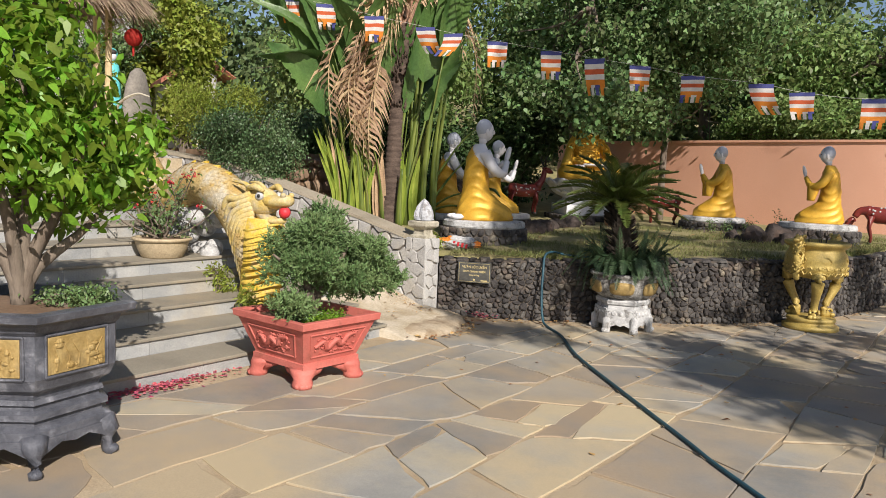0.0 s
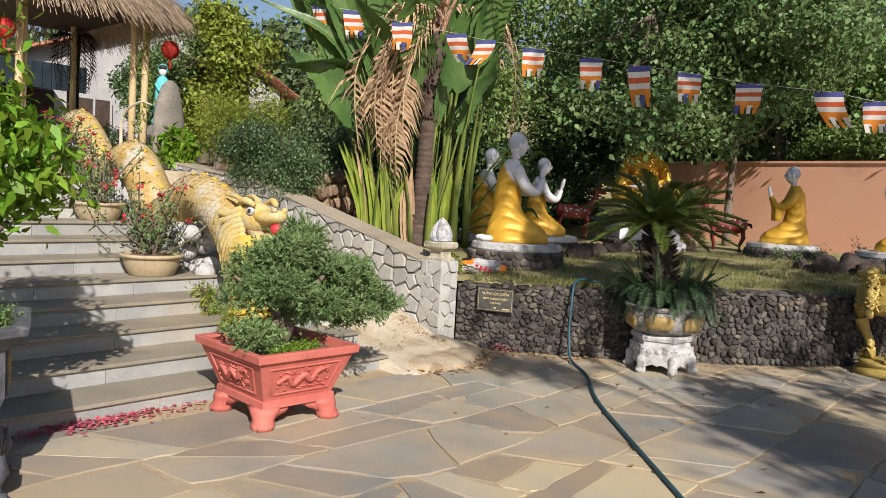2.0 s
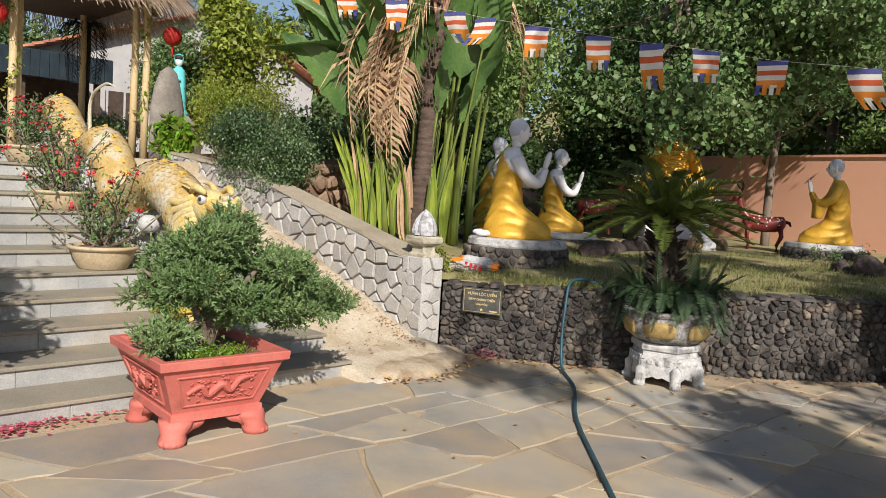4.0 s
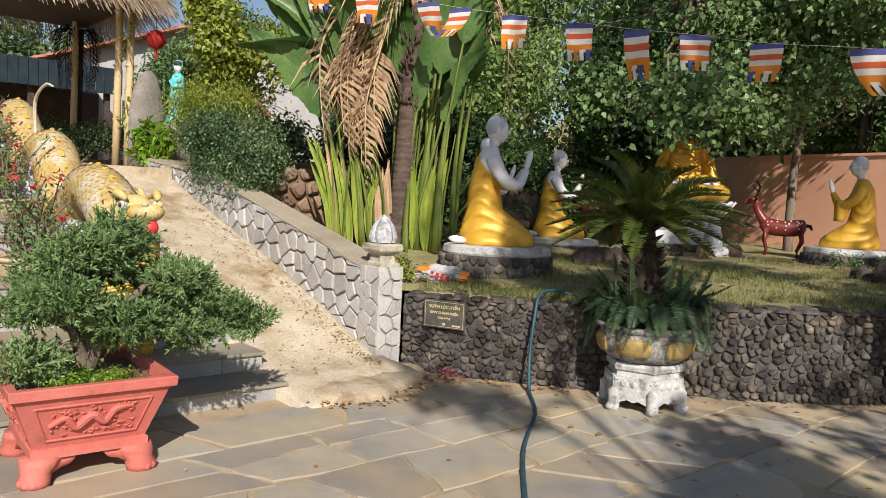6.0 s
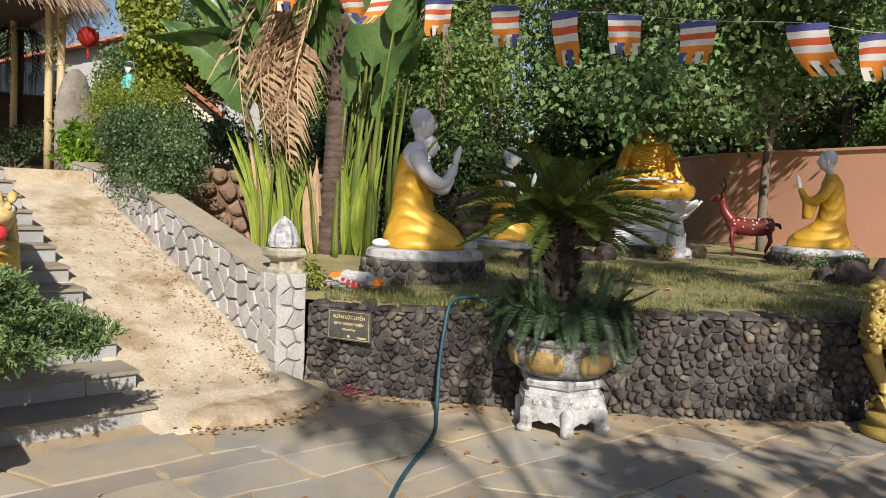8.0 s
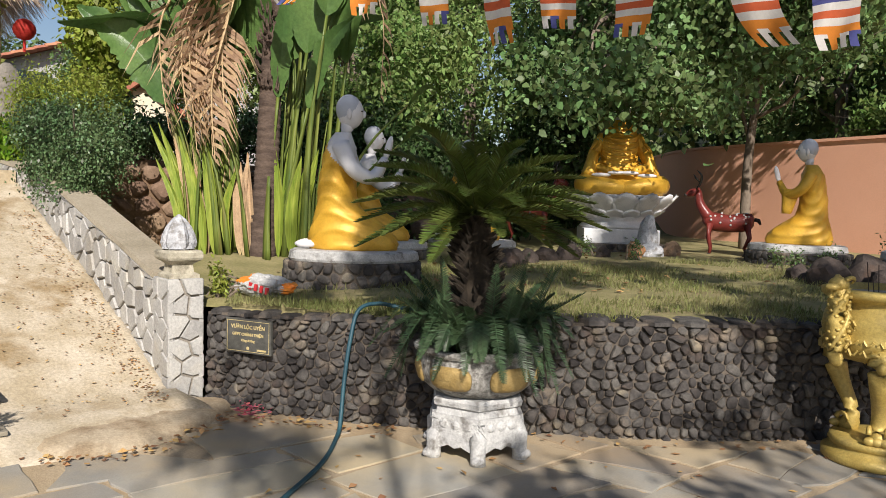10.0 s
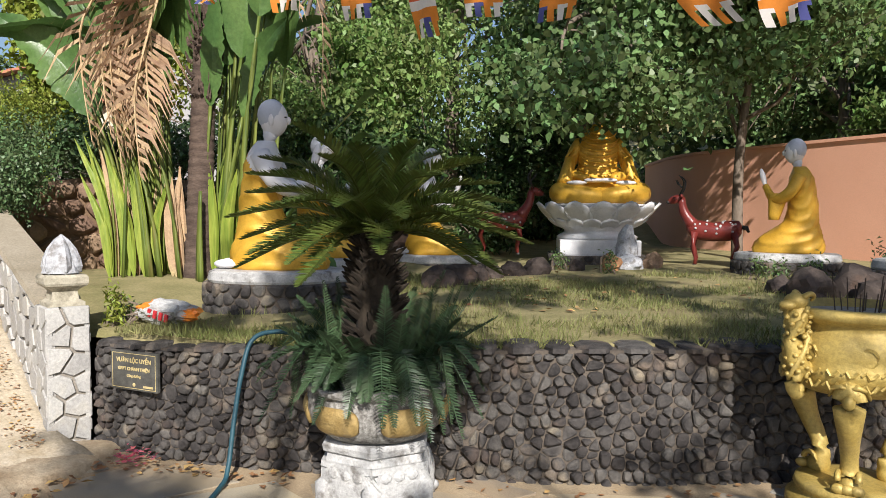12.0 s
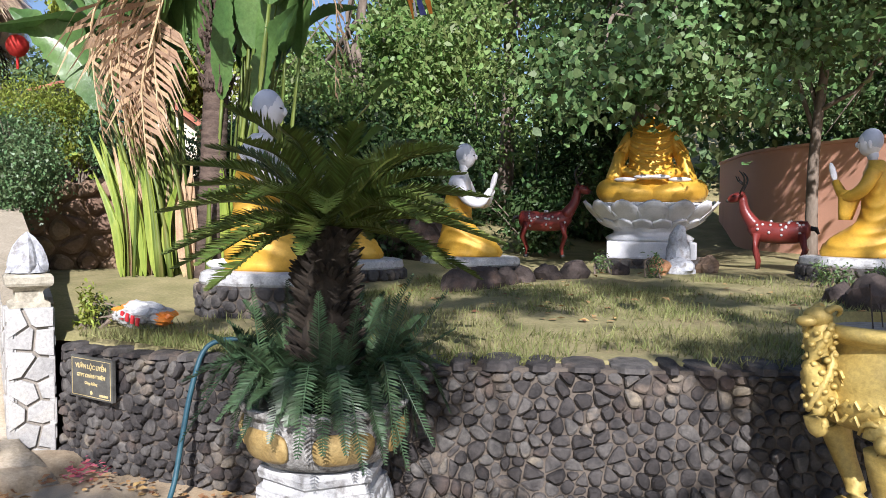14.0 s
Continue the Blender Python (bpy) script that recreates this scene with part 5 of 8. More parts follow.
for row, (r0, z0, r1, z1, cnt, w) in enumerate(((0.44, 0.5, 0.78, 0.765, 14, 0.34), (0.42, 0.46, 0.62, 0.56, 16, 0.22))):
    for i in range(cnt):
        a = 2 * math.pi * (i + 0.5 * row) / cnt
        bm = bmesh.new()
        rings = []
        for t in np.linspace(0, 1, 7):
            r = r0 + (r1 - r0) * t ** 0.8
            z = z0 + (z1 - z0) * t ** 1.3
            ww = w * 0.5 * (0.55 + 0.5 * math.sin(math.pi * min(1, t * 0.75 + 0.1))) * (1 if t < 0.95 else 0.55)
            rings.append([Vector((r + b * 0.03 * (1 - abs(k)) + 0.0, k * ww, z - b * 0.025 + 0.02 * (1 - abs(k)))) for b, k in ((1, -1), (1, -0.5), (1, 0), (1, 0.5), (1, 1), (0, 1), (0, 0), (0, -1))])
        loft(bm, rings)
        bmesh.ops.transform(bm, matrix=Matrix.Rotation(a, 4, "Z"), verts=bm.verts)
        part("petal", bm, M["throne"], throne, smooth=True)
buddha((*BUD, gz + 0.755), bt, "large gold-robed seated statue on a white lotus throne")


def deer(at, turn, label, head_low=False):
    bm = bmesh.new()
    rings = []
    for x, z, ry, rz in ((-0.36, 0.52, 0.05, 0.06), (-0.32, 0.52, 0.1, 0.12), (-0.2, 0.5, 0.12, 0.14), (0.0, 0.48, 0.115, 0.13), (0.18, 0.5, 0.115, 0.14), (0.3, 0.53, 0.09, 0.12), (0.36, 0.56, 0.05, 0.07)):
        rings.append([Vector((x, ry * math.cos(a), z + rz * math.sin(a))) for a in (2 * math.pi * j / 16 for j in range(16))])
    loft(bm, rings)
    for x in (-0.26, 0.24):
        for s in (-1, 1):
            k = 0.05 if x < 0 else -0.03
            tube(bm, [(x, s * 0.07, 0.48), (x - k, s * 0.075, 0.28), (x + k * 0.4, s * 0.075, 0.12), (x, s * 0.075, 0.02)], [0.06, 0.034, 0.024, 0.022], 8)
            tube(bm, [(x, s * 0.075, 0.035), (x + 0.01, s * 0.075, 0.0)], [0.026, 0.03], 8, mi=2)
    end = Vector((0.5, 0, 0.45)) if head_low else Vector((0.44, 0, 0.95))
    tube(bm, spline([(0.27, 0, 0.56), Vector((0.37, 0, 0.62)).lerp(end, 0.4), end], 8), [0.095, 0.085, 0.075, 0.068, 0.062, 0.058, 0.055, 0.05], 12)
    hd = end + Vector((0.07, 0, -0.02 if not head_low else -0.1))
    ball(bm, hd, (0.12, 0.055, 0.06), 14, 0, Matrix.Rotation(0.35 if not head_low else 1.0, 4, "Y"))
    ball(bm, hd + Vector((0.1, 0, -0.04)), (0.03, 0.03, 0.025), 8, 2)
    for s in (-1, 1):
        ball(bm, hd + Vector((-0.08, s * 0.075, 0.045)), (0.02, 0.06, 0.03), 8, 0)
        ball(bm, hd + Vector((0.03, s * 0.05, 0.02)), (0.012, 0.008, 0.012), 6, 2)
        if not head_low:
            p = hd + Vector((-0.05, s * 0.03, 0.05))
            q = [p, p + Vector((-0.05, s * 0.06, 0.1)), p + Vector((-0.06, s * 0.12, 0.2)), p + Vector((0.0, s * 0.13, 0.28))]
            tube(bm, spline(q, 8), [0.016, 0.016, 0.015, 0.014, 0.013, 0.011, 0.009, 0.005], 6, mi=2)
            tube(bm, [q[1], q[1] + Vector((0.07, s * 0.01, 0.06)), q[1] + Vector((0.1, 0, 0.12))], [0.012, 0.01, 0.004], 6, mi=2)
    tube(bm, [(-0.36, 0, 0.55), (-0.42, 0, 0.54), (-0.45, 0, 0.48)], [0.03, 0.03, 0.015], 8, mi=2)
    rr = random.Random(int(at[0] * 100))
    for i in range(34):
        x = rr.uniform(-0.3, 0.28)
        a = rr.uniform(0.2, 2.9) if i % 2 else rr.uniform(-0.4, 0.8) + (math.pi if i % 4 else 0)
        ry, rz = 0.116, 0.136
        ball(bm, (x, ry * math.cos(a), 0.495 + rz * math.sin(a)), (0.017, 0.012, 0.017), 8, 1)
    ob = part("deer_statue", bm, [M["deer"], M["whitepaint"], M["black"]], smooth=True)
    ob.matrix_basis = pose(*at, 0, 0, turn) @ Matrix.Scale(0.88, 4)
    return tagged(ob, label, "statue", "deer statues")


deer((-5.25, 14.0, garden_z(-5.25, 14.0) - 0.02), 208, "dark red spotted deer statue looking up towards the throne")
deer((-7.35, 12.45, garden_z(-7.35, 12.45) + 0.1), 50, "dark red spotted deer statue standing among shrubs")
deer((-1.45, 13.0, garden_z(-1.45, 13.0)), 190, "dark red deer statue lowering its head", True)

# ---------------- red planter with juniper ----------------
rp = thing("red_planter", (-4.24, 4.04, 0), "square faded red planter with dragon panels and paw feet", "planter", turn=-3.0)
bm = bmesh.new()
sq = lambda h, z: [Vector((h * a, h * 0.94 * b, z)) for a, b in ((-1, -1), (1, -1), (1, 1), (-1, 1))]
loft(bm, [sq(0.275, 0.125), sq(0.292, 0.13), sq(0.292, 0.175), sq(0.278, 0.18), sq(0.375, 0.44), sq(0.385, 0.445), sq(0.405, 0.455), sq(0.41, 0.5), sq(0.405, 0.505), sq(0.365, 0.505), sq(0.355, 0.44)], cap=False)
bm.faces.new([v for v in bm.verts if abs(v.co.z - 0.125) < 1e-5])
part("body", bm, M["redpot"], rp)
bm = bmesh.new()
loft(bm, [sq(0.356, 0.45), sq(0.1, 0.462)])
part("soil", bm, M["soil"], rp, "brown soil")
for k in range(4):
    rot = Matrix.Rotation(k * math.pi / 2, 4, "Z")
    sc = 0.94 if k % 2 == 0 else 1.0
    on = lambda u, v, d: rot @ Vector(((0.278 + (v - 0.18) * 0.373) * (1 if k % 2 == 0 else 0.94) + d, u, v))
    bm = bmesh.new()
    for (u0, v0, u1, v1) in ((-0.21, 0.222, 0.21, 0.225), (-0.27, 0.402, 0.27, 0.405)):
        tube(bm, [on(u0 * 1, v0, 0.003), on(u1, v1 - 0.003, 0.003)], 0.007, 6)
    for s in (-1, 1):
        tube(bm, [on(s * 0.21, 0.222, 0.003), on(s * 0.27, 0.404, 0.003)], 0.007, 6)
    part("panel_frame", bm, M["redpot"], rp)
    bm = bmesh.new()
    rr = random.Random(40 + k)
    tube(bm, spline([on(-0.2, 0.30, 0.004), on(-0.13, 0.34, 0.008), on(-0.08, 0.285, 0.008), on(-0.01, 0.34, 0.008), on(0.05, 0.30, 0.008), on(0.1, 0.36, 0.008), on(0.18, 0.37, 0.004)], 40), [0.012 + 0.010 * math.sin(math.pi * i / 39) for i in range(40)], 8)
    for i in range(40):
        u, v = rr.uniform(-0.19, 0.19), rr.uniform(0.245, 0.385)
        a = rr.uniform(0, 6.28)
        tube(bm, [on(u, v, 0.003), on(u + 0.018 * math.cos(a), v + 0.012 * math.sin(a), 0.008), on(u + 0.03 * math.cos(a + 0.9), v + 0.016 * math.sin(a + 0.9), 0.003)], [0.004, 0.0065, 0.002], 6)
    for i in range(34):
        t = i / 33
        p = on(-0.19 + 0.37 * t, 0.315 + 0.03 * math.sin(17 * t - 1.2) + 0.03 * t + (0.016 if i % 2 else -0.012), 0.009)
        ball(bm, p, 0.0075, 6)
    part("dragon_relief", bm, M["redpot"], rp)
for a in (-1, 1):
    for b in (-1, 1):
        bm = bmesh.new()
        c = Vector((a * 0.235, b * 0.225, 0))
        o = Vector((a, b, 0)).normalized()
        loft(bm, [ring(12, 0.1, 0.1, 0.135, c.x - o.x * 0.02, c.y - o.y * 0.02), ring(12, 0.092, 0.092, 0.1, c.x, c.y), ring(12, 0.07, 0.07, 0.065, c.x + o.x * 0.02, c.y + o.y * 0.02), ring(12, 0.078, 0.078, 0.03, c.x + o.x * 0.035, c.y + o.y * 0.035), ring(12, 0.072, 0.072, 0.0, c.x + o.x * 0.035, c.y + o.y * 0.035)])
        for t in (-0.6, 0, 0.6):
            d = Matrix.Rotation(t, 4, "Z") @ o
            ball(bm, c + o * 0.04 + d * 0.055 + Vector((0, 0, 0.022)), (0.024, 0.024, 0.022), 8)
        for s in (Vector((-a, 0, 0)), Vector((0, -b, 0))):
            loft(bm, [[c + s * t + Vector((0, 0, z)) + Vector((-s.y, s.x, 0)) * q * 0.035 for q, z in ((-1, 0.135), (1, 0.135), (1, 0.135 - h), (-1, 0.135 - h))] for t, h in ((0.03, 0.1), (0.09, 0.06), (0.13, 0.05), (0.15, 0.035), (0.165, 0.005))])
        part("paw_foot", bm, M["redpot"], rp, smooth=True)

jun = thing("juniper", (-4.24, 4.04, 0.455), "bushy blue-green juniper bonsai spreading over the red planter", "bonsai")
rg = np.random.default_rng(50)
bm = bmesh.new()
for e in ((0.0, 0.1, 0.6), (-0.05, 0.55, 0.36), (0.0, -0.35, 0.5), (0.1, 0.2, 0.3), (-0.2, 0.1, 0.55), (0.05, 0.4, 0.55), (0.1, -0.2, 0.15)):
    e = Vector(e)
    tube(bm, spline([(0.02, 0.02, -0.02), Vector((0.03, 0.03, 0.15)) + e * 0.2, e * 0.7 + Vector((0.04, 0.0, 0.06)), e], 10), [0.035 - 0.003 * k for k in range(10)], 7)
part("trunk", bm, M["bark"], jun, smooth=True)
JB = [(0.0, 0.15, 0.60, 0.36, 0.34, 0.14), (0.0, -0.1, 0.47, 0.32, 0.28, 0.13), (0.05, 0.42, 0.44, 0.34, 0.32, 0.13), (-0.05, 0.72, 0.32, 0.28, 0.3, 0.09), (-0.08, 0.98, 0.2, 0.2, 0.24, 0.06), (0.1, 0.2, 0.28, 0.34, 0.36, 0.11), (0.02, -0.3, 0.38, 0.24, 0.2, 0.11), (0.1, -0.3, 0.1, 0.24, 0.18, 0.1), (0.05, 0.58, 0.2, 0.26, 0.28, 0.08), (-0.1, 0.18, 0.72, 0.24, 0.24, 0.08), (0.1, -0.05, 0.62, 0.2, 0.2, 0.08)]
p, d = cloud(rg, tufts(rg, JB, 6, 0.45), 5000, 0.4)
V, F = [], []
for q, o in zip(p, d):
    o = o / np.linalg.norm(o)
    w0 = o * 0.75 + np.array([0, 0, 0.25]) + rg.normal(0, 0.35, 3)
    w0 /= np.linalg.norm(w0)
    L = rg.uniform(0.06, 0.12)
    nb = 14
    t = rg.uniform(0.05, 1, nb)[:, None]
    s = q + w0 * L * t
    w = w0 + rg.normal(0, 0.55, (nb, 3))
    w /= np.linalg.norm(w, axis=1, keepdims=True)
    l = 0.034 * (1.25 - 0.6 * t)
    sd = np.cross(w, rg.normal(0, 1, (nb, 3)))
    sd /= np.linalg.norm(sd, axis=1, keepdims=True)
    V.append(np.stack([s - sd * 0.004, s + sd * 0.004, s + w * l * 0.7 + sd * 0.0055, s + w * l], 1).reshape(-1, 3))
V = np.concatenate(V)
raw("foliage", V, np.arange(len(V)).reshape(-1, 4), M["juniper"], jun)

shrub("moss_patch", (-4.14, 3.95, 0.452), "low green ground cover in the red planter", [(0.1, 0.0, 0.02, 0.16, 0.16, 0.035), (0.05, 0.22, 0.02, 0.14, 0.14, 0.03)], 1600, 0.02, "leaf_bright", 83, 0.02, 10, stems=4, category="plant")

# ---------------- dark hexagonal planter with a bright green tree ----------------
bp = thing("dark_planter", (-4.16, 1.92, 0), "dark glazed hexagonal planter with gold relief panels on a footed stand", "planter", turn=10.0)
hx = lambda r, z: ring(6, r, r, z, 0, 0, math.pi / 6)
bm = bmesh.new()
loft(bm, [hx(0.36, 0.38), hx(0.38, 0.385), hx(0.39, 0.41), hx(0.44, 0.44), hx(0.47, 0.5), hx(0.47, 0.72), hx(0.49, 0.74), hx(0.5, 0.77), hx(0.575, 0.8), hx(0.585, 0.835), hx(0.57, 0.84), hx(0.5, 0.84), hx(0.48, 0.78)], cap=False)
part("bowl", bm, M["blackpot"], bp)
bm = bmesh.new()
loft(bm, [hx(0.485, 0.785), hx(0.1, 0.8)])
part("soil", bm, M["soil"], bp, "brown soil")
bm = bmesh.new()
loft(bm, [hx(0.43, 0.16), hx(0.45, 0.18), hx(0.45, 0.23), hx(0.40, 0.25), hx(0.40, 0.275), hx(0.43, 0.285), hx(0.43, 0.315), hx(0.385, 0.33), hx(0.385, 0.35), hx(0.41, 0.36), hx(0.40, 0.385), hx(0.3, 0.386)])
part("stand", bm, M["blackpot"], bp)
for k in range(6):
    a = k * math.pi / 3
    rot = Matrix.Rotation(a, 4, "Z")
    ap = 0.47 * math.cos(math.pi / 6)
    bm = bmesh.new()
    box(bm, ap - 0.01, -0.165, 0.515, ap + 0.006, 0.165, 0.705, 0.004, m=rot)
    part("gold_panel", bm, M["potgold"], bp, "gold relief panel")
    bm = bmesh.new()
    rr = random.Random(70 + k)
    for i in range(16):
        u, v = rr.uniform(-0.14, 0.14), rr.uniform(0.53, 0.69)
        ball(bm, rot @ Vector((ap + 0.006, u, v)), (0.012, rr.uniform(0.008, 0.03), rr.uniform(0.006, 0.02)), 8, 0, rot)
    for i in range(5):
        u = -0.12 + 0.06 * i
        tube(bm, [rot @ Vector((ap + 0.007, u, 0.53)), rot @ Vector((ap + 0.01, u + rr.uniform(-0.02, 0.02), 0.6)), rot @ Vector((ap + 0.007, u + rr.uniform(-0.03, 0.03), 0.66))], [0.006, 0.006, 0.003], 5)
    part("relief", bm, M["potgold"], bp)
    bm = bmesh.new()
    for u0, v0, u1, v1 in ((-0.18, 0.505, 0.18, 0.505), (-0.18, 0.715, 0.18, 0.715), (-0.18, 0.505, -0.18, 0.715), (0.18, 0.505, 0.18, 0.715)):
        tube(bm, [rot @ Vector((ap + 0.004, u0, v0)), rot @ Vector((ap + 0.004, u1, v1))], 0.008, 6)
    part("panel_frame", bm, M["blackpot"], bp)
    r2 = Matrix.Rotation(a + math.pi / 6, 4, "Z")
    bm = bmesh.new()
    tube(bm, [r2 @ Vector(q) for q in ((0.40, 0, 0.19), (0.44, 0, 0.13), (0.42, 0, 0.07), (0.43, 0, 0.03), (0.46, 0, 0.0))], [0.07, 0.052, 0.032, 0.034, 0.03], 9)
    ball(bm, r2 @ Vector((0.455, 0, 0.025)), (0.035, 0.035, 0.026), 10)
    part("foot", bm, M["blackpot"], bp, smooth=True)
    bm = bmesh.new()
    loft(bm, [[rot @ Vector((0.385 + x, u, z)) for x, z in ((-0.02, 0.19), (0.012, 0.19), (0.012, 0.19 - h), (-0.02, 0.19 - h))] for u, h in ((-0.2, 0.09), (-0.14, 0.06), (-0.08, 0.035), (0, 0.05), (0.08, 0.035), (0.14, 0.06), (0.2, 0.09))])
    part("apron", bm, M["blackpot"], bp)
pt = thing("potted_tree", (-4.2, 1.92, 0.795), "small tree with glossy bright green leaves in the dark planter", "tree")
rg = np.random.default_rng(81)
bm = bmesh.new()
for e in ((-0.1, 0.3, 0.7), (0.1, -0.3, 0.9), (-0.3, 0.0, 1.0), (0.2, 0.3, 1.1), (0, 0, 1.3), (0.05, 0.42, 0.5), (-0.2, -0.4, 0.6)):
    e = Vector(e)
    tube(bm, spline([(0, 0, -0.03), Vector((0.02, 0, 0.12)) + e * 0.12, e * 0.6 + Vector((0.05, 0.03, 0.08)), e], 9), [0.05 - 0.0048 * k for k in range(9)], 8)
part("trunk", bm, M["bark"], pt, smooth=True)
p, d = cloud(rg, [(0, 0.05, 1.25, 0.42, 0.4, 0.32), (0.05, 0.3, 0.9, 0.36, 0.34, 0.3), (-0.1, -0.25, 1.0, 0.4, 0.36, 0.36), (0.1, 0.52, 0.74, 0.26, 0.22, 0.2), (0.2, -0.1, 0.8, 0.34, 0.36, 0.26), (-0.1, 0.1, 1.6, 0.3, 0.3, 0.22), (0.1, 0.25, 0.58, 0.24, 0.24, 0.1)], 4400, 0.35, 0.06, 9)
v, f = leaf_field(rg, p, d, 0.085, 0.45, 1.3, 0.9, True)
raw("foliage", v, f, M["leaf_bright"], pt)
shrub("ground_cover", (-4.1, 2.02, 0.8), "small-leaved creeping plant in the dark planter", [(0, 0.1, 0.03, 0.3, 0.25, 0.05)], 1500, 0.025, "leaf_mid", 82, 0.02, 8, stems=6, category="plant")

# ---------------- cycad in a footed pot ----------------
CX, CY = -3.26, 7.72
cp = thing("cycad_pot", (CX, CY, 0), "round pot with gold cartouches on a whitewashed carved stand", "planter", turn=-10)
bm = bmesh.new()
lathe(bm, [(0.285, 0.09), (0.292, 0.11), (0.286, 0.19), (0.268, 0.262), (0.262, 0.285), (0.284, 0.298), (0.29, 0.328), (0.275, 0.35), (0.2, 0.352)], 6, math.pi / 6)
part("stand", bm, M["whitepaint"], cp)
bm = bmesh.new()
lathe(bm, [(0.22, 0.35), (0.27, 0.37), (0.325, 0.42), (0.348, 0.5), (0.338, 0.56), (0.33, 0.58), (0.365, 0.595), (0.37, 0.62), (0.33, 0.625), (0.31, 0.57), (0.05, 0.56)], 42, wave=0.018, k=6)
part("bowl", bm, M["potgrey"], cp, "weathered grey bowl", smooth=True)
for k in range(6):
    a = k * math.pi / 3
    rot = Matrix.Rotation(a, 4, "Z")
    bm = bmesh.new()
    pts = []
    rings = []
    for sc, d in ((1.0, 0.0), (0.96, 0.012), (0.7, 0.016), (0.3, 0.018)):
        rg_ = []
        for j in range(20):
            b = 2 * math.pi * j / 20
            u = 0.3 * 0.44 * sc * math.copysign(abs(math.cos(b)) ** 0.6, math.cos(b))
            v = 0.475 + 0.07 * sc * math.copysign(abs(math.sin(b)) ** 0.6, math.sin(b))
            R = float(np.interp(v, [0.37, 0.42, 0.5, 0.56], [0.27, 0.325, 0.348, 0.338])) + d + 0.002
            rg_.append(rot @ Vector((R * math.cos(u / 0.345), R * math.sin(u / 0.345), v)))
        rings.append(rg_)
    loft(bm, rings)
    part("gold_cartouche", bm, M["potgold"], cp, "gold painted cartouche", smooth=True)
    r2 = Matrix.Rotation(k * math.pi / 3 + math.pi / 6, 4, "Z")
    bm = bmesh.new()
    tube(bm, [r2 @ Vector(q) for q in ((0.26, 0, 0.22), (0.275, 0, 0.14), (0.278, 0, 0.08), (0.282, 0, 0.035), (0.282, 0, 0.0))], [0.04, 0.05, 0.044, 0.043, 0.046], 10)
    ball(bm, r2 @ Vector((0.31, 0, 0.028)), (0.03, 0.045, 0.028), 8)
    part("foot", bm, M["whitepaint"], cp, smooth=True)
    bm = bmesh.new()
    loft(bm, [[rot @ Vector((0.242 + x, u, z)) for x, z in ((-0.02, 0.25), (0.015, 0.25), (0.018, 0.25 - h), (-0.02, 0.25 - h))] for u, h in ((-0.14, 0.2), (-0.09, 0.185), (-0.04, 0.165), (0, 0.18), (0.04, 0.165), (0.09, 0.185), (0.14, 0.2))])
    for u in (-0.07, 0.0, 0.07):
        ball(bm, rot @ Vector((0.258, u, 0.2)), (0.012, 0.03, 0.025), 8, 0, rot)
    part("apron", bm, M["whitepaint"], cp)
cy = thing("cycad", (CX, CY, 0.56), "sago cycad with a dark shaggy trunk and arching glossy fronds", "cycad")
rg = np.random.default_rng(91)
bm = bmesh.new()
tube(bm, [(0, 0, -0.02), (-0.05, 0.03, 0.28), (-0.1, 0.06, 0.5), (-0.16, 0.1, 0.78)], [0.115, 0.105, 0.1, 0.085], 16)
for i in range(260):
    a, z = rg.uniform(0, 6.28), rg.uniform(0, 0.78)
    r = 0.11 - 0.025 * z
    p = Vector((r * math.cos(a) - 0.23 * z, r * math.sin(a) + 0.13 * z, z))
    o = Vector((math.cos(a), math.sin(a), 0.7))
    tube(bm, [p - o * 0.01, p + o * 0.04, p + o * 0.075], [0.02, 0.014, 0.003], 4)
part("trunk", bm, M["darkbark"], cy)
for i in range(46):
    a = i * 2.39996 + rg.normal(0, 0.12)
    el = 1.0 - 1.42 * ((i + 0.5) / 46) ** 0.9 + rg.normal(0, 0.07)
    L = rg.uniform(0.66, 0.78)
    o = Vector((math.cos(a), math.sin(a), 0))
    s = Vector((-0.165, 0.105, 0.8)) + o * 0.03
    m1 = s + o * L * 0.5 * math.cos(el) + Vector((0, 0, L * (0.48 * math.sin(el) + 0.09)))
    e = s + o * L * (0.93 * math.cos(el) + 0.08) + Vector((0, 0, L * (0.84 * math.sin(el) - 0.03)))
    frond(rg, cy, spline([s, m1, e], 12), 0.115, 0.012, 96, M["cycad"], 0.009, 0.05, ang=0.52)
for i in range(96):
    a = i * 2.4 + 0.3
    o = Vector((math.cos(a), math.sin(a), 0))
    s = o * rg.uniform(0.1, 0.24) + Vector((0, 0, 0.02))
    L = rg.uniform(0.3, 0.56)
    e = s + o * L * rg.uniform(0.4, 0.95) + Vector((0, 0, rg.uniform(-0.2, 0.2) if i % 3 else rg.uniform(0.25, 0.55)))
    frond(rg, cy, spline([s, s + o * L * 0.35 + Vector((0, 0, L * 0.5)), e], 10), 0.07, 0.008, 58, M["cycadpup"], 0.006, 0.06, "pup_frond", 0.65)

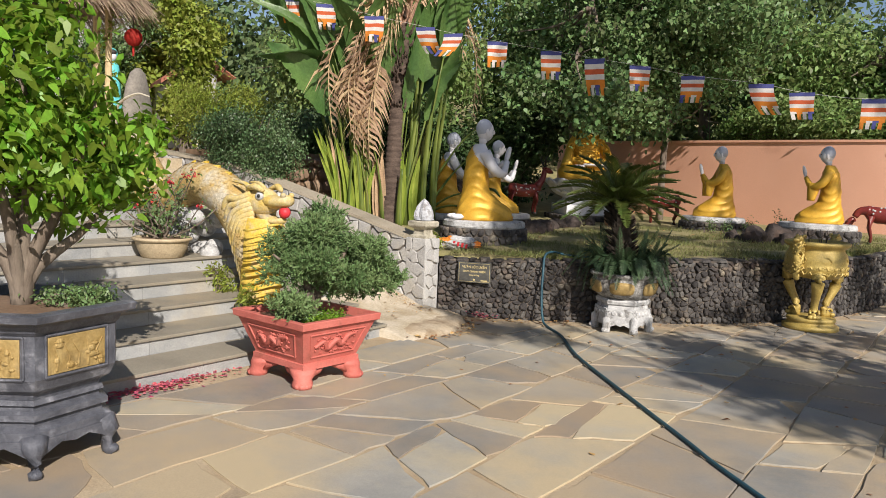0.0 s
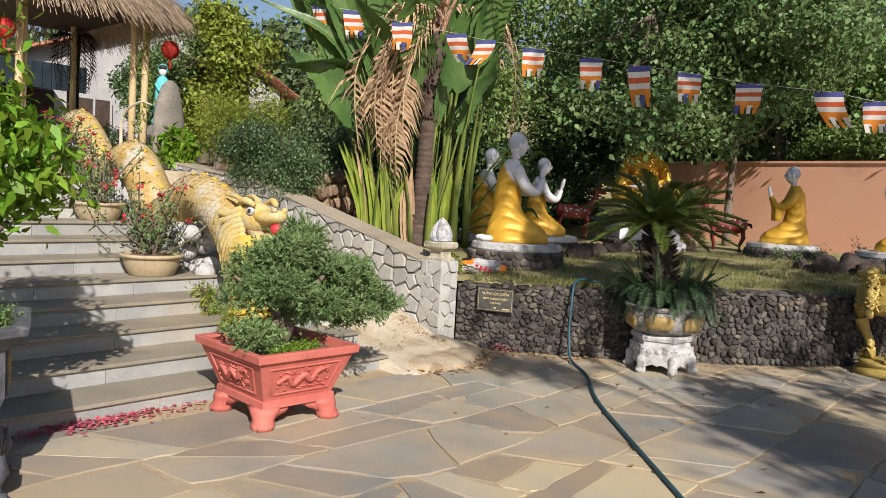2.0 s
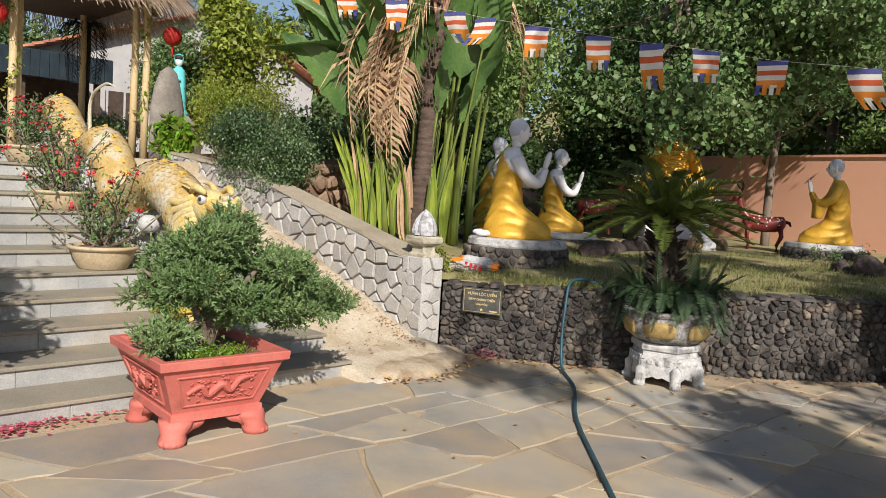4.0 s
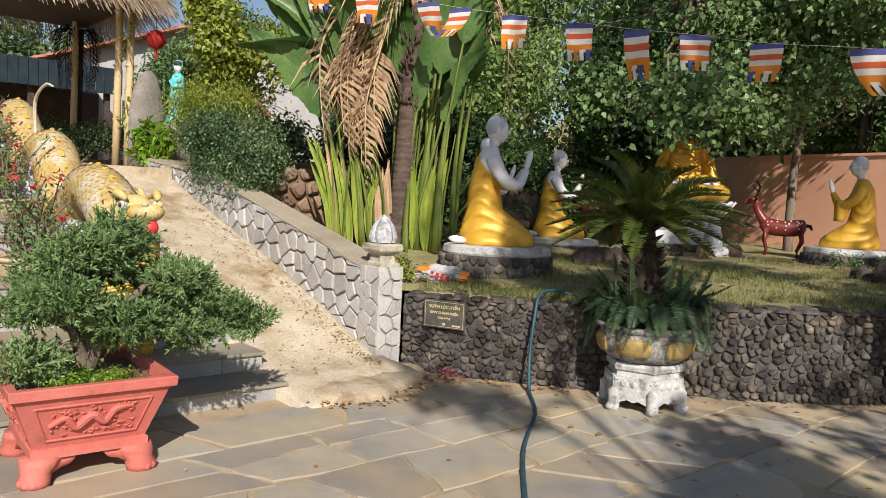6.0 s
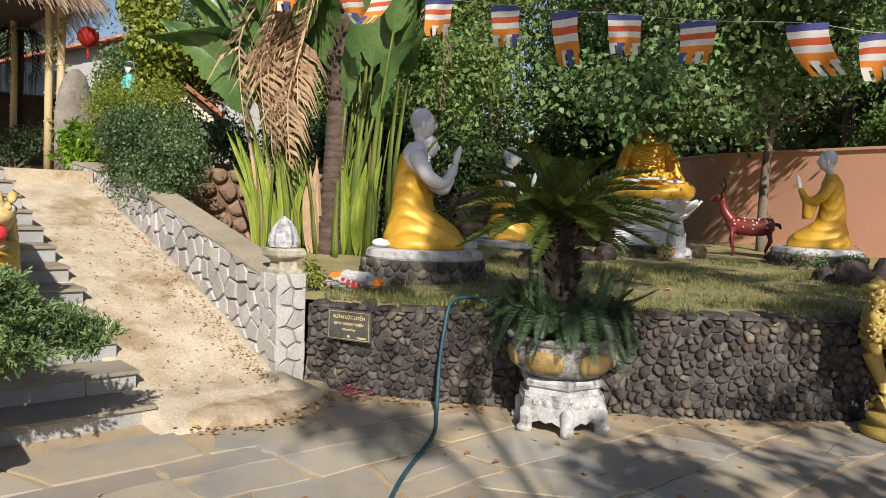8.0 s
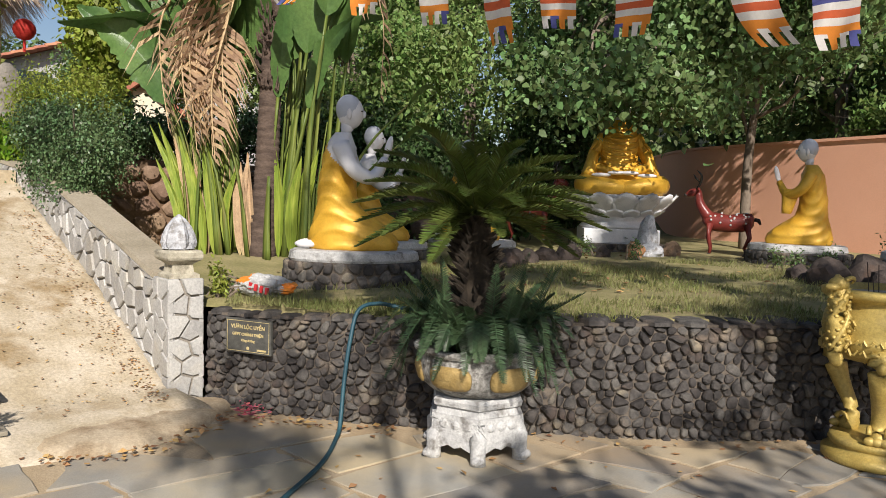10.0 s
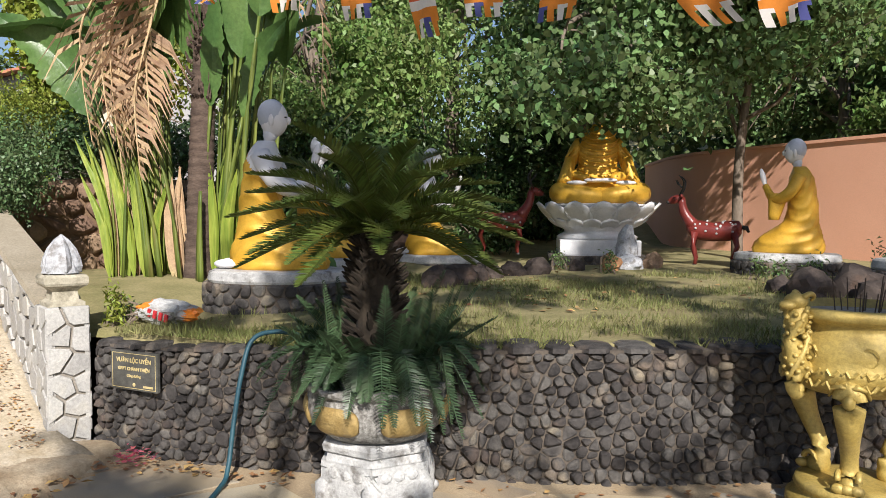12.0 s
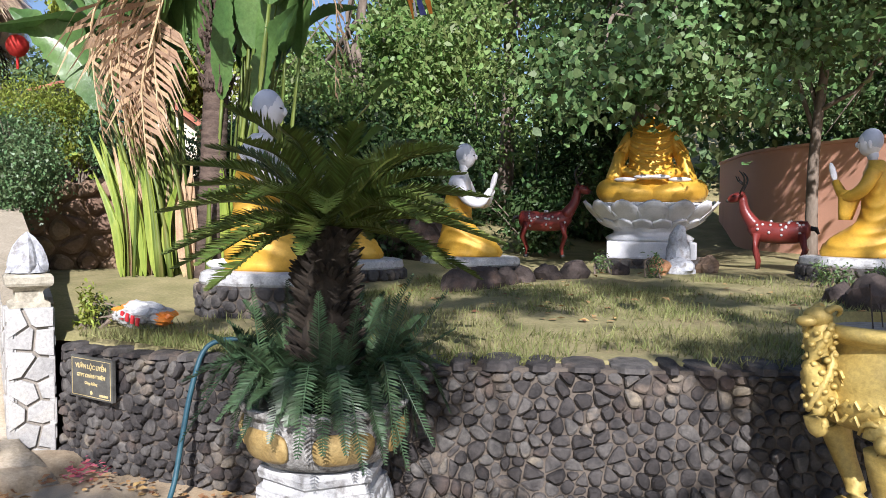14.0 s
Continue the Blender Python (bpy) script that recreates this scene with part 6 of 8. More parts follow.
# ---------------- gold censer ----------------
UX, UY = -1.73, 9.5
urn = thing("incense_urn", (UX, UY, 0), "gold painted three-legged incense urn with lion handles on a round plinth", "urn", turn=20)
bm = bmesh.new()
lathe(bm, [(0.28, 0.0), (0.3, 0.01), (0.3, 0.05), (0.27, 0.065), (0.25, 0.085), (0.25, 0.1), (0.265, 0.11), (0.255, 0.14), (0.2, 0.145)], 40)
part("plinth", bm, M["yellowgold"], urn, smooth=True)
for k in range(3):
    rot = Matrix.Rotation(k * 2 * math.pi / 3 + 0.5, 4, "Z")
    bm = bmesh.new()
    tube(bm, [rot @ q for q in spline([(0.27, 0, 0.68), (0.3, 0, 0.56), (0.25, 0, 0.42), (0.185, 0, 0.3), (0.17, 0, 0.22), (0.19, 0, 0.14)], 16)], [0.055, 0.07, 0.074, 0.07, 0.064, 0.057, 0.05, 0.045, 0.042, 0.04, 0.04, 0.042, 0.046, 0.052, 0.056, 0.05], 14)
    for s in (-1, 1):
        tube(bm, [rot @ Vector((0.2 + 0.035 * math.cos(t), s * 0.045, 0.2 + 0.035 * math.sin(t))) for t in np.linspace(0, 5, 12)], [0.016 - 0.0008 * k for k in range(12)], 6)
        ball(bm, rot @ Vector((0.335, s * 0.032, 0.635)), (0.018, 0.016, 0.016), 8)
        tube(bm, [rot @ Vector(q) for q in ((0.34, 0.005 * s, 0.655), (0.342, 0.035 * s, 0.668), (0.32, 0.07 * s, 0.655), (0.3, 0.085 * s, 0.61))], [0.008, 0.013, 0.012, 0.006], 6)
    for s in (-0.04, 0, 0.04):
        ball(bm, rot @ Vector((0.245, s, 0.165)), (0.035, 0.022, 0.025), 8)
    ball(bm, rot @ Vector((0.34, 0, 0.6)), (0.03, 0.045, 0.04), 10)
    part("leg", bm, M["yellowgold"], urn, smooth=True)
bm = bmesh.new()
lathe(bm, [(0.1, 0.58), (0.24, 0.6), (0.31, 0.64), (0.33, 0.7), (0.335, 0.72), (0.325, 0.735), (0.335, 0.78), (0.32, 0.86), (0.29, 0.9), (0.285, 0.93), (0.32, 0.95), (0.345, 0.97), (0.345, 1.0), (0.31, 1.01), (0.29, 0.96), (0.05, 0.955)], 44)
part("bowl", bm, M["yellowgold"], urn, smooth=True)
bm = bmesh.new()
rr = random.Random(5)
for i in range(26):
    a = i * 0.2417
    for z, w in ((0.72, 0.016), (0.6 + 0.06, 0.02)):
        tube(bm, [((0.335) * math.cos(a + t), 0.335 * math.sin(a + t), z + w * math.sin(t * 40)) for t in (0, 0.05, 0.1, 0.15, 0.2)], 0.008, 5)
for i in range(8):
    a = i * math.pi / 4 + 0.2
    tube(bm, [((0.332 - 0.02 * abs(t)) * math.cos(a + 0.12 * math.cos(t * 3)), (0.332 - 0.02 * abs(t)) * math.sin(a + 0.12 * math.cos(t * 3)), 0.8 + 0.04 * math.sin(t * 3)) for t in np.linspace(-1, 1, 10)], 0.009, 5)
part("relief_ornament", bm, M["yellowgold"], urn)
for s in (0, 1):
    rot = Matrix.Rotation(math.pi * s + 0.9, 4, "Z")
    bm = bmesh.new()
    tube(bm, [rot @ q for q in spline([(0.3, 0, 0.72), (0.37, 0, 0.74), (0.4, 0, 0.84), (0.38, 0, 0.95), (0.36, 0, 1.04)], 12)], [0.05, 0.048, 0.05, 0.05, 0.048, 0.044, 0.042, 0.044, 0.048, 0.05, 0.045, 0.03], 10)
    for ph in (0, 2.1, 4.2):
        tube(bm, [rot @ Vector((0.378 + 0.045 * math.cos(ph + 4 * t), 0.046 * math.sin(ph + 4 * t), 0.68 + 0.34 * t)) for t in np.linspace(0, 1, 18)], [0.01 + 0.008 * math.sin(math.pi * j / 17) + 0.006 * math.sin(3.0 * j) for j in range(18)], 7)
    ball(bm, rot @ Vector((0.39, 0, 1.04)), (0.055, 0.042, 0.042), 12)
    ball(bm, rot @ Vector((0.44, 0, 1.025)), (0.04, 0.026, 0.022), 10)
    for q in (-1, 1):
        tube(bm, spline([rot @ Vector((0.38, q * 0.03, 1.06)), rot @ Vector((0.35, q * 0.045, 1.08)), rot @ Vector((0.325, q * 0.045, 1.065)), rot @ Vector((0.33, q * 0.03, 1.045))], 9), [0.016 - 0.0012 * j for j in range(9)], 6)
    for i in range(54):
        a, t = i * 2.4, i / 53
        ball(bm, rot @ Vector((0.375 + 0.052 * math.cos(a), 0.052 * math.sin(a), 0.7 + 0.3 * t)), (0.015, 0.015, 0.012), 6)
    tube(bm, [rot @ q for q in spline([(0.36, 0, 0.72), (0.4, 0, 0.66), (0.38, 0, 0.6), (0.345, 0, 0.61), (0.35, 0, 0.645)], 12)], [0.04, 0.038, 0.036, 0.033, 0.03, 0.028, 0.026, 0.024, 0.022, 0.02, 0.017, 0.012], 8)
    part("lion_handle", bm, M["yellowgold"], urn, smooth=True)
bm = bmesh.new()
lathe(bm, [(0.29, 0.957), (0.27, 0.97), (0.02, 0.975)], 30)
part("ash", bm, mat("grey_ash", (0.3, 0.26, 0.21), (0.42, 0.37, 0.3), 20, 1, 0.5, 90), urn, "grey ash")
for i in range(12):
    bm = bmesh.new()
    x, y = rr.uniform(-0.1, 0.1), rr.uniform(-0.1, 0.1)
    tube(bm, [(x, y, 0.96), (x * 1.2, y * 1.2, rr.uniform(1.05, 1.16))], 0.003, 5)
    part("incense_stick", bm, M["darkwood"], urn)

# ---------------- dragon balustrade ----------------
DY = 4.82
dr = thing("dragon_balustrade", (0, 0, 0), "yellow stucco dragon with scaly humped body climbing the steps", "sculpture")
body = spline([(-5.62, DY - 0.08, 0.5), (-5.72, DY - 0.05, 0.72), (-5.92, DY, 1.0), (-6.25, DY, 1.28), (-6.7, DY, 1.38), (-7.1, DY, 1.2), (-7.4, DY, 1.15), (-7.65, DY, 1.42), (-8.0, DY, 1.7), (-8.45, DY, 1.56), (-8.75, DY, 1.55), (-9.0, DY, 1.85), (-9.4, DY, 2.1), (-9.8, DY, 1.9), (-10.1, DY, 1.75)], 130)
rad = [0.15 + 0.06 * min(1, i / 18) - 0.05 * max(0, (i - 70) / 60) for i in range(130)]
bm = bmesh.new()
tube(bm, body, rad, 24, squash=1.0)
part("body", bm, M["dragon"], dr, smooth=True)
# overlapping scales along the back and flanks
V, F = [], []
for i in range(4, 128):
    p = body[i]
    d = (body[min(i + 1, 129)] - body[i - 1]).normalized()
    s = d.cross(Vector((0, 0, 1))).normalized()
    u = s.cross(d)
    for j in range(15):
        a = -0.5 + (j + 0.5 * (i % 2)) * (math.pi + 1.0) / 15
        nrm = s * math.cos(a) + u * math.sin(a)
        tng = -s * math.sin(a) + u * math.cos(a)
        c = p + nrm * (rad[i] - 0.003)
        w, l = 0.026, 0.05
        b = len(V)
        V += [c + tng * w, c - tng * w, c - tng * w * 0.8 - d * l * 0.6 + nrm * 0.004, c - d * l + nrm * 0.007, c + tng * w * 0.8 - d * l * 0.6 + nrm * 0.004]
        F.append((b, b + 1, b + 2, b + 3, b + 4))
tagged(add_mesh("scaly_skin", V, F, M["dragon"], dr), kind="stuff")
for i in range(8, 126, 3):
    bm = bmesh.new()
    d = (body[i + 1] - body[i - 1]).normalized()
    s = d.cross(Vector((0, 0, 1))).normalized()
    u = s.cross(d)
    p = body[i] + u * (rad[i] - 0.01)
    loft(bm, [[p + d * 0.05 + s * 0.02, p + d * 0.05 - s * 0.02, p - d * 0.05 - s * 0.02, p - d * 0.05 + s * 0.02], [p + u * 0.03 + s * 0.008 - d * 0.03, p + u * 0.03 - s * 0.008 - d * 0.03, p + u * 0.03 - s * 0.008 - d * 0.06, p + u * 0.03 + s * 0.008 - d * 0.06]])
    part("back_fin", bm, M["dragonface"], dr)
bm = bmesh.new()
for (x, z0, z1, r) in ((-5.6, 0.24, 0.62, 0.19),):
    loft(bm, [ring(18, r * 1.15, r * 1.1, z0, x, DY - 0.1), ring(18, r, r, z0 + 0.1, x, DY - 0.1), ring(18, r * 0.95, r, z0 + 0.35, x - 0.02, DY - 0.07), ring(18, r * 1.05, r, z0 + 0.6, x - 0.06, DY - 0.03), ring(18, r * 0.9, r * 0.9, z0 + 0.85, x - 0.08, DY)])
part("chest", bm, M["dragonface"], dr, smooth=True)
bm = bmesh.new()
for i in range(11):
    z = 0.32 + 0.07 * i
    tube(bm, [(-5.6 + 0.205 * math.cos(a), DY - 0.09 + 0.2 * math.sin(a), z + 0.03 * math.cos(a * 2)) for a in np.linspace(-1.6, 1.6, 14)], 0.012, 6)
    part("belly_band", bm, M["dragonface"], dr, smooth=True)
    bm = bmesh.new()
# head
HX, HZ = -5.66, 1.22
bm = bmesh.new()
ball(bm, (HX - 0.05, DY, HZ + 0.02), (0.2, 0.15, 0.14), 20)
rings = []
for x, z, ry, rz in ((HX + 0.02, HZ + 0.04, 0.12, 0.09), (HX + 0.14, HZ + 0.03, 0.1, 0.06), (HX + 0.24, HZ + 0.03, 0.1, 0.055), (HX + 0.31, HZ + 0.05, 0.085, 0.055), (HX + 0.34, HZ + 0.05, 0.04, 0.03)):
    rings.append([Vector((x, DY + ry * math.cos(a), z + rz * math.sin(a))) for a in (2 * math.pi * j / 14 for j in range(14))])
loft(bm, rings)
rings = []
for x, z, ry, rz in ((HX - 0.02, HZ - 0.1, 0.1, 0.06), (HX + 0.1, HZ - 0.14, 0.085, 0.04), (HX + 0.2, HZ - 0.15, 0.075, 0.035), (HX + 0.26, HZ - 0.13, 0.04, 0.03)):
    rings.append([Vector((x, DY + ry * math.cos(a), z + rz * math.sin(a))) for a in (2 * math.pi * j / 14 for j in range(14))])
loft(bm, rings)
for s in (-1, 1):
    ball(bm, (HX + 0.3, DY + s * 0.05, HZ + 0.1), (0.03, 0.025, 0.025), 8)
    tube(bm, spline([(HX + 0.1, DY + s * 0.11, HZ + 0.13), (HX, DY + s * 0.14, HZ + 0.17), (HX - 0.12, DY + s * 0.13, HZ + 0.13)], 8), [0.015, 0.026, 0.03, 0.032, 0.03, 0.026, 0.02, 0.01], 8)
    tube(bm, spline([(HX - 0.08, DY + s * 0.07, HZ + 0.12), (HX - 0.2, DY + s * 0.09, HZ + 0.19), (HX - 0.36, DY + s * 0.1, HZ + 0.2)], 8), [0.03, 0.028, 0.026, 0.023, 0.02, 0.016, 0.012, 0.005], 8)
part("head", bm, M["dragonhead"], dr, smooth=True)
bm = bmesh.new()
ball(bm, (HX + 0.27, DY, HZ - 0.06), 0.055, 16)
part("pearl", bm, M["red"], dr, "glossy red pearl held in the jaws", smooth=True)
for s in (-1, 1):
    bm = bmesh.new()
    ball(bm, (HX + 0.05, DY + s * 0.115, HZ + 0.08), (0.045, 0.035, 0.04), 14)
    eye = part("eye", bm, M["whitepaint"], dr, "white eye with a dark pupil", smooth=True)
    bm = bmesh.new()
    ball(bm, (HX + 0.065, DY + s * 0.137, HZ + 0.083), (0.02, 0.016, 0.02), 10)
    part("pupil", bm, M["black"], eye, smooth=True)
bm = bmesh.new()
for s in (-1, 1):
    for k in range(8):
        z = HZ + 0.1 - 0.045 * k
        q = [Vector((HX - 0.06 + 0.01 * k, DY + s * 0.12, z)), Vector((HX - 0.2 + 0.014 * k, DY + s * 0.17, z - 0.06)), Vector((HX - 0.32 + 0.03 * k, DY + s * 0.185, z - 0.06 - 0.035 * k)), Vector((HX - 0.38 + 0.04 * k, DY + s * 0.18, z - 0.2 - 0.04 * k)), Vector((HX - 0.3 + 0.035 * k, DY + s * 0.17, z - 0.36 - 0.03 * k))]
        tube(bm, spline(q, 14), [0.03, 0.033, 0.035, 0.036, 0.036, 0.036, 0.035, 0.034, 0.032, 0.03, 0.027, 0.022, 0.016, 0.008], 8)
        part("mane_lock", bm, M["dragonhead"], dr, smooth=True)
        bm = bmesh.new()
for k in range(5):
    tube(bm, spline([(HX - 0.02, DY - 0.08 + 0.04 * k, HZ - 0.15), (HX + 0.0, DY - 0.1 + 0.05 * k, HZ - 0.3), (HX - 0.02, DY - 0.1 + 0.05 * k, HZ - 0.45)], 8), [0.02, 0.026, 0.03, 0.03, 0.026, 0.02, 0.014, 0.005], 7)
part("mane", bm, M["dragonhead"], dr, smooth=True)
# cloud supports under the humps
for cx0, z0 in ((-6.75, 0.75), (-8.1, 1.2), (-9.45, 1.62)):
    bm = bmesh.new()
    rr = random.Random(int(-cx0 * 10))
    for i in range(16):
        ball(bm, (cx0 + rr.uniform(-0.3, 0.3), DY + rr.uniform(-0.12, 0.12), z0 + rr.uniform(-0.1, 0.35)), (rr.uniform(0.08, 0.14), 0.1, rr.uniform(0.08, 0.13)), 10)
    for i in range(10):
        a = rr.uniform(0, 6.28)
        c = Vector((cx0 + rr.uniform(-0.25, 0.25), DY - 0.2, z0 + rr.uniform(-0.05, 0.35)))
        tube(bm, [c + Vector((0.05 * math.cos(t), 0, 0.05 * math.sin(t))) * (1 - t / 9) for t in np.linspace(0, 7, 14)], 0.012, 5)
    part("cloud_base", bm, M["whitepaint"], dr, "white stucco cloud scrolls", smooth=True)
# whisker
bm = bmesh.new()
tube(bm, spline([(-8.1, DY - 0.1, 1.75), (-7.95, DY - 0.15, 2.15), (-7.6, DY - 0.15, 2.28), (-7.35, DY - 0.15, 2.25)], 16), [0.02 - 0.0008 * i for i in range(16)], 6)
part("whisker", bm, M["cream"], dr)
for x, y, k in ((-5.95, 4.5, 3), (-5.3, 4.45, 2)):
    z = STEP_Z + STEP_H * (k if k == 2 else 3)
    shrub("step_weed", (x if k == 3 else -5.42, y, STEP_Z + STEP_H * (2 if k == 3 else 1) - 0.02 + (0.0)), "yellow-green weed growing by the dragon's foot", [(0, 0, 0.16, 0.09, 0.09, 0.16), (0.05, 0.02, 0.08, 0.14, 0.12, 0.08)], 420, 0.07, "leaf_yellow", 95 + k, 0.03, 6, category="weed", aspect=0.22, droop=0.8, stems=8, group="weeds")


# ---------------- bowls with crown of thorns ----------------
def thorn_pot(at, r, label, seed, tall):
    t = thing("clay_bowl", at, label, "planter", "clay bowls")
    bm = bmesh.new()
    h = r * 0.72
    lathe(bm, [(r * 0.68, 0), (r * 0.72, 0.01), (r * 0.86, h * 0.45), (r * 0.92, h * 0.75), (r * 0.93, h * 0.82), (r * 1.02, h * 0.86), (r * 1.04, h * 0.95), (r, h), (r * 0.9, h), (r * 0.86, h * 0.85), (0.02, h * 0.88)], 36)
    part("bowl", bm, M["clay"], t, smooth=True)
    bm = bmesh.new()
    lathe(bm, [(r * 0.87, h * 0.87), (r * 0.7, h * 0.93), (r * 0.02, h * 0.97)], 24)
    part("soil", bm, M["soil"], t, "reddish soil")
    pl = thing("crown_of_thorns", (at[0], at[1], at[2] + h * 0.88), "sprawling thorny plant with red flowers in a clay bowl", "plant", "thorn plants")
    rg = np.random.default_rng(seed)
    bm = bmesh.new()
    P, D, FL = [], [], []
    for i in range(26):
        a, el = rg.uniform(0, 6.28), rg.uniform(0.35, 1.4)
        L = tall * rg.uniform(0.5, 1.05)
        e = Vector((math.cos(a) * math.cos(el), math.sin(a) * math.cos(el), math.sin(el))) * L
        path = spline([(rg.normal(0, 0.04), rg.normal(0, 0.04), 0), e * 0.5 + Vector(rg.normal(0, 0.05, 3)), e], 8)
        tube(bm, path, [0.011 - 0.0009 * k for k in range(8)], 5)
        for k in range(2, 8):
            for q in range(6):
                P.append(np.array(path[k]) + rg.normal(0, 0.03, 3))
                D.append(np.array([math.cos(a), math.sin(a), 0.8]))
        if i % 2:
            FL.append([np.array(path[-1]) + rg.normal(0, 0.018, 3) for q in range(12)])
    tagged(part("stem_tangle", bm, M["bark"], pl), kind="stuff")
    v, f = leaf_field(rg, np.array(P), np.array(D), 0.05, 0.4)
    raw("foliage", v, f, M["leaf_mid"], pl)
    for one in FL:
        v, f = leaf_field(rg, np.array(one), np.tile([0.3, -0.3, 0.8], (len(one), 1)), 0.032, 0.9)
        raw("flower", v, f, M["flower"], pl, "small red flower head")


thorn_pot((-6.56, 4.32, STEP_Z + STEP_H * 4), 0.27, "shallow ochre clay bowl on a step", 101, 0.75)
thorn_pot((-7.77, 4.36, STEP_Z + STEP_H * 7), 0.25, "brownish clay bowl on a higher step", 102, 0.75)
thorn_pot((-8.98, 4.4, STEP_Z + STEP_H * 10), 0.25, "brownish clay bowl near the head of the steps", 103, 0.7)

# ---------------- plaque, hose, sack, flags ----------------
pu, _ = along(0.42)
d0 = (along(0.6)[0] - along(0.24)[0]).normalized()
pl = thing("plaque", (pu.x + d0.y * 0.035, pu.y - d0.x * 0.035, 0.505), "black granite plaque with gilt lettering and a thin gilt border", "plaque", turn=math.degrees(math.atan2(d0.y, d0.x)))
bm = bmesh.new()
box(bm, -0.185, -0.012, -0.115, 0.185, 0.012, 0.115, 0.004)
part("slab", bm, M["plaque"], pl)
bm = bmesh.new()
for x0, z0, x1, z1 in ((-0.172, -0.103, 0.172, -0.1), (-0.172, 0.1, 0.172, 0.103), (-0.172, -0.1, -0.169, 0.1), (0.169, -0.1, 0.172, 0.1)):
    box(bm, x0, -0.014, z0, x1, -0.0125, z1)
part("border", bm, M["letter"], pl)


def lettering(text, size, x, y, z, parent, material, bold=0.0):
    cu = bpy.data.curves.new("lettering", "FONT")
    cu.body, cu.size, cu.align_x, cu.extrude, cu.offset = text, size, "CENTER", 0.001, bold
    tmp = new("lettering", cu)
    bpy.context.view_layer.update()
    me = bpy.data.meshes.new_from_object(tmp.evaluated_get(bpy.context.evaluated_depsgraph_get()))
    bpy.data.objects.remove(tmp)
    me.materials.clear()
    me.materials.append(material)
    ob = new("lettering", me)
    ob.parent = parent
    ob.matrix_basis = pose(x, y, z, 90, 0, 0)
    return ob


lettering("V\u01af\u1edcN L\u1ed8C UY\u1ec2N", 0.034, 0, -0.0135, 0.05, pl, M["letter"], 0.001)
lettering("G\u0110PT CH\u00c1NH THI\u1ec6N", 0.026, 0, -0.0135, 0.003, pl, M["letter"], 0.001)
lettering("C\u00fang d\u01b0\u1eddng", 0.022, 0, -0.0135, -0.036, pl, M["letter"], 0.0006)
bm = bmesh.new()
box(bm, 0.075, -0.014, -0.092, 0.15, -0.0125, -0.08)
ball(bm, (0.0, -0.012, -0.08), (0.012, 0.002, 0.012), 8)
part("small_writing", bm, M["letter"], pl)

hp = spline([(-3.62, 8.2, 0.705), (-3.84, 7.92, 0.71), (-3.98, 7.72, 0.735), (-4.06, 7.58, 0.765), (-4.08, 7.44, 0.73), (-4.05, 7.36, 0.55), (-4.02, 7.3, 0.3), (-3.96, 7.24, 0.08), (-3.86, 7.15, 0.018), (-3.5, 6.81, 0.016), (-3.0, 6.16, 0.016), (-2.36, 5.5, 0.016), (-1.52, 4.66, 0.016), (-1.06, 4.2, 0.016), (0.1, 3.2, 0.016), (1.3, 2.6, 0.016)], 110)
bm = bmesh.new()
tube(bm, hp, 0.0135, 8)
tagged(part("garden_hose", bm, M["blue"], smooth=True), "blue-green rubber garden hose lying across the paving", "hose")

sack = thing("plastic_sack", (-5.2, 7.36, garden_z(-5.2, 7.36) + 0.01), "crumpled white and orange plastic sack on the lawn", "sack", turn=25)
bm = bmesh.new()
g = bmesh.ops.create_icosphere(bm, subdivisions=4, radius=1)
for v in bm.verts:
    c = v.co.copy()
    k = 1 + 0.28 * noise.noise(c * 2.4) + 0.12 * noise.noise(c * 6)
    v.co = Vector((c.x * 0.25 * k, c.y * 0.12 * k, max(-0.01, 0.07 + c.z * 0.085 * k)))
for f in bm.faces:
    c = f.calc_center_median()
    f.material_index = 1 if (c.x > 0.2 or (c.x < -0.08 and c.z > 0.1)) else 0
part("sack_body", bm, [M["whitepaint"], mat("orange_plastic", (0.75, 0.2, 0.02), (0.8, 0.28, 0.04), 10, 0.4, 0.1, 60)], sack)
bm = bmesh.new()
for i in range(4):
    box(bm, -0.06 + 0.05 * i, -0.128, 0.05, -0.035 + 0.05 * i, -0.118, 0.1, m=Matrix.Rotation(0.2, 4, "Y"))
part("printed_bars", bm, M["red"], sack, "red print")

FD = Vector((0.9487, 0.3162, 0))
FLAGS = [Vector(p) for p in ((-8.0, 7.16, 3.82), (-7.53, 7.37, 3.74), (-6.83, 7.55, 3.56), (-6.3, 7.95, 3.45), (-5.96, 8.1, 3.37), (-5.45, 8.37, 3.28), (-4.77, 8.55, 3.15), (-4.27, 8.75, 3.06), (-3.69, 8.78, 2.95), (-3.05, 8.78, 2.81), (-2.33, 8.9, 2.71), (-1.95, 9.1, 2.63), (-1.27, 9.35, 2.57))]
bm = bmesh.new()
pts = [FLAGS[0] - FD * 3 + Vector((0, 0, 0.9)), FLAGS[0] - FD * 1.2 + Vector((0, 0, 0.32))] + [p + Vector((0, 0, 0.004)) for p in FLAGS] + [FLAGS[-1] + FD * 1.3 + Vector((0, 0, 0.1)), FLAGS[-1] + FD * 3.4 + Vector((0, 0, 0.7))]
tube(bm, spline(pts, 120), 0.0018, 4)
tagged(part("flag_string", bm, M["fwhite"]), "thin string carrying the row of flags", "string")
rr = random.Random(33)
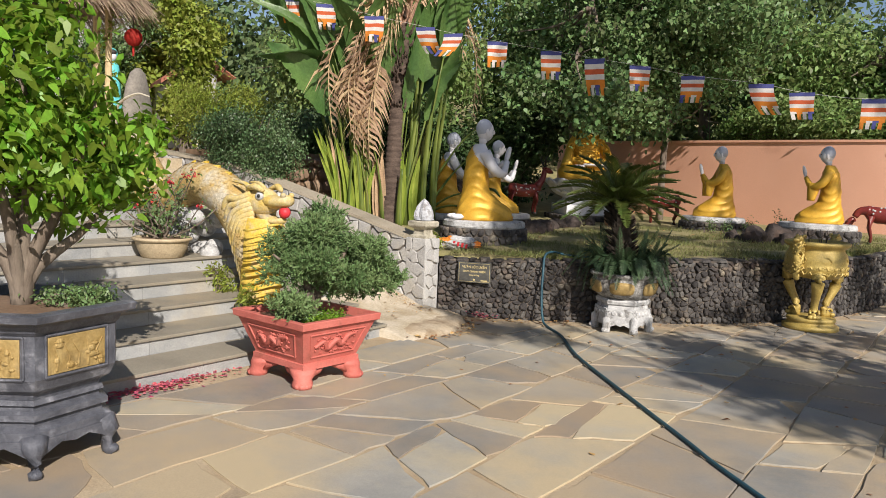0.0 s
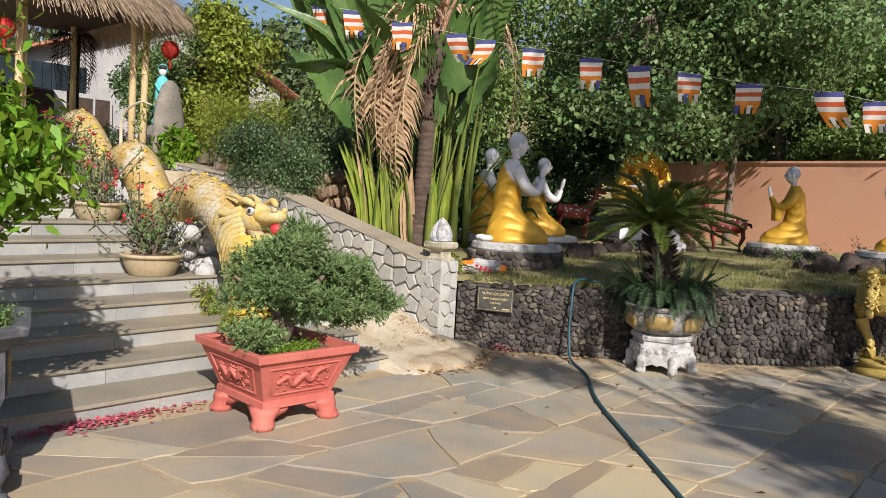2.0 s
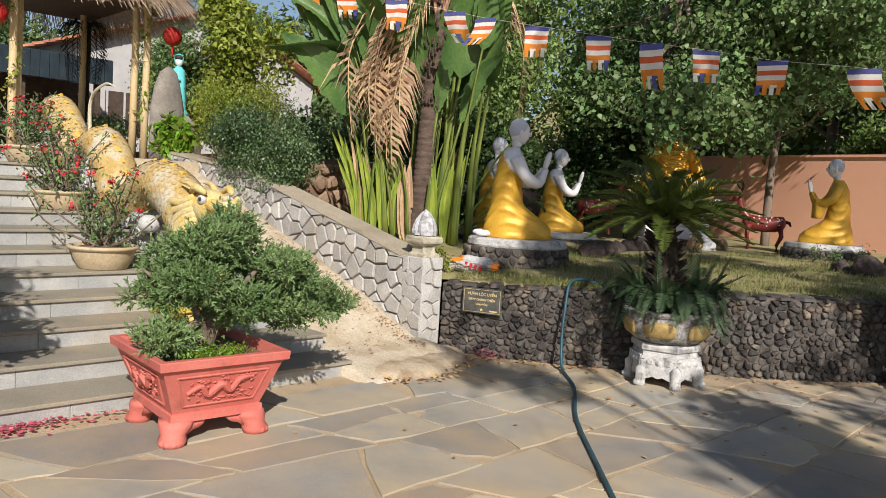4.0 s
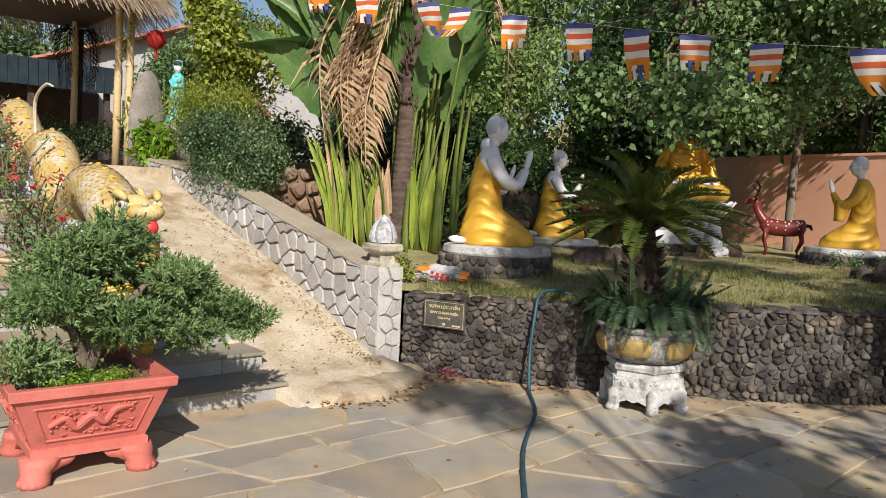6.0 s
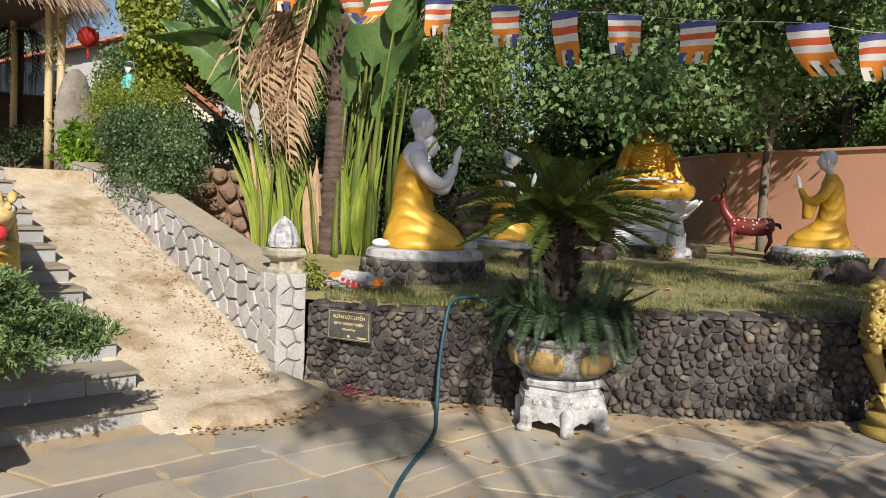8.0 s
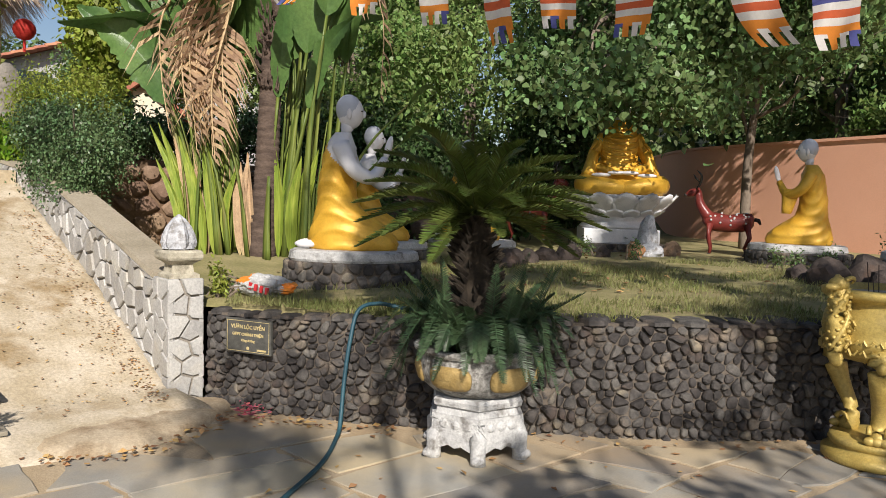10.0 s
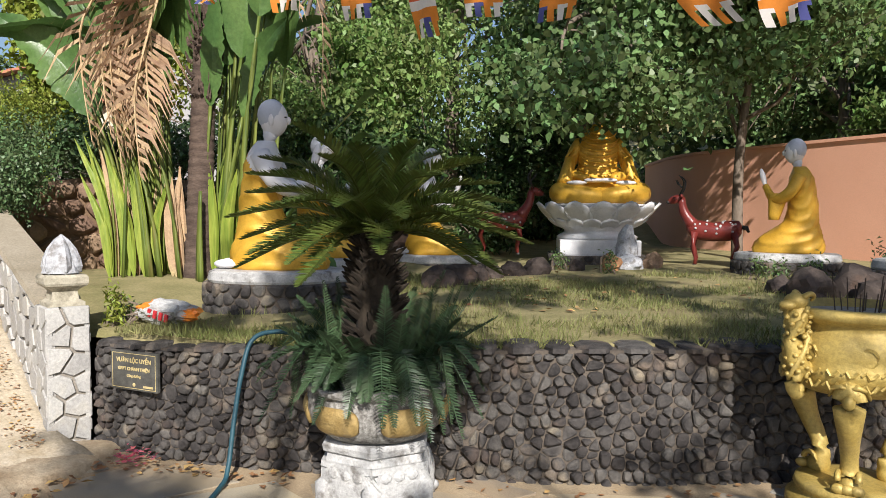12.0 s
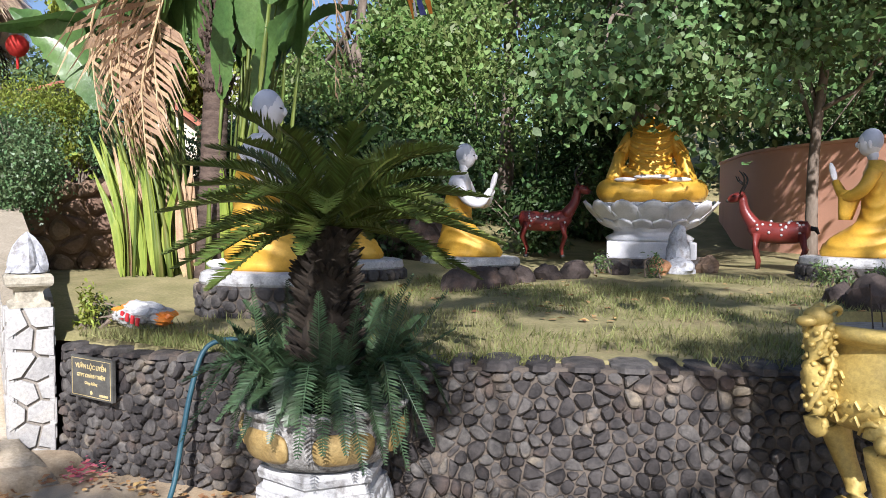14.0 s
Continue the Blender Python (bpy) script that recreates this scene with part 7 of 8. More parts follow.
for i, top_at in enumerate(FLAGS):
    bm = bmesh.new()
    w, h = 0.26, rr.uniform(0.28, 0.35) if i != 7 else 0.44
    yaw, sway, curl = rr.uniform(-22, 22), rr.uniform(-0.12, 0.16), rr.uniform(0.2, 0.8)
    if i in (3, 4, 10):
        sway = (0.45, -0.4, 0.6)[(3, 4, 10).index(i)]
    nx, nz = 12, 14
    grid = []
    for a in range(nz + 1):
        row = []
        for b in range(nx + 1):
            s, t = b / nx - 0.5, a / nz
            x = w * s * (1 - 0.12 * t)
            row.append(bm.verts.new((x + 0.06 * t * t * sway * 4, 0.035 * curl * math.sin(7 * s + 5 * t + i) * (0.3 + t) + sway * t * t * 0.3, -h * t)))
        grid.append(row)
    for a in range(nz):
        for b in range(nx):
            if a >= nz - 3 and b % 3 == 2:
                continue
            f = bm.faces.new((grid[a][b], grid[a][b + 1], grid[a + 1][b + 1], grid[a + 1][b]))
            f.material_index = [0, 0, 3, 3, 2, 2, 3, 3, 4, 4, 4, 4, 4, 4][a] if a < nz - 4 else [4, 3, 4, 3, 0][(b // 3 + i) % 5]
    ob = part("prayer_flag", bm, [M["fblue"], M["fyellow"], M["fred"], M["fwhite"], M["forange"]], smooth=True)
    ob.matrix_basis = Matrix.Translation(top_at) @ pose(0, 0, 0, 0, 0, math.degrees(math.atan2(FD.y, FD.x)) + yaw + 6)
    tagged(ob, "small striped flag in blue, cream, red, white and orange", "flag", "string of flags")


# ---------------- rocks ----------------
def rock(at, r, label, material, seed, group="garden rocks", name="rock"):
    bm = bmesh.new()
    bmesh.ops.create_icosphere(bm, subdivisions=3, radius=1)
    for v in bm.verts:
        c = v.co.copy()
        k = 1 + 0.35 * noise.noise(c * 1.3 + Vector((seed, 0, 0))) + 0.12 * noise.noise(c * 3.5 + Vector((0, seed, 0)))
        v.co = Vector((c.x * r[0] * k, c.y * r[1] * k, c.z * r[2] * k))
    ob = part(name, bm, material)
    ob.matrix_basis = pose(at[0], at[1], at[2] + r[2] * 0.35, 0, 0, seed * 40)
    return tagged(ob, label, "rock", group)


rr = random.Random(8)
for i, (x, y, r) in enumerate(((-5.75, 10.1, 0.17), (-5.8, 10.4, 0.19), (-5.9, 10.75, 0.14), (-5.95, 11.0, 0.13), (-6.0, 11.35, 0.13), (-5.9, 11.6, 0.15), (-5.85, 12.2, 0.1), (-3.0, 11.7, 0.2), (-2.75, 12.0, 0.24), (-2.45, 11.8, 0.2), (-3.35, 11.9, 0.12))):
    rock((x, y, garden_z(x, y)), (r, r * 0.85, r * 0.85), "rounded dark brown garden rock", M["rock"], i + 1)
rock((-5.6, 12.5, garden_z(-5.6, 12.5)), (0.13, 0.1, 0.13), "orange-brown stone on the lawn", mat("orange_stone", (0.45, 0.22, 0.1), (0.55, 0.33, 0.18), 5, 0.9, 0.5, 50), 31)
rock((-5.55, 13.2, garden_z(-5.55, 13.2)), (0.12, 0.1, 0.14), "pale brown stone on the lawn", M["brownstone"], 32)
rock((-5.75, 12.95, garden_z(-5.75, 12.95)), (0.14, 0.14, 0.34), "upright grey weathered rockery piece before the throne", M["finial"], 34, name="scholar_rock")
rock((-5.6, 12.8, garden_z(-5.6, 12.8)), (0.2, 0.16, 0.12), "grey weathered rockery foot", M["finial"], 35)
for i in range(12):
    x, y = -8.0 - rr.random() * 1.4, 9.6 + rr.random() * 2.6
    rock((x, y, garden_z(x, y) + rr.uniform(-0.1, 0.6)), (rr.uniform(0.25, 0.45), rr.uniform(0.25, 0.4), rr.uniform(0.25, 0.45)), "dark weathered boulder of the shaded rockery", M["rock"], 50 + i, "rockery boulders")
bm = bmesh.new()
rings = []
for k, (z, w, t) in enumerate(((-0.2, 0.27, 0.12), (0.3, 0.28, 0.13), (0.7, 0.26, 0.12), (1.0, 0.2, 0.1), (1.2, 0.13, 0.08), (1.28, 0.04, 0.04))):
    rings.append([Vector((t * math.cos(a) * (1 + 0.2 * noise.noise(Vector((a, z * 3, 1)))), w * math.sin(a) * (1 + 0.25 * noise.noise(Vector((a, z * 2, 5)))), z)) for a in (2 * math.pi * j / 16 for j in range(16))])
loft(bm, rings)
ob = part("standing_stone", bm, M["greystone"], smooth=True)
ob.matrix_basis = pose(-11.0, 6.8, 1.7, 0, 0, 10)
tagged(ob, "tall grey weathered standing stone", "stone")
bm = bmesh.new()
lathe(bm, [(0.2, 0), (0.22, 0.08), (0.16, 0.16), (0.17, 0.3), (0.15, 0.6), (0.14, 0.8), (0.12, 0.95), (0.06, 1.02)], 20, wave=0.05, k=7)
ball(bm, (0, 0, 1.12), (0.085, 0.08, 0.11), 14, 1)
ball(bm, (-0.03, 0, 1.16), (0.1, 0.1, 0.13), 14, 0)
ball(bm, (0.04, 0, 1.2), (0.06, 0.08, 0.06), 12, 3)
tube(bm, [(0.1, -0.12, 0.85), (0.17, -0.05, 0.7), (0.16, 0.05, 0.75)], 0.04, 8, mi=0)
ob = part("standing_statue", bm, [M["turq"], M["skin"], M["hair"], M["black"]], smooth=True)
ob.matrix_basis = pose(-15.5, 9.0, 2.6, 0, 0, -30)
tagged(ob, "small turquoise robed standing statue with a hooded veil", "statue")
rock((-15.5, 9.0, 1.75), (0.5, 0.5, 0.7), "rough grey rock carrying the turquoise statue", M["greystone"], 71, "", "statue_rock")

# ---------------- pavilion, house, tent ----------------
pav = thing("thatched_pavilion", (-13.3, 5.55, TOP), "open pavilion with bamboo posts and a shaggy thatched roof", "pavilion")
for x, y in ((1.35, 1.3), (1.2, 1.18), (1.35, -0.55), (1.2, -0.45), (-1.3, 1.25), (-1.3, -1.25), (1.3, -2.2)):
    bm = bmesh.new()
    tube(bm, [(x, y, 0), (x + 0.02, y, 1.0), (x, y + 0.02, 2.0), (x - 0.02, y, 3.0)], [0.06, 0.055, 0.052, 0.05], 10)
    for k in range(7):
        tube(bm, [(x, y, 0.3 + 0.4 * k), (x, y, 0.325 + 0.4 * k)], 0.062, 10)
    part("bamboo_post", bm, M["bamboo"], pav, smooth=True)
bm = bmesh.new()
E = [Vector((sx * 1.9, sy * 1.85 - 0.3, 2.5)) for sx, sy in ((1, 1), (-1, 1), (-1, -1.3), (1, -1.3))]
apex = [Vector((0.3, 0.3, 4.0)), Vector((-0.3, 0.3, 4.0)), Vector((-0.3, -1.1, 4.0)), Vector((0.3, -1.1, 4.0))]
loft(bm, [[p - Vector((0, 0, 0.0)) for p in E], [p for p in apex]])
part("roof_core", bm, M["darkwood"], pav)
rg = np.random.default_rng(7)
C, W = [], []
for k in range(4):
    a, b, c, d = E[k], E[(k + 1) % 4], apex[(k + 1) % 4], apex[k]
    n_s = 3800 if k in (0, 3) else 800
    for i in range(n_s):
        s, t = rg.random(), rg.random() ** 1.8
        p = a.lerp(b, s).lerp(d.lerp(c, s), t)
        dn = (a.lerp(b, s) - d.lerp(c, s)).normalized()
        o = (b - a).cross(d - a).normalized()
        C.append(p + o * rg.uniform(0.0, 0.09))
        W.append((dn + Vector(rg.normal(0, 0.13, 3)) + Vector((0, 0, -0.35 if t < 0.06 else 0)), (b - a).normalized()))
V = []
for c, (w, s) in zip(C, W):
    l = rg.uniform(0.3, 0.6)
    w = w.normalized()
    V += [c - s * 0.006, c + s * 0.006, c + w * l + s * 0.004, c + w * l - s * 0.004]
raw("thatch", np.array([tuple(v) for v in V]), np.arange(len(V)).reshape(-1, 4), M["thatch"], pav, "grey-brown dry thatch")
rgl = np.random.default_rng(8)
P = []
for x, y in ((1.38, 1.3), (1.38, -0.55)):
    for i in range(120):
        z = rgl.uniform(0.3, 2.5)
        P.append((x + 0.08 * math.cos(z * 6), y + 0.08 * math.sin(z * 6), z) + rgl.normal(0, 0.03, 3))
v, f = leaf_field(rgl, np.array(P), np.tile([0.8, -0.2, 0.3], (len(P), 1)), 0.08, 0.5)
raw("garland", v, f, M["leaf_yellow"], pav, "yellow artificial garland wound round the posts").name = "garland"
tagged(bpy.data.objects["garland"], "yellow artificial garland wound round the posts", kind="stuff")
for x, y, z in ((-11.7, 7.15, 3.55), (-11.75, 4.75, 3.45), (-12.2, 3.6, 3.5)):
    la = thing("paper_lantern", (x, y, z), "round red cloth lantern hanging from the thatch", "lantern", "red lanterns")
    bm = bmesh.new()
    lathe(bm, [(0.03, 0.14), (0.08, 0.12), (0.13, 0.05), (0.14, 0.0), (0.13, -0.05), (0.08, -0.12), (0.03, -0.14)], 20, wave=0.04, k=10)
    part("shade", bm, M["lantern"], la, smooth=True)
    bm = bmesh.new()
    tube(bm, [(0, 0, 0.13), (0, 0, 0.45)], 0.005, 5)
    part("cord", bm, M["darkwood"], la)
    bm = bmesh.new()
    tube(bm, [(0, 0, -0.13), (0, 0, -0.18), (0, 0, -0.3)], [0.012, 0.02, 0.015], 8)
    part("tassel", bm, M["lantern"], la)

house = thing("house", (-24, 10, TOP), "grey plastered house with a red tiled roof and dark veranda", "house")
bm = bmesh.new()
loft(bm, [[Vector((x, -3.5, 0)), Vector((x, 8, 0)), Vector((x, 8, 3.2)), Vector((x, 4.2, 5.1)), Vector((x, -3.5, 2.2))] for x in (0, -8)])
part("wall", bm, M["plaster"], house)
bm = bmesh.new()
for (y0, z0, y1, z1) in ((-4.3, 1.95, 4.2, 5.15), (4.2, 5.15, 8.6, 2.95)):
    L = math.hypot(y1 - y0, z1 - z0)
    dirv = Vector((0, y1 - y0, z1 - z0)) / L
    nrm = Vector((0, -dirv.z, dirv.y))
    if nrm.z < 0:
        nrm = -nrm
    for i in range(int(L / 0.3)):
        for j in range(20):
            p = Vector((0.35 - j * 0.45, y0, z0)) + dirv * (i * 0.3) + nrm * 0.05
            tube(bm, [p, p + dirv * 0.34 + nrm * 0.03 * (1 if dirv.z < 0 else -1)], 0.13, 5, squash=0.6)
    loft(bm, [[Vector((x, y0, z0)) , Vector((x, y1, z1)), Vector((x, y1, z1)) + nrm * 0.08, Vector((x, y0, z0)) + nrm * 0.08] for x in (0.4, -8.4)])
part("roof", bm, M["rooftile"], house)
bm = bmesh.new()
box(bm, 0.1, -6.5, 2.5, 3.0, -0.3, 2.62)
for i in range(28):
    box(bm, 3.0, -6.5 + i * 0.222, 1.95, 3.05, -6.29 + i * 0.222, 2.6, 0.01)
part("awning", bm, M["awning"], house, "dark blue corrugated awning")
bm = bmesh.new()
box(bm, -0.6, -6.5, 0, -0.02, -3.52, 2.5)
box(bm, 0.003, -3.4, 0.0, 0.1, 0.0, 2.2)
part("dark_front", bm, M["darkwood"], house, "dark timber veranda front")
for y in (-6.0, -4.2, -2.4, -0.6):
    bm = bmesh.new()
    box(bm, 2.7, y - 0.07, 0, 2.84, y + 0.07, 2.5, 0.01)
    part("veranda_post", bm, M["darkwood"] if y > -3 else M["plaster"], house)
bm = bmesh.new()
box(bm, 0.06, 0.6, 0.9, 0.12, 1.7, 2.1)
win = part("window", bm, M["darkwood"], house, "dark window")
bm = bmesh.new()
for a in (0.6, 1.12, 1.64):
    box(bm, 0.12, a, 0.9, 0.15, a + 0.06, 2.1)
part("frame", bm, M["plaster"], win)
shag = thing("dry_palm_stump", (-14.8, 6.9, TOP), "dark shaggy palm trunk with hanging dry fronds", "palm")
bm = bmesh.new()
tube(bm, [(0, 0, 0), (0.02, 0, 1.2), (0, 0.03, 2.4)], [0.1, 0.09, 0.08], 10)
part("trunk", bm, M["darkbark"], shag)
for i in range(9):
    a = i * 0.7
    o = Vector((math.cos(a), math.sin(a), 0))
    frond(rg, shag, spline([(0, 0, 2.4), o * 0.25 + Vector((0, 0, 2.35)), o * 0.32 + Vector((0, 0, 1.9)), o * 0.28 + Vector((0, 0, 1.4))], 10), 0.25, 0.03, 18, M["darkbark"], 0.012, 0.8, "dry_frond", 0.4)

shed = thing("outbuilding", (-14.15, 9.7, 1.65), "white plastered outbuilding with a brown tiled gable roof", "house", turn=-25)
bm = bmesh.new()
loft(bm, [[Vector((x, -0.3, 0)), Vector((x, 0.4, 0)), Vector((x, 0.4, 1.25)), Vector((x, -0.15, 1.66)), Vector((x, -0.3, 1.55))] for x in (0, -3)])
part("wall", bm, M["cream"], shed)
for y0, z0, y1, z1 in ((-0.15, 1.69, 0.6, 1.13), (-0.15, 1.69, -0.4, 1.5)):
    bm = bmesh.new()
    loft(bm, [[Vector((x, y0, z0)), Vector((x, y1, z1)), Vector((x, y1, z1 + 0.09)), Vector((x, y0, z0 + 0.09))] for x in (0.22, -3.2)])
    part("roof_slope", bm, M["rooftile"], shed)

# ---------------- grass, litter, petals ----------------
rg = np.random.default_rng(200)
P = []
while len(P) < 26000:
    u = rg.uniform(0.1, CUM[-1])
    p, o = along(u)
    q = p - o * (0.06 + 3.6 * rg.random() ** 1.6)
    if q.y > 6.95 and q.x > -8.4 and noise.noise(Vector((q.x * 1.3, q.y * 1.3, 0))) > -0.25 * rg.random():
        P.append((q.x, q.y, garden_z(q.x, q.y) - 0.008))
P = np.array(P)
w = rg.normal(0, 0.5, (len(P), 3)) + np.array([0, 0, 1.0])
w /= np.linalg.norm(w, axis=1, keepdims=True)
sd = np.cross(w, rg.normal(0, 1, (len(P), 3)))
sd /= np.linalg.norm(sd, axis=1, keepdims=True)
l = rg.uniform(0.03, 0.09, (len(P), 1))
V = np.stack([P - sd * 0.003, P + sd * 0.003, P + w * l * 0.6 + sd * 0.0025, P + w * l + np.array([0.004, 0, 0])], 1).reshape(-1, 3)
tagged(raw("lawn_grass", V, np.arange(len(V)).reshape(-1, 4), M["grass"]), "short sparse yellow-green grass on the raised garden", "grass", kind="stuff")


def strewn(name, pts, size, material, label, category, seed, aspect=0.6):
    rg = np.random.default_rng(seed)
    v, f = leaf_field(rg, np.array(pts), np.tile([0, 0, 1.0], (len(pts), 1)), size, aspect, 0.0, 0.28)
    v[:, 2] = np.maximum(v[:, 2], np.repeat(np.array(pts)[:, 2], 4) + 0.001)
    return tagged(raw(name, v, f, M[material]), label, category, kind="stuff")


pts = [(STEP_X + 0.03 + abs(rg.normal(0, 0.07)), rg.normal(3.05, 0.3), 0.006 + 0.02 * rg.random()) for i in range(420)]
strewn("fallen_petals", pts, 0.035, "petal", "magenta and pale dry petals heaped at the foot of the steps", "petals", 5, 0.8)
pts = []
lip = spline([(-4.72, 5.62, 0), (-4.38, 5.78, 0), (-4.3, 6.1, 0), (-4.42, 6.5, 0), (-4.62, 6.88, 0), (-4.3, 7.1, 0), (-3.8, 7.5, 0)], 60)
for i in range(170):
    p = lip[rg.integers(0, 60)]
    pts.append((p.x + rg.normal(0.02, 0.05), p.y + rg.normal(-0.01, 0.05), 0.008 + 0.015 * rg.random()))
for i in range(60):
    u = rg.uniform(0.5, 6)
    p, o = along(u)
    q = p + o * (0.04 + abs(rg.normal(0, 0.15)))
    pts.append((q.x, q.y, 0.008))
for i in range(70):
    pts.append((rg.uniform(-4.2, 0), rg.uniform(3.5, 8.5), 0.008) if rg.random() < 0.4 else (rg.uniform(-3.6, -1.8), rg.uniform(6.4, 8.6), 0.008))
strewn("leaf_litter", pts, 0.05, "litter", "curled brown fallen leaves along the ramp lip and wall", "leaf litter", 6)
pts = [(x, y, garden_z(x, y) + 0.01) for x, y in ((rg.uniform(-6.5, -2.2), rg.uniform(8.0, 12.5)) for i in range(260)) if min((Vector((x, y, 0)) - q).length for q in WALL_LINE[::5]) > 0.35 and x < -1.2 - (12.6 - y) * 0.9]
strewn("garden_litter", pts, 0.07, "litter", "dry fallen leaves scattered on the raised lawn", "leaf litter", 7)
pts = []
for i in range(900):
    x = rg.uniform(-8.6, -4.9)
    y = 6.56 - abs(rg.normal(0, 0.12)) if i % 3 else rg.uniform(5.7, 6.5)
    pts.append((x, y, ramp_z(x) + 0.012))
strewn("ramp_debris", pts, 0.028, "litter", "brown leaf scraps and crumbs strewn along the ramp", "debris", 9)
pts = [(-4.55 + rg.normal(0, 0.09), 6.93 + rg.normal(0, 0.05), 0.05 + 0.02 * rg.random()) for i in range(60)]
strewn("red_petals", pts, 0.035, "petal", "red petals caught beside the wall's foot", "petals", 8, 0.8)

# ---------------- trees on the sunny side, which shade the garden ----------------
tree("yard_tree", (2.45, 3.8, 0), "tall slender yard tree with a high open crown", [(0.6, -0.9, -0.02), (0.5, -0.5, 2.2), (0.0, -0.3, 5.0), (0, 0, 9.4)],
     [(0, 0, 7.0, 0.6, 0.65, 0.5), (0.1, 0.1, 8.0, 0.7, 0.75, 0.6), (0, 0, 9.0, 0.7, 0.75, 0.6), (0, 0.1, 10.0, 0.7, 0.75, 0.6)], 1500, 0.14, "leaf_mid", limbs=8, r0=0.02, seed=20, clump=0.16, per=80, aspect=0.6, shell=0.15, group="yard trees")
for k, (x, y) in enumerate(((3.0, 4.2), (3.9, 6.0), (4.9, 7.4))):
    tree("yard_tree", (x, y, 0), "spreading yard tree throwing dappled shade on the garden", [(0.9, 0.9 - 0.7 * k, -0.02), (0.2, 0.1 + 0.3 * k, 1.5), (0.7, 0.5 - 0.4 * k, 3.4), (-0.2, 0.5, 5.6), (0.3, -0.2, 7.4), (0, 0, 9.4)],
         [(0.1, 0.2, 4.1, 1.0, 1.1, 0.5), (-0.2, -0.2, 5.3, 1.1, 1.2, 0.5), (0.2 - 0.9 * (k == 0), 0.4 + 1.2 * (k == 0), 6.4, 0.9, 1.0, 0.5), (-0.1, 0.0, 7.6, 1.2, 1.2, 0.7), (0.0, 0.3, 8.8, 1.2, 1.2, 0.7), (0.1, 0.1, 9.9, 1.1, 1.2, 0.7), (0.0, 0.0, 10.9, 0.9, 1.0, 0.6)] + [(-1.1, -0.2, 3.1, 0.8, 0.9, 0.4), (-0.4, 0.3, 2.5, 0.7, 0.8, 0.4)] * (k > 0),
         (2400, 3700, 2900)[k], 0.15, "leaf_mid", limbs=9, r0=0.028, seed=21 + k, clump=0.16, per=95, aspect=0.6, shell=0.15, group="yard trees")
tree("yard_tree", (3.9, 2.4, 0), "tall yard tree shading the kneeling statues", [(0.9, -0.9, -0.02), (0.6, -0.4, 3.0), (0.1, 0.1, 6.0), (0, 0, 10.4)],
     [(0.0, 0.2, 8.2, 1.0, 1.0, 0.6), (-0.2, 0.6, 9.2, 1.2, 1.1, 0.7), (0.3, -0.2, 9.8, 1.1, 1.1, 0.6), (0.1, 0.6, 10.8, 1.1, 1.1, 0.6), (-0.6, 1.4, 9.4, 1.0, 1.0, 0.6)], 2300, 0.15, "leaf_mid", limbs=9, r0=0.03, seed=31, clump=0.16, per=90, aspect=0.6, shell=0.1, group="yard trees")
tree("yard_tree", (6.2, 2.7, 0), "broad low-crowned yard tree shading the open paving", [(0.6, -0.6, -0.02), (0.4, -0.3, 2.0), (0.0, 0.0, 4.2), (0.3, 0, 7.6)],
     [(-0.5, -0.4, 5.2, 1.2, 1.2, 0.6), (0.5, -1.4, 5.8, 1.2, 1.2, 0.6), (1.2, -1.8, 7.0, 1.3, 1.2, 0.7), (1.6, -0.8, 6.4, 1.1, 1.1, 0.6), (0.6, 1.2, 8.2, 0.8, 0.8, 0.5), (-1.5, -1.6, 7.0, 0.9, 0.9, 0.5)], 4300, 0.15, "leaf_mid", limbs=9, r0=0.036, seed=32, clump=0.16, per=90, aspect=0.6, shell=0.1, group="yard trees")
# ---------------- flagstones of the yard ----------------
rf = random.Random(21)
EDGES = (-5.1, -4.53, -3.96, -3.39, -2.82, -2.25, -1.7, -1.06, -0.5, 0.1, 0.65, 1.25, 1.85, 2.4, 3.0, 3.6, 4.2, 4.75)


def lane_x(k, y):
    """A nearly straight long joint between two lanes of stones."""
    return EDGES[k] + 0.035 * math.sin(1.3 * y + 2.1 * k) + 0.02 * math.sin(3.7 * y + k)


quads = []
for k in range(len(EDGES) - 1):
    y, tilt = -2.0 + rf.uniform(-0.5, 0), rf.uniform(-0.1, 0.1)
    while y < 13.2:
        y1, tilt1 = y + rf.uniform(0.42, 0.98), rf.choice((-0.16, -0.08, 0.0, 0.04, 0.1, 0.18)) * rf.uniform(0.5, 1.1)
        a, b, c, d = (lane_x(k, y), y - tilt), (lane_x(k + 1, y), y + tilt), (lane_x(k + 1, y1), y1 + tilt1), (lane_x(k, y1), y1 - tilt1)
        mid_of = lambda p, q, t: (p[0] + (q[0] - p[0]) * t, p[1] + (q[1] - p[1]) * t)
        if rf.random() < 0.22:
            t = rf.uniform(0.35, 0.65)
            e, f = mid_of(a, b, t), mid_of(d, c, t + rf.uniform(-0.2, 0.2))
            quads += [(a, e, f, d), (e, b, c, f)]
        elif rf.random() < 0.25:
            e, f = mid_of(b, c, rf.uniform(0.5, 0.8)), mid_of(a, d, rf.uniform(0.2, 0.5))
            quads += [(a, b, e, f), (f, e, c, d)]
        else:
            quads.append((a, b, c, d))
        y, tilt = y1, tilt1
pave = thing("paving", (0, 0, 0), "irregular grey slate flagstones set in sandy mortar", "paving", kind="structure")


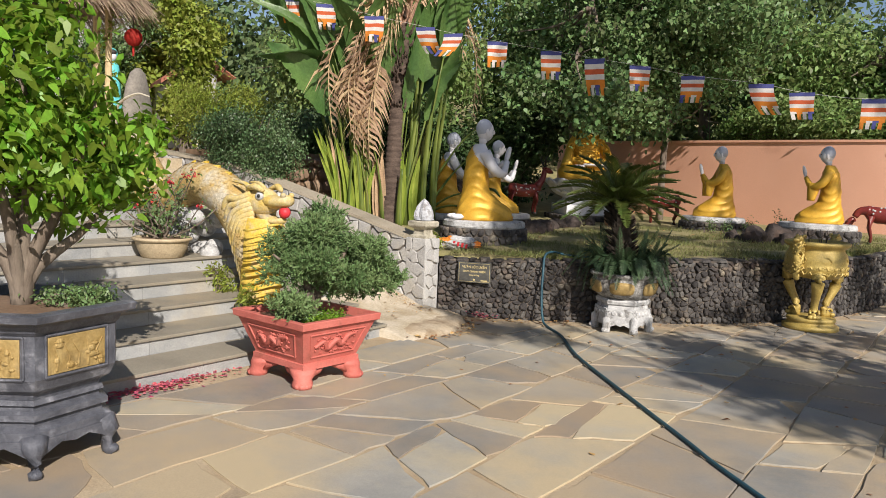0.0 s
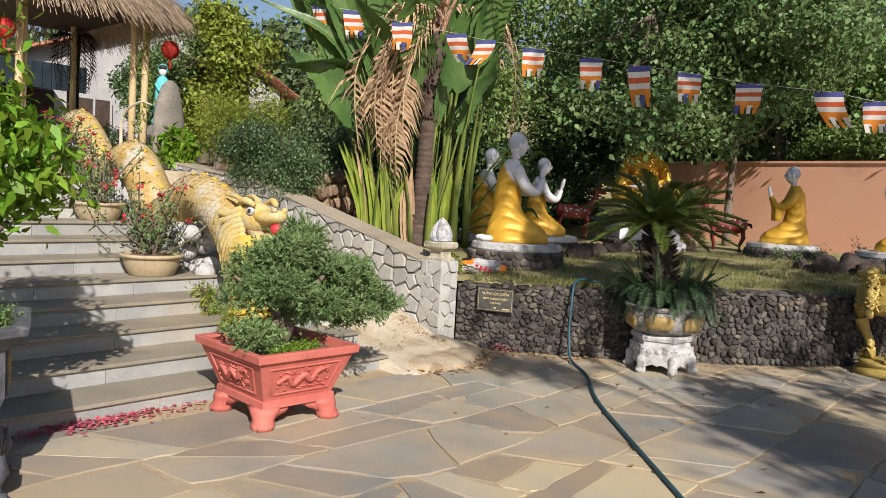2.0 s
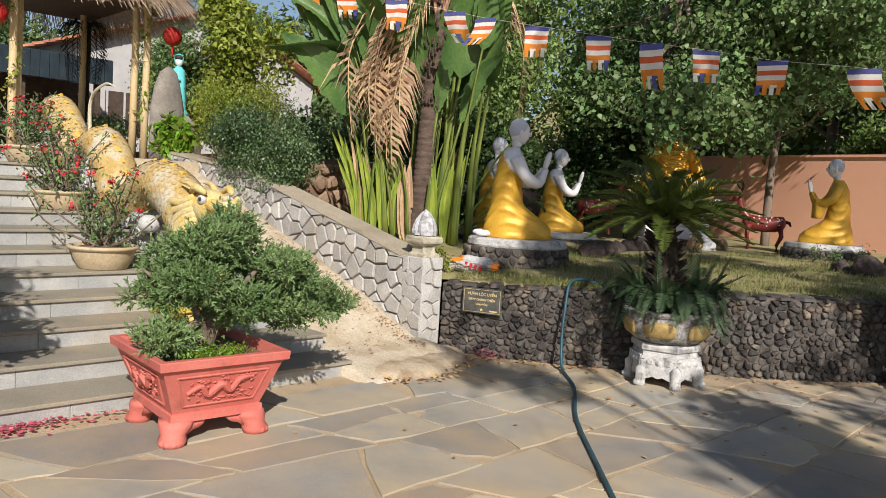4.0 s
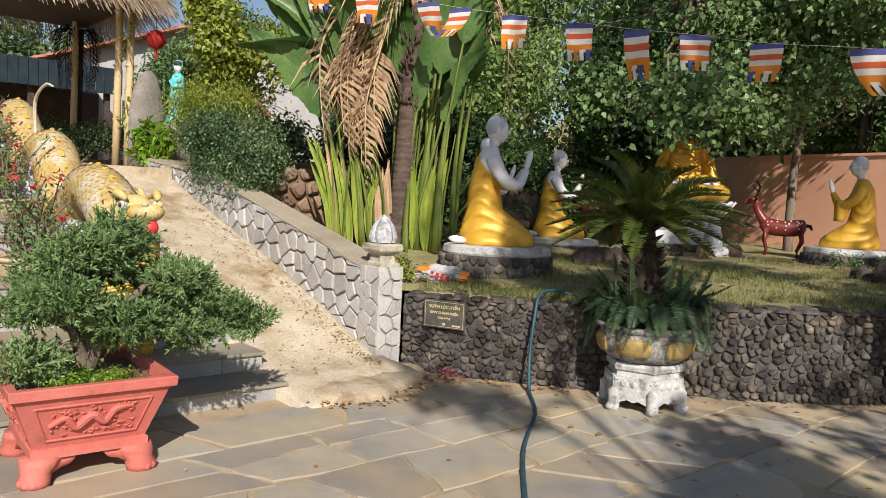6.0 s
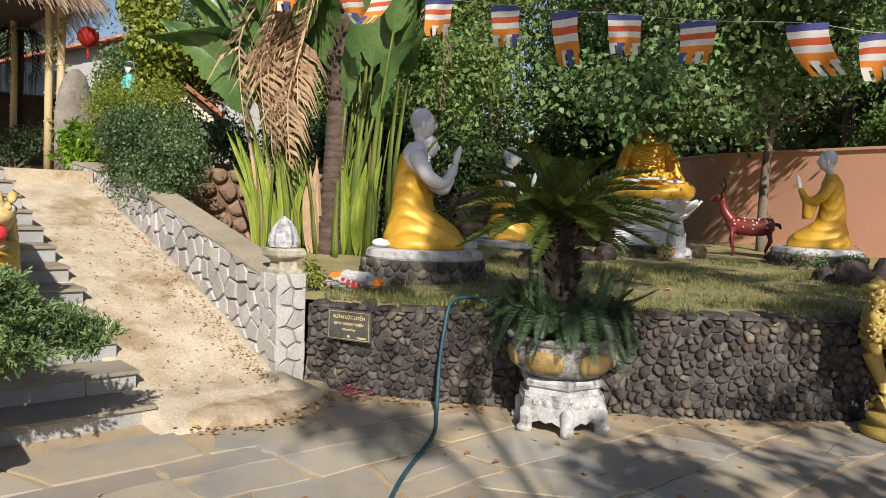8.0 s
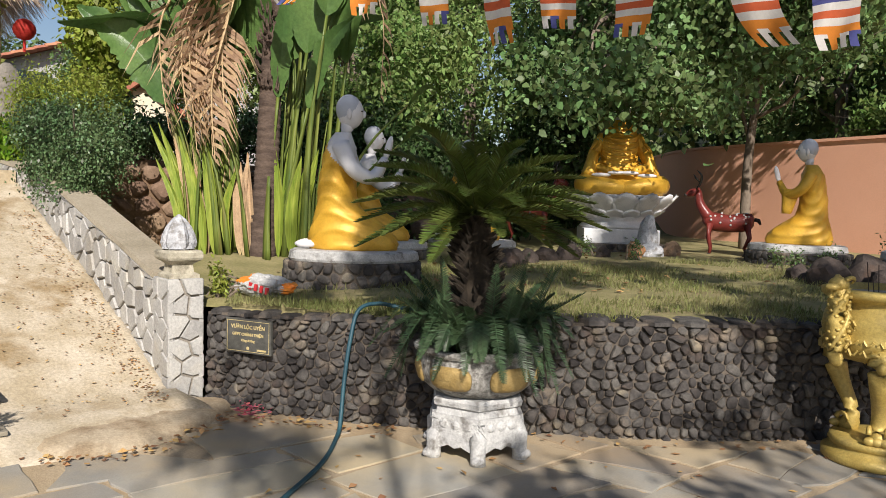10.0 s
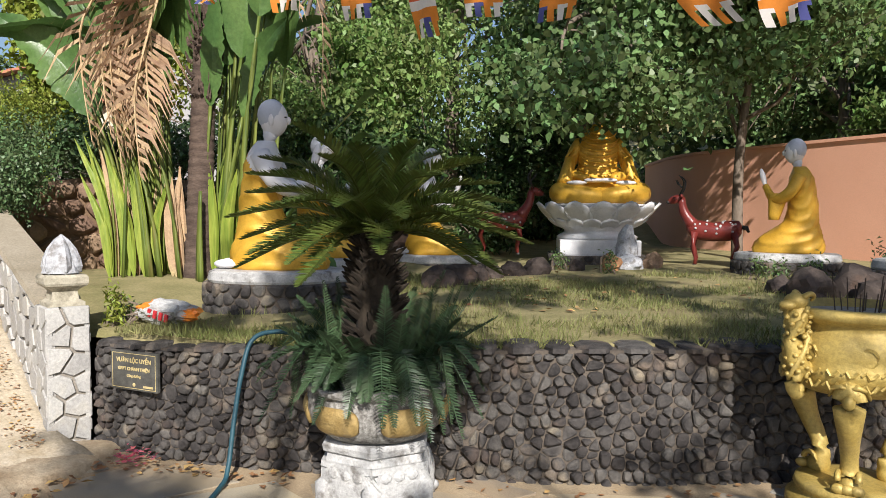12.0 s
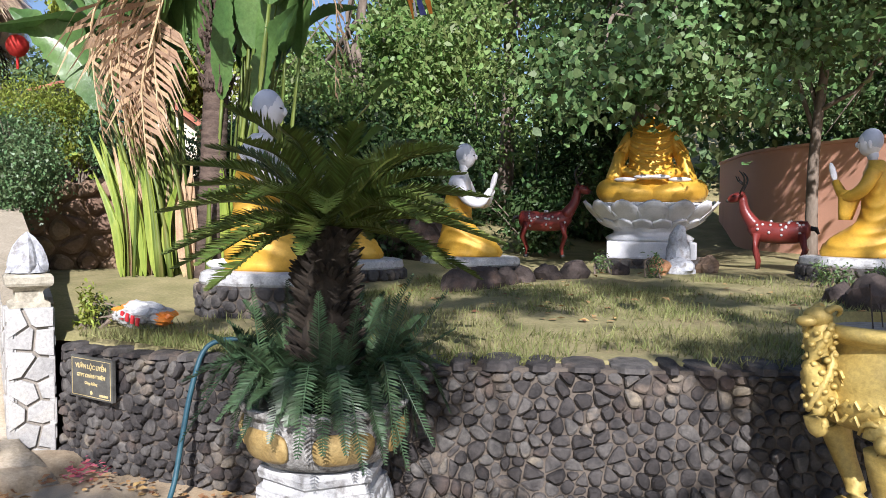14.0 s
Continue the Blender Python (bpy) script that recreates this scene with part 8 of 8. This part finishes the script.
def off_floor(p):
    if not (-4.82 < p.x < 4.5 and -1.5 < p.y < 13.2):
        return True
    if p.y < 5.7 and p.x < -4.72:
        return True
    if 5.6 < p.y < 7.0 and p.x < -4.4 + 0.5 * max(0, p.y - 6.3) * -1:
        return True
    for q in WALL_LINE[::6]:
        d = p - q
        if d.length < 0.16:
            return True
    k = min(range(len(WALL_LINE) - 1), key=lambda i: (WALL_LINE[i] - p).length)
    d = WALL_LINE[k + 1] - WALL_LINE[k]
    return d.x * (p.y - WALL_LINE[k].y) - d.y * (p.x - WALL_LINE[k].x) > 0 and p.y > 6.8


laid = []
for quad in quads:
    qc = (sum(p[0] for p in quad) / 4, sum(p[1] for p in quad) / 4)
    cs = []
    for px, py in quad:
        L = math.hypot(qc[0] - px, qc[1] - py)
        g = rf.uniform(0.012, 0.034)
        cs.append((px + (qc[0] - px) * g / L, py + (qc[1] - py) * g / L))
    if rf.random() < 0.3:
        k = rf.randrange(4)
        a, b, c = cs[k - 1], cs[k], cs[(k + 1) % 4]
        t, s = rf.uniform(0.12, 0.4), rf.uniform(0.12, 0.4)
        cs[k:k + 1] = [(b[0] + (a[0] - b[0]) * t, b[1] + (a[1] - b[1]) * t), (b[0] + (c[0] - b[0]) * s, b[1] + (c[1] - b[1]) * s)]
    world_c = [Vector((x, y, 0)) for x, y in cs]
    mid = sum(world_c, Vector()) / len(world_c)
    if off_floor(mid):
        continue
    world_c = [mid + (p - mid) * next(k for k in (1, 0.9, 0.8, 0.65, 0.5, 0.3) if not off_floor(mid + (p - mid) * k) or k == 0.3) for p in world_c]
    laid.append((mid, world_c))
laid.sort(key=lambda s: (s[0] - Vector((-2.6, 5.5, 0))).length)
rv, rfc = [], []
for i, (mid, cs) in enumerate(laid):
    rim = []
    for a, b in zip(cs, cs[1:] + cs[:1]):
        for t in (0, 0.35, 0.7):
            p = a.lerp(b, t)
            rim.append(p + Vector((rf.uniform(-0.016, 0.016), rf.uniform(-0.016, 0.016), 0)))
    n = len(rim)
    z = rf.uniform(-0.001, 0.004)
    v = [(p.x, p.y, -0.035) for p in rim] + [(p.x, p.y, z - 0.002) for p in rim] + [(*(mid + (p - mid) * 0.988).xy, z) for p in rim]
    f = [(k * n + q, k * n + (q + 1) % n, (k + 1) * n + (q + 1) % n, (k + 1) * n + q) for k in range(2) for q in range(n)] + [tuple(range(2 * n, 3 * n))]
    if i < 300:
        me = bpy.data.meshes.new("flagstone")
        me.from_pydata(v, [], f)
        me.materials.append(M["flag"])
        new("flagstone", me).parent = pave
    else:
        k0 = len(rv)
        rv += v
        rfc += [tuple(q + k0 for q in face) for face in f]
if rv:
    me = bpy.data.meshes.new("flagstones_joined")
    me.from_pydata(rv, [], rfc)
    me.materials.append(M["flag"])
    far_flags = new("flagstones_joined", me)
    far_flags.parent = pave
    tagged(far_flags, kind="stuff")
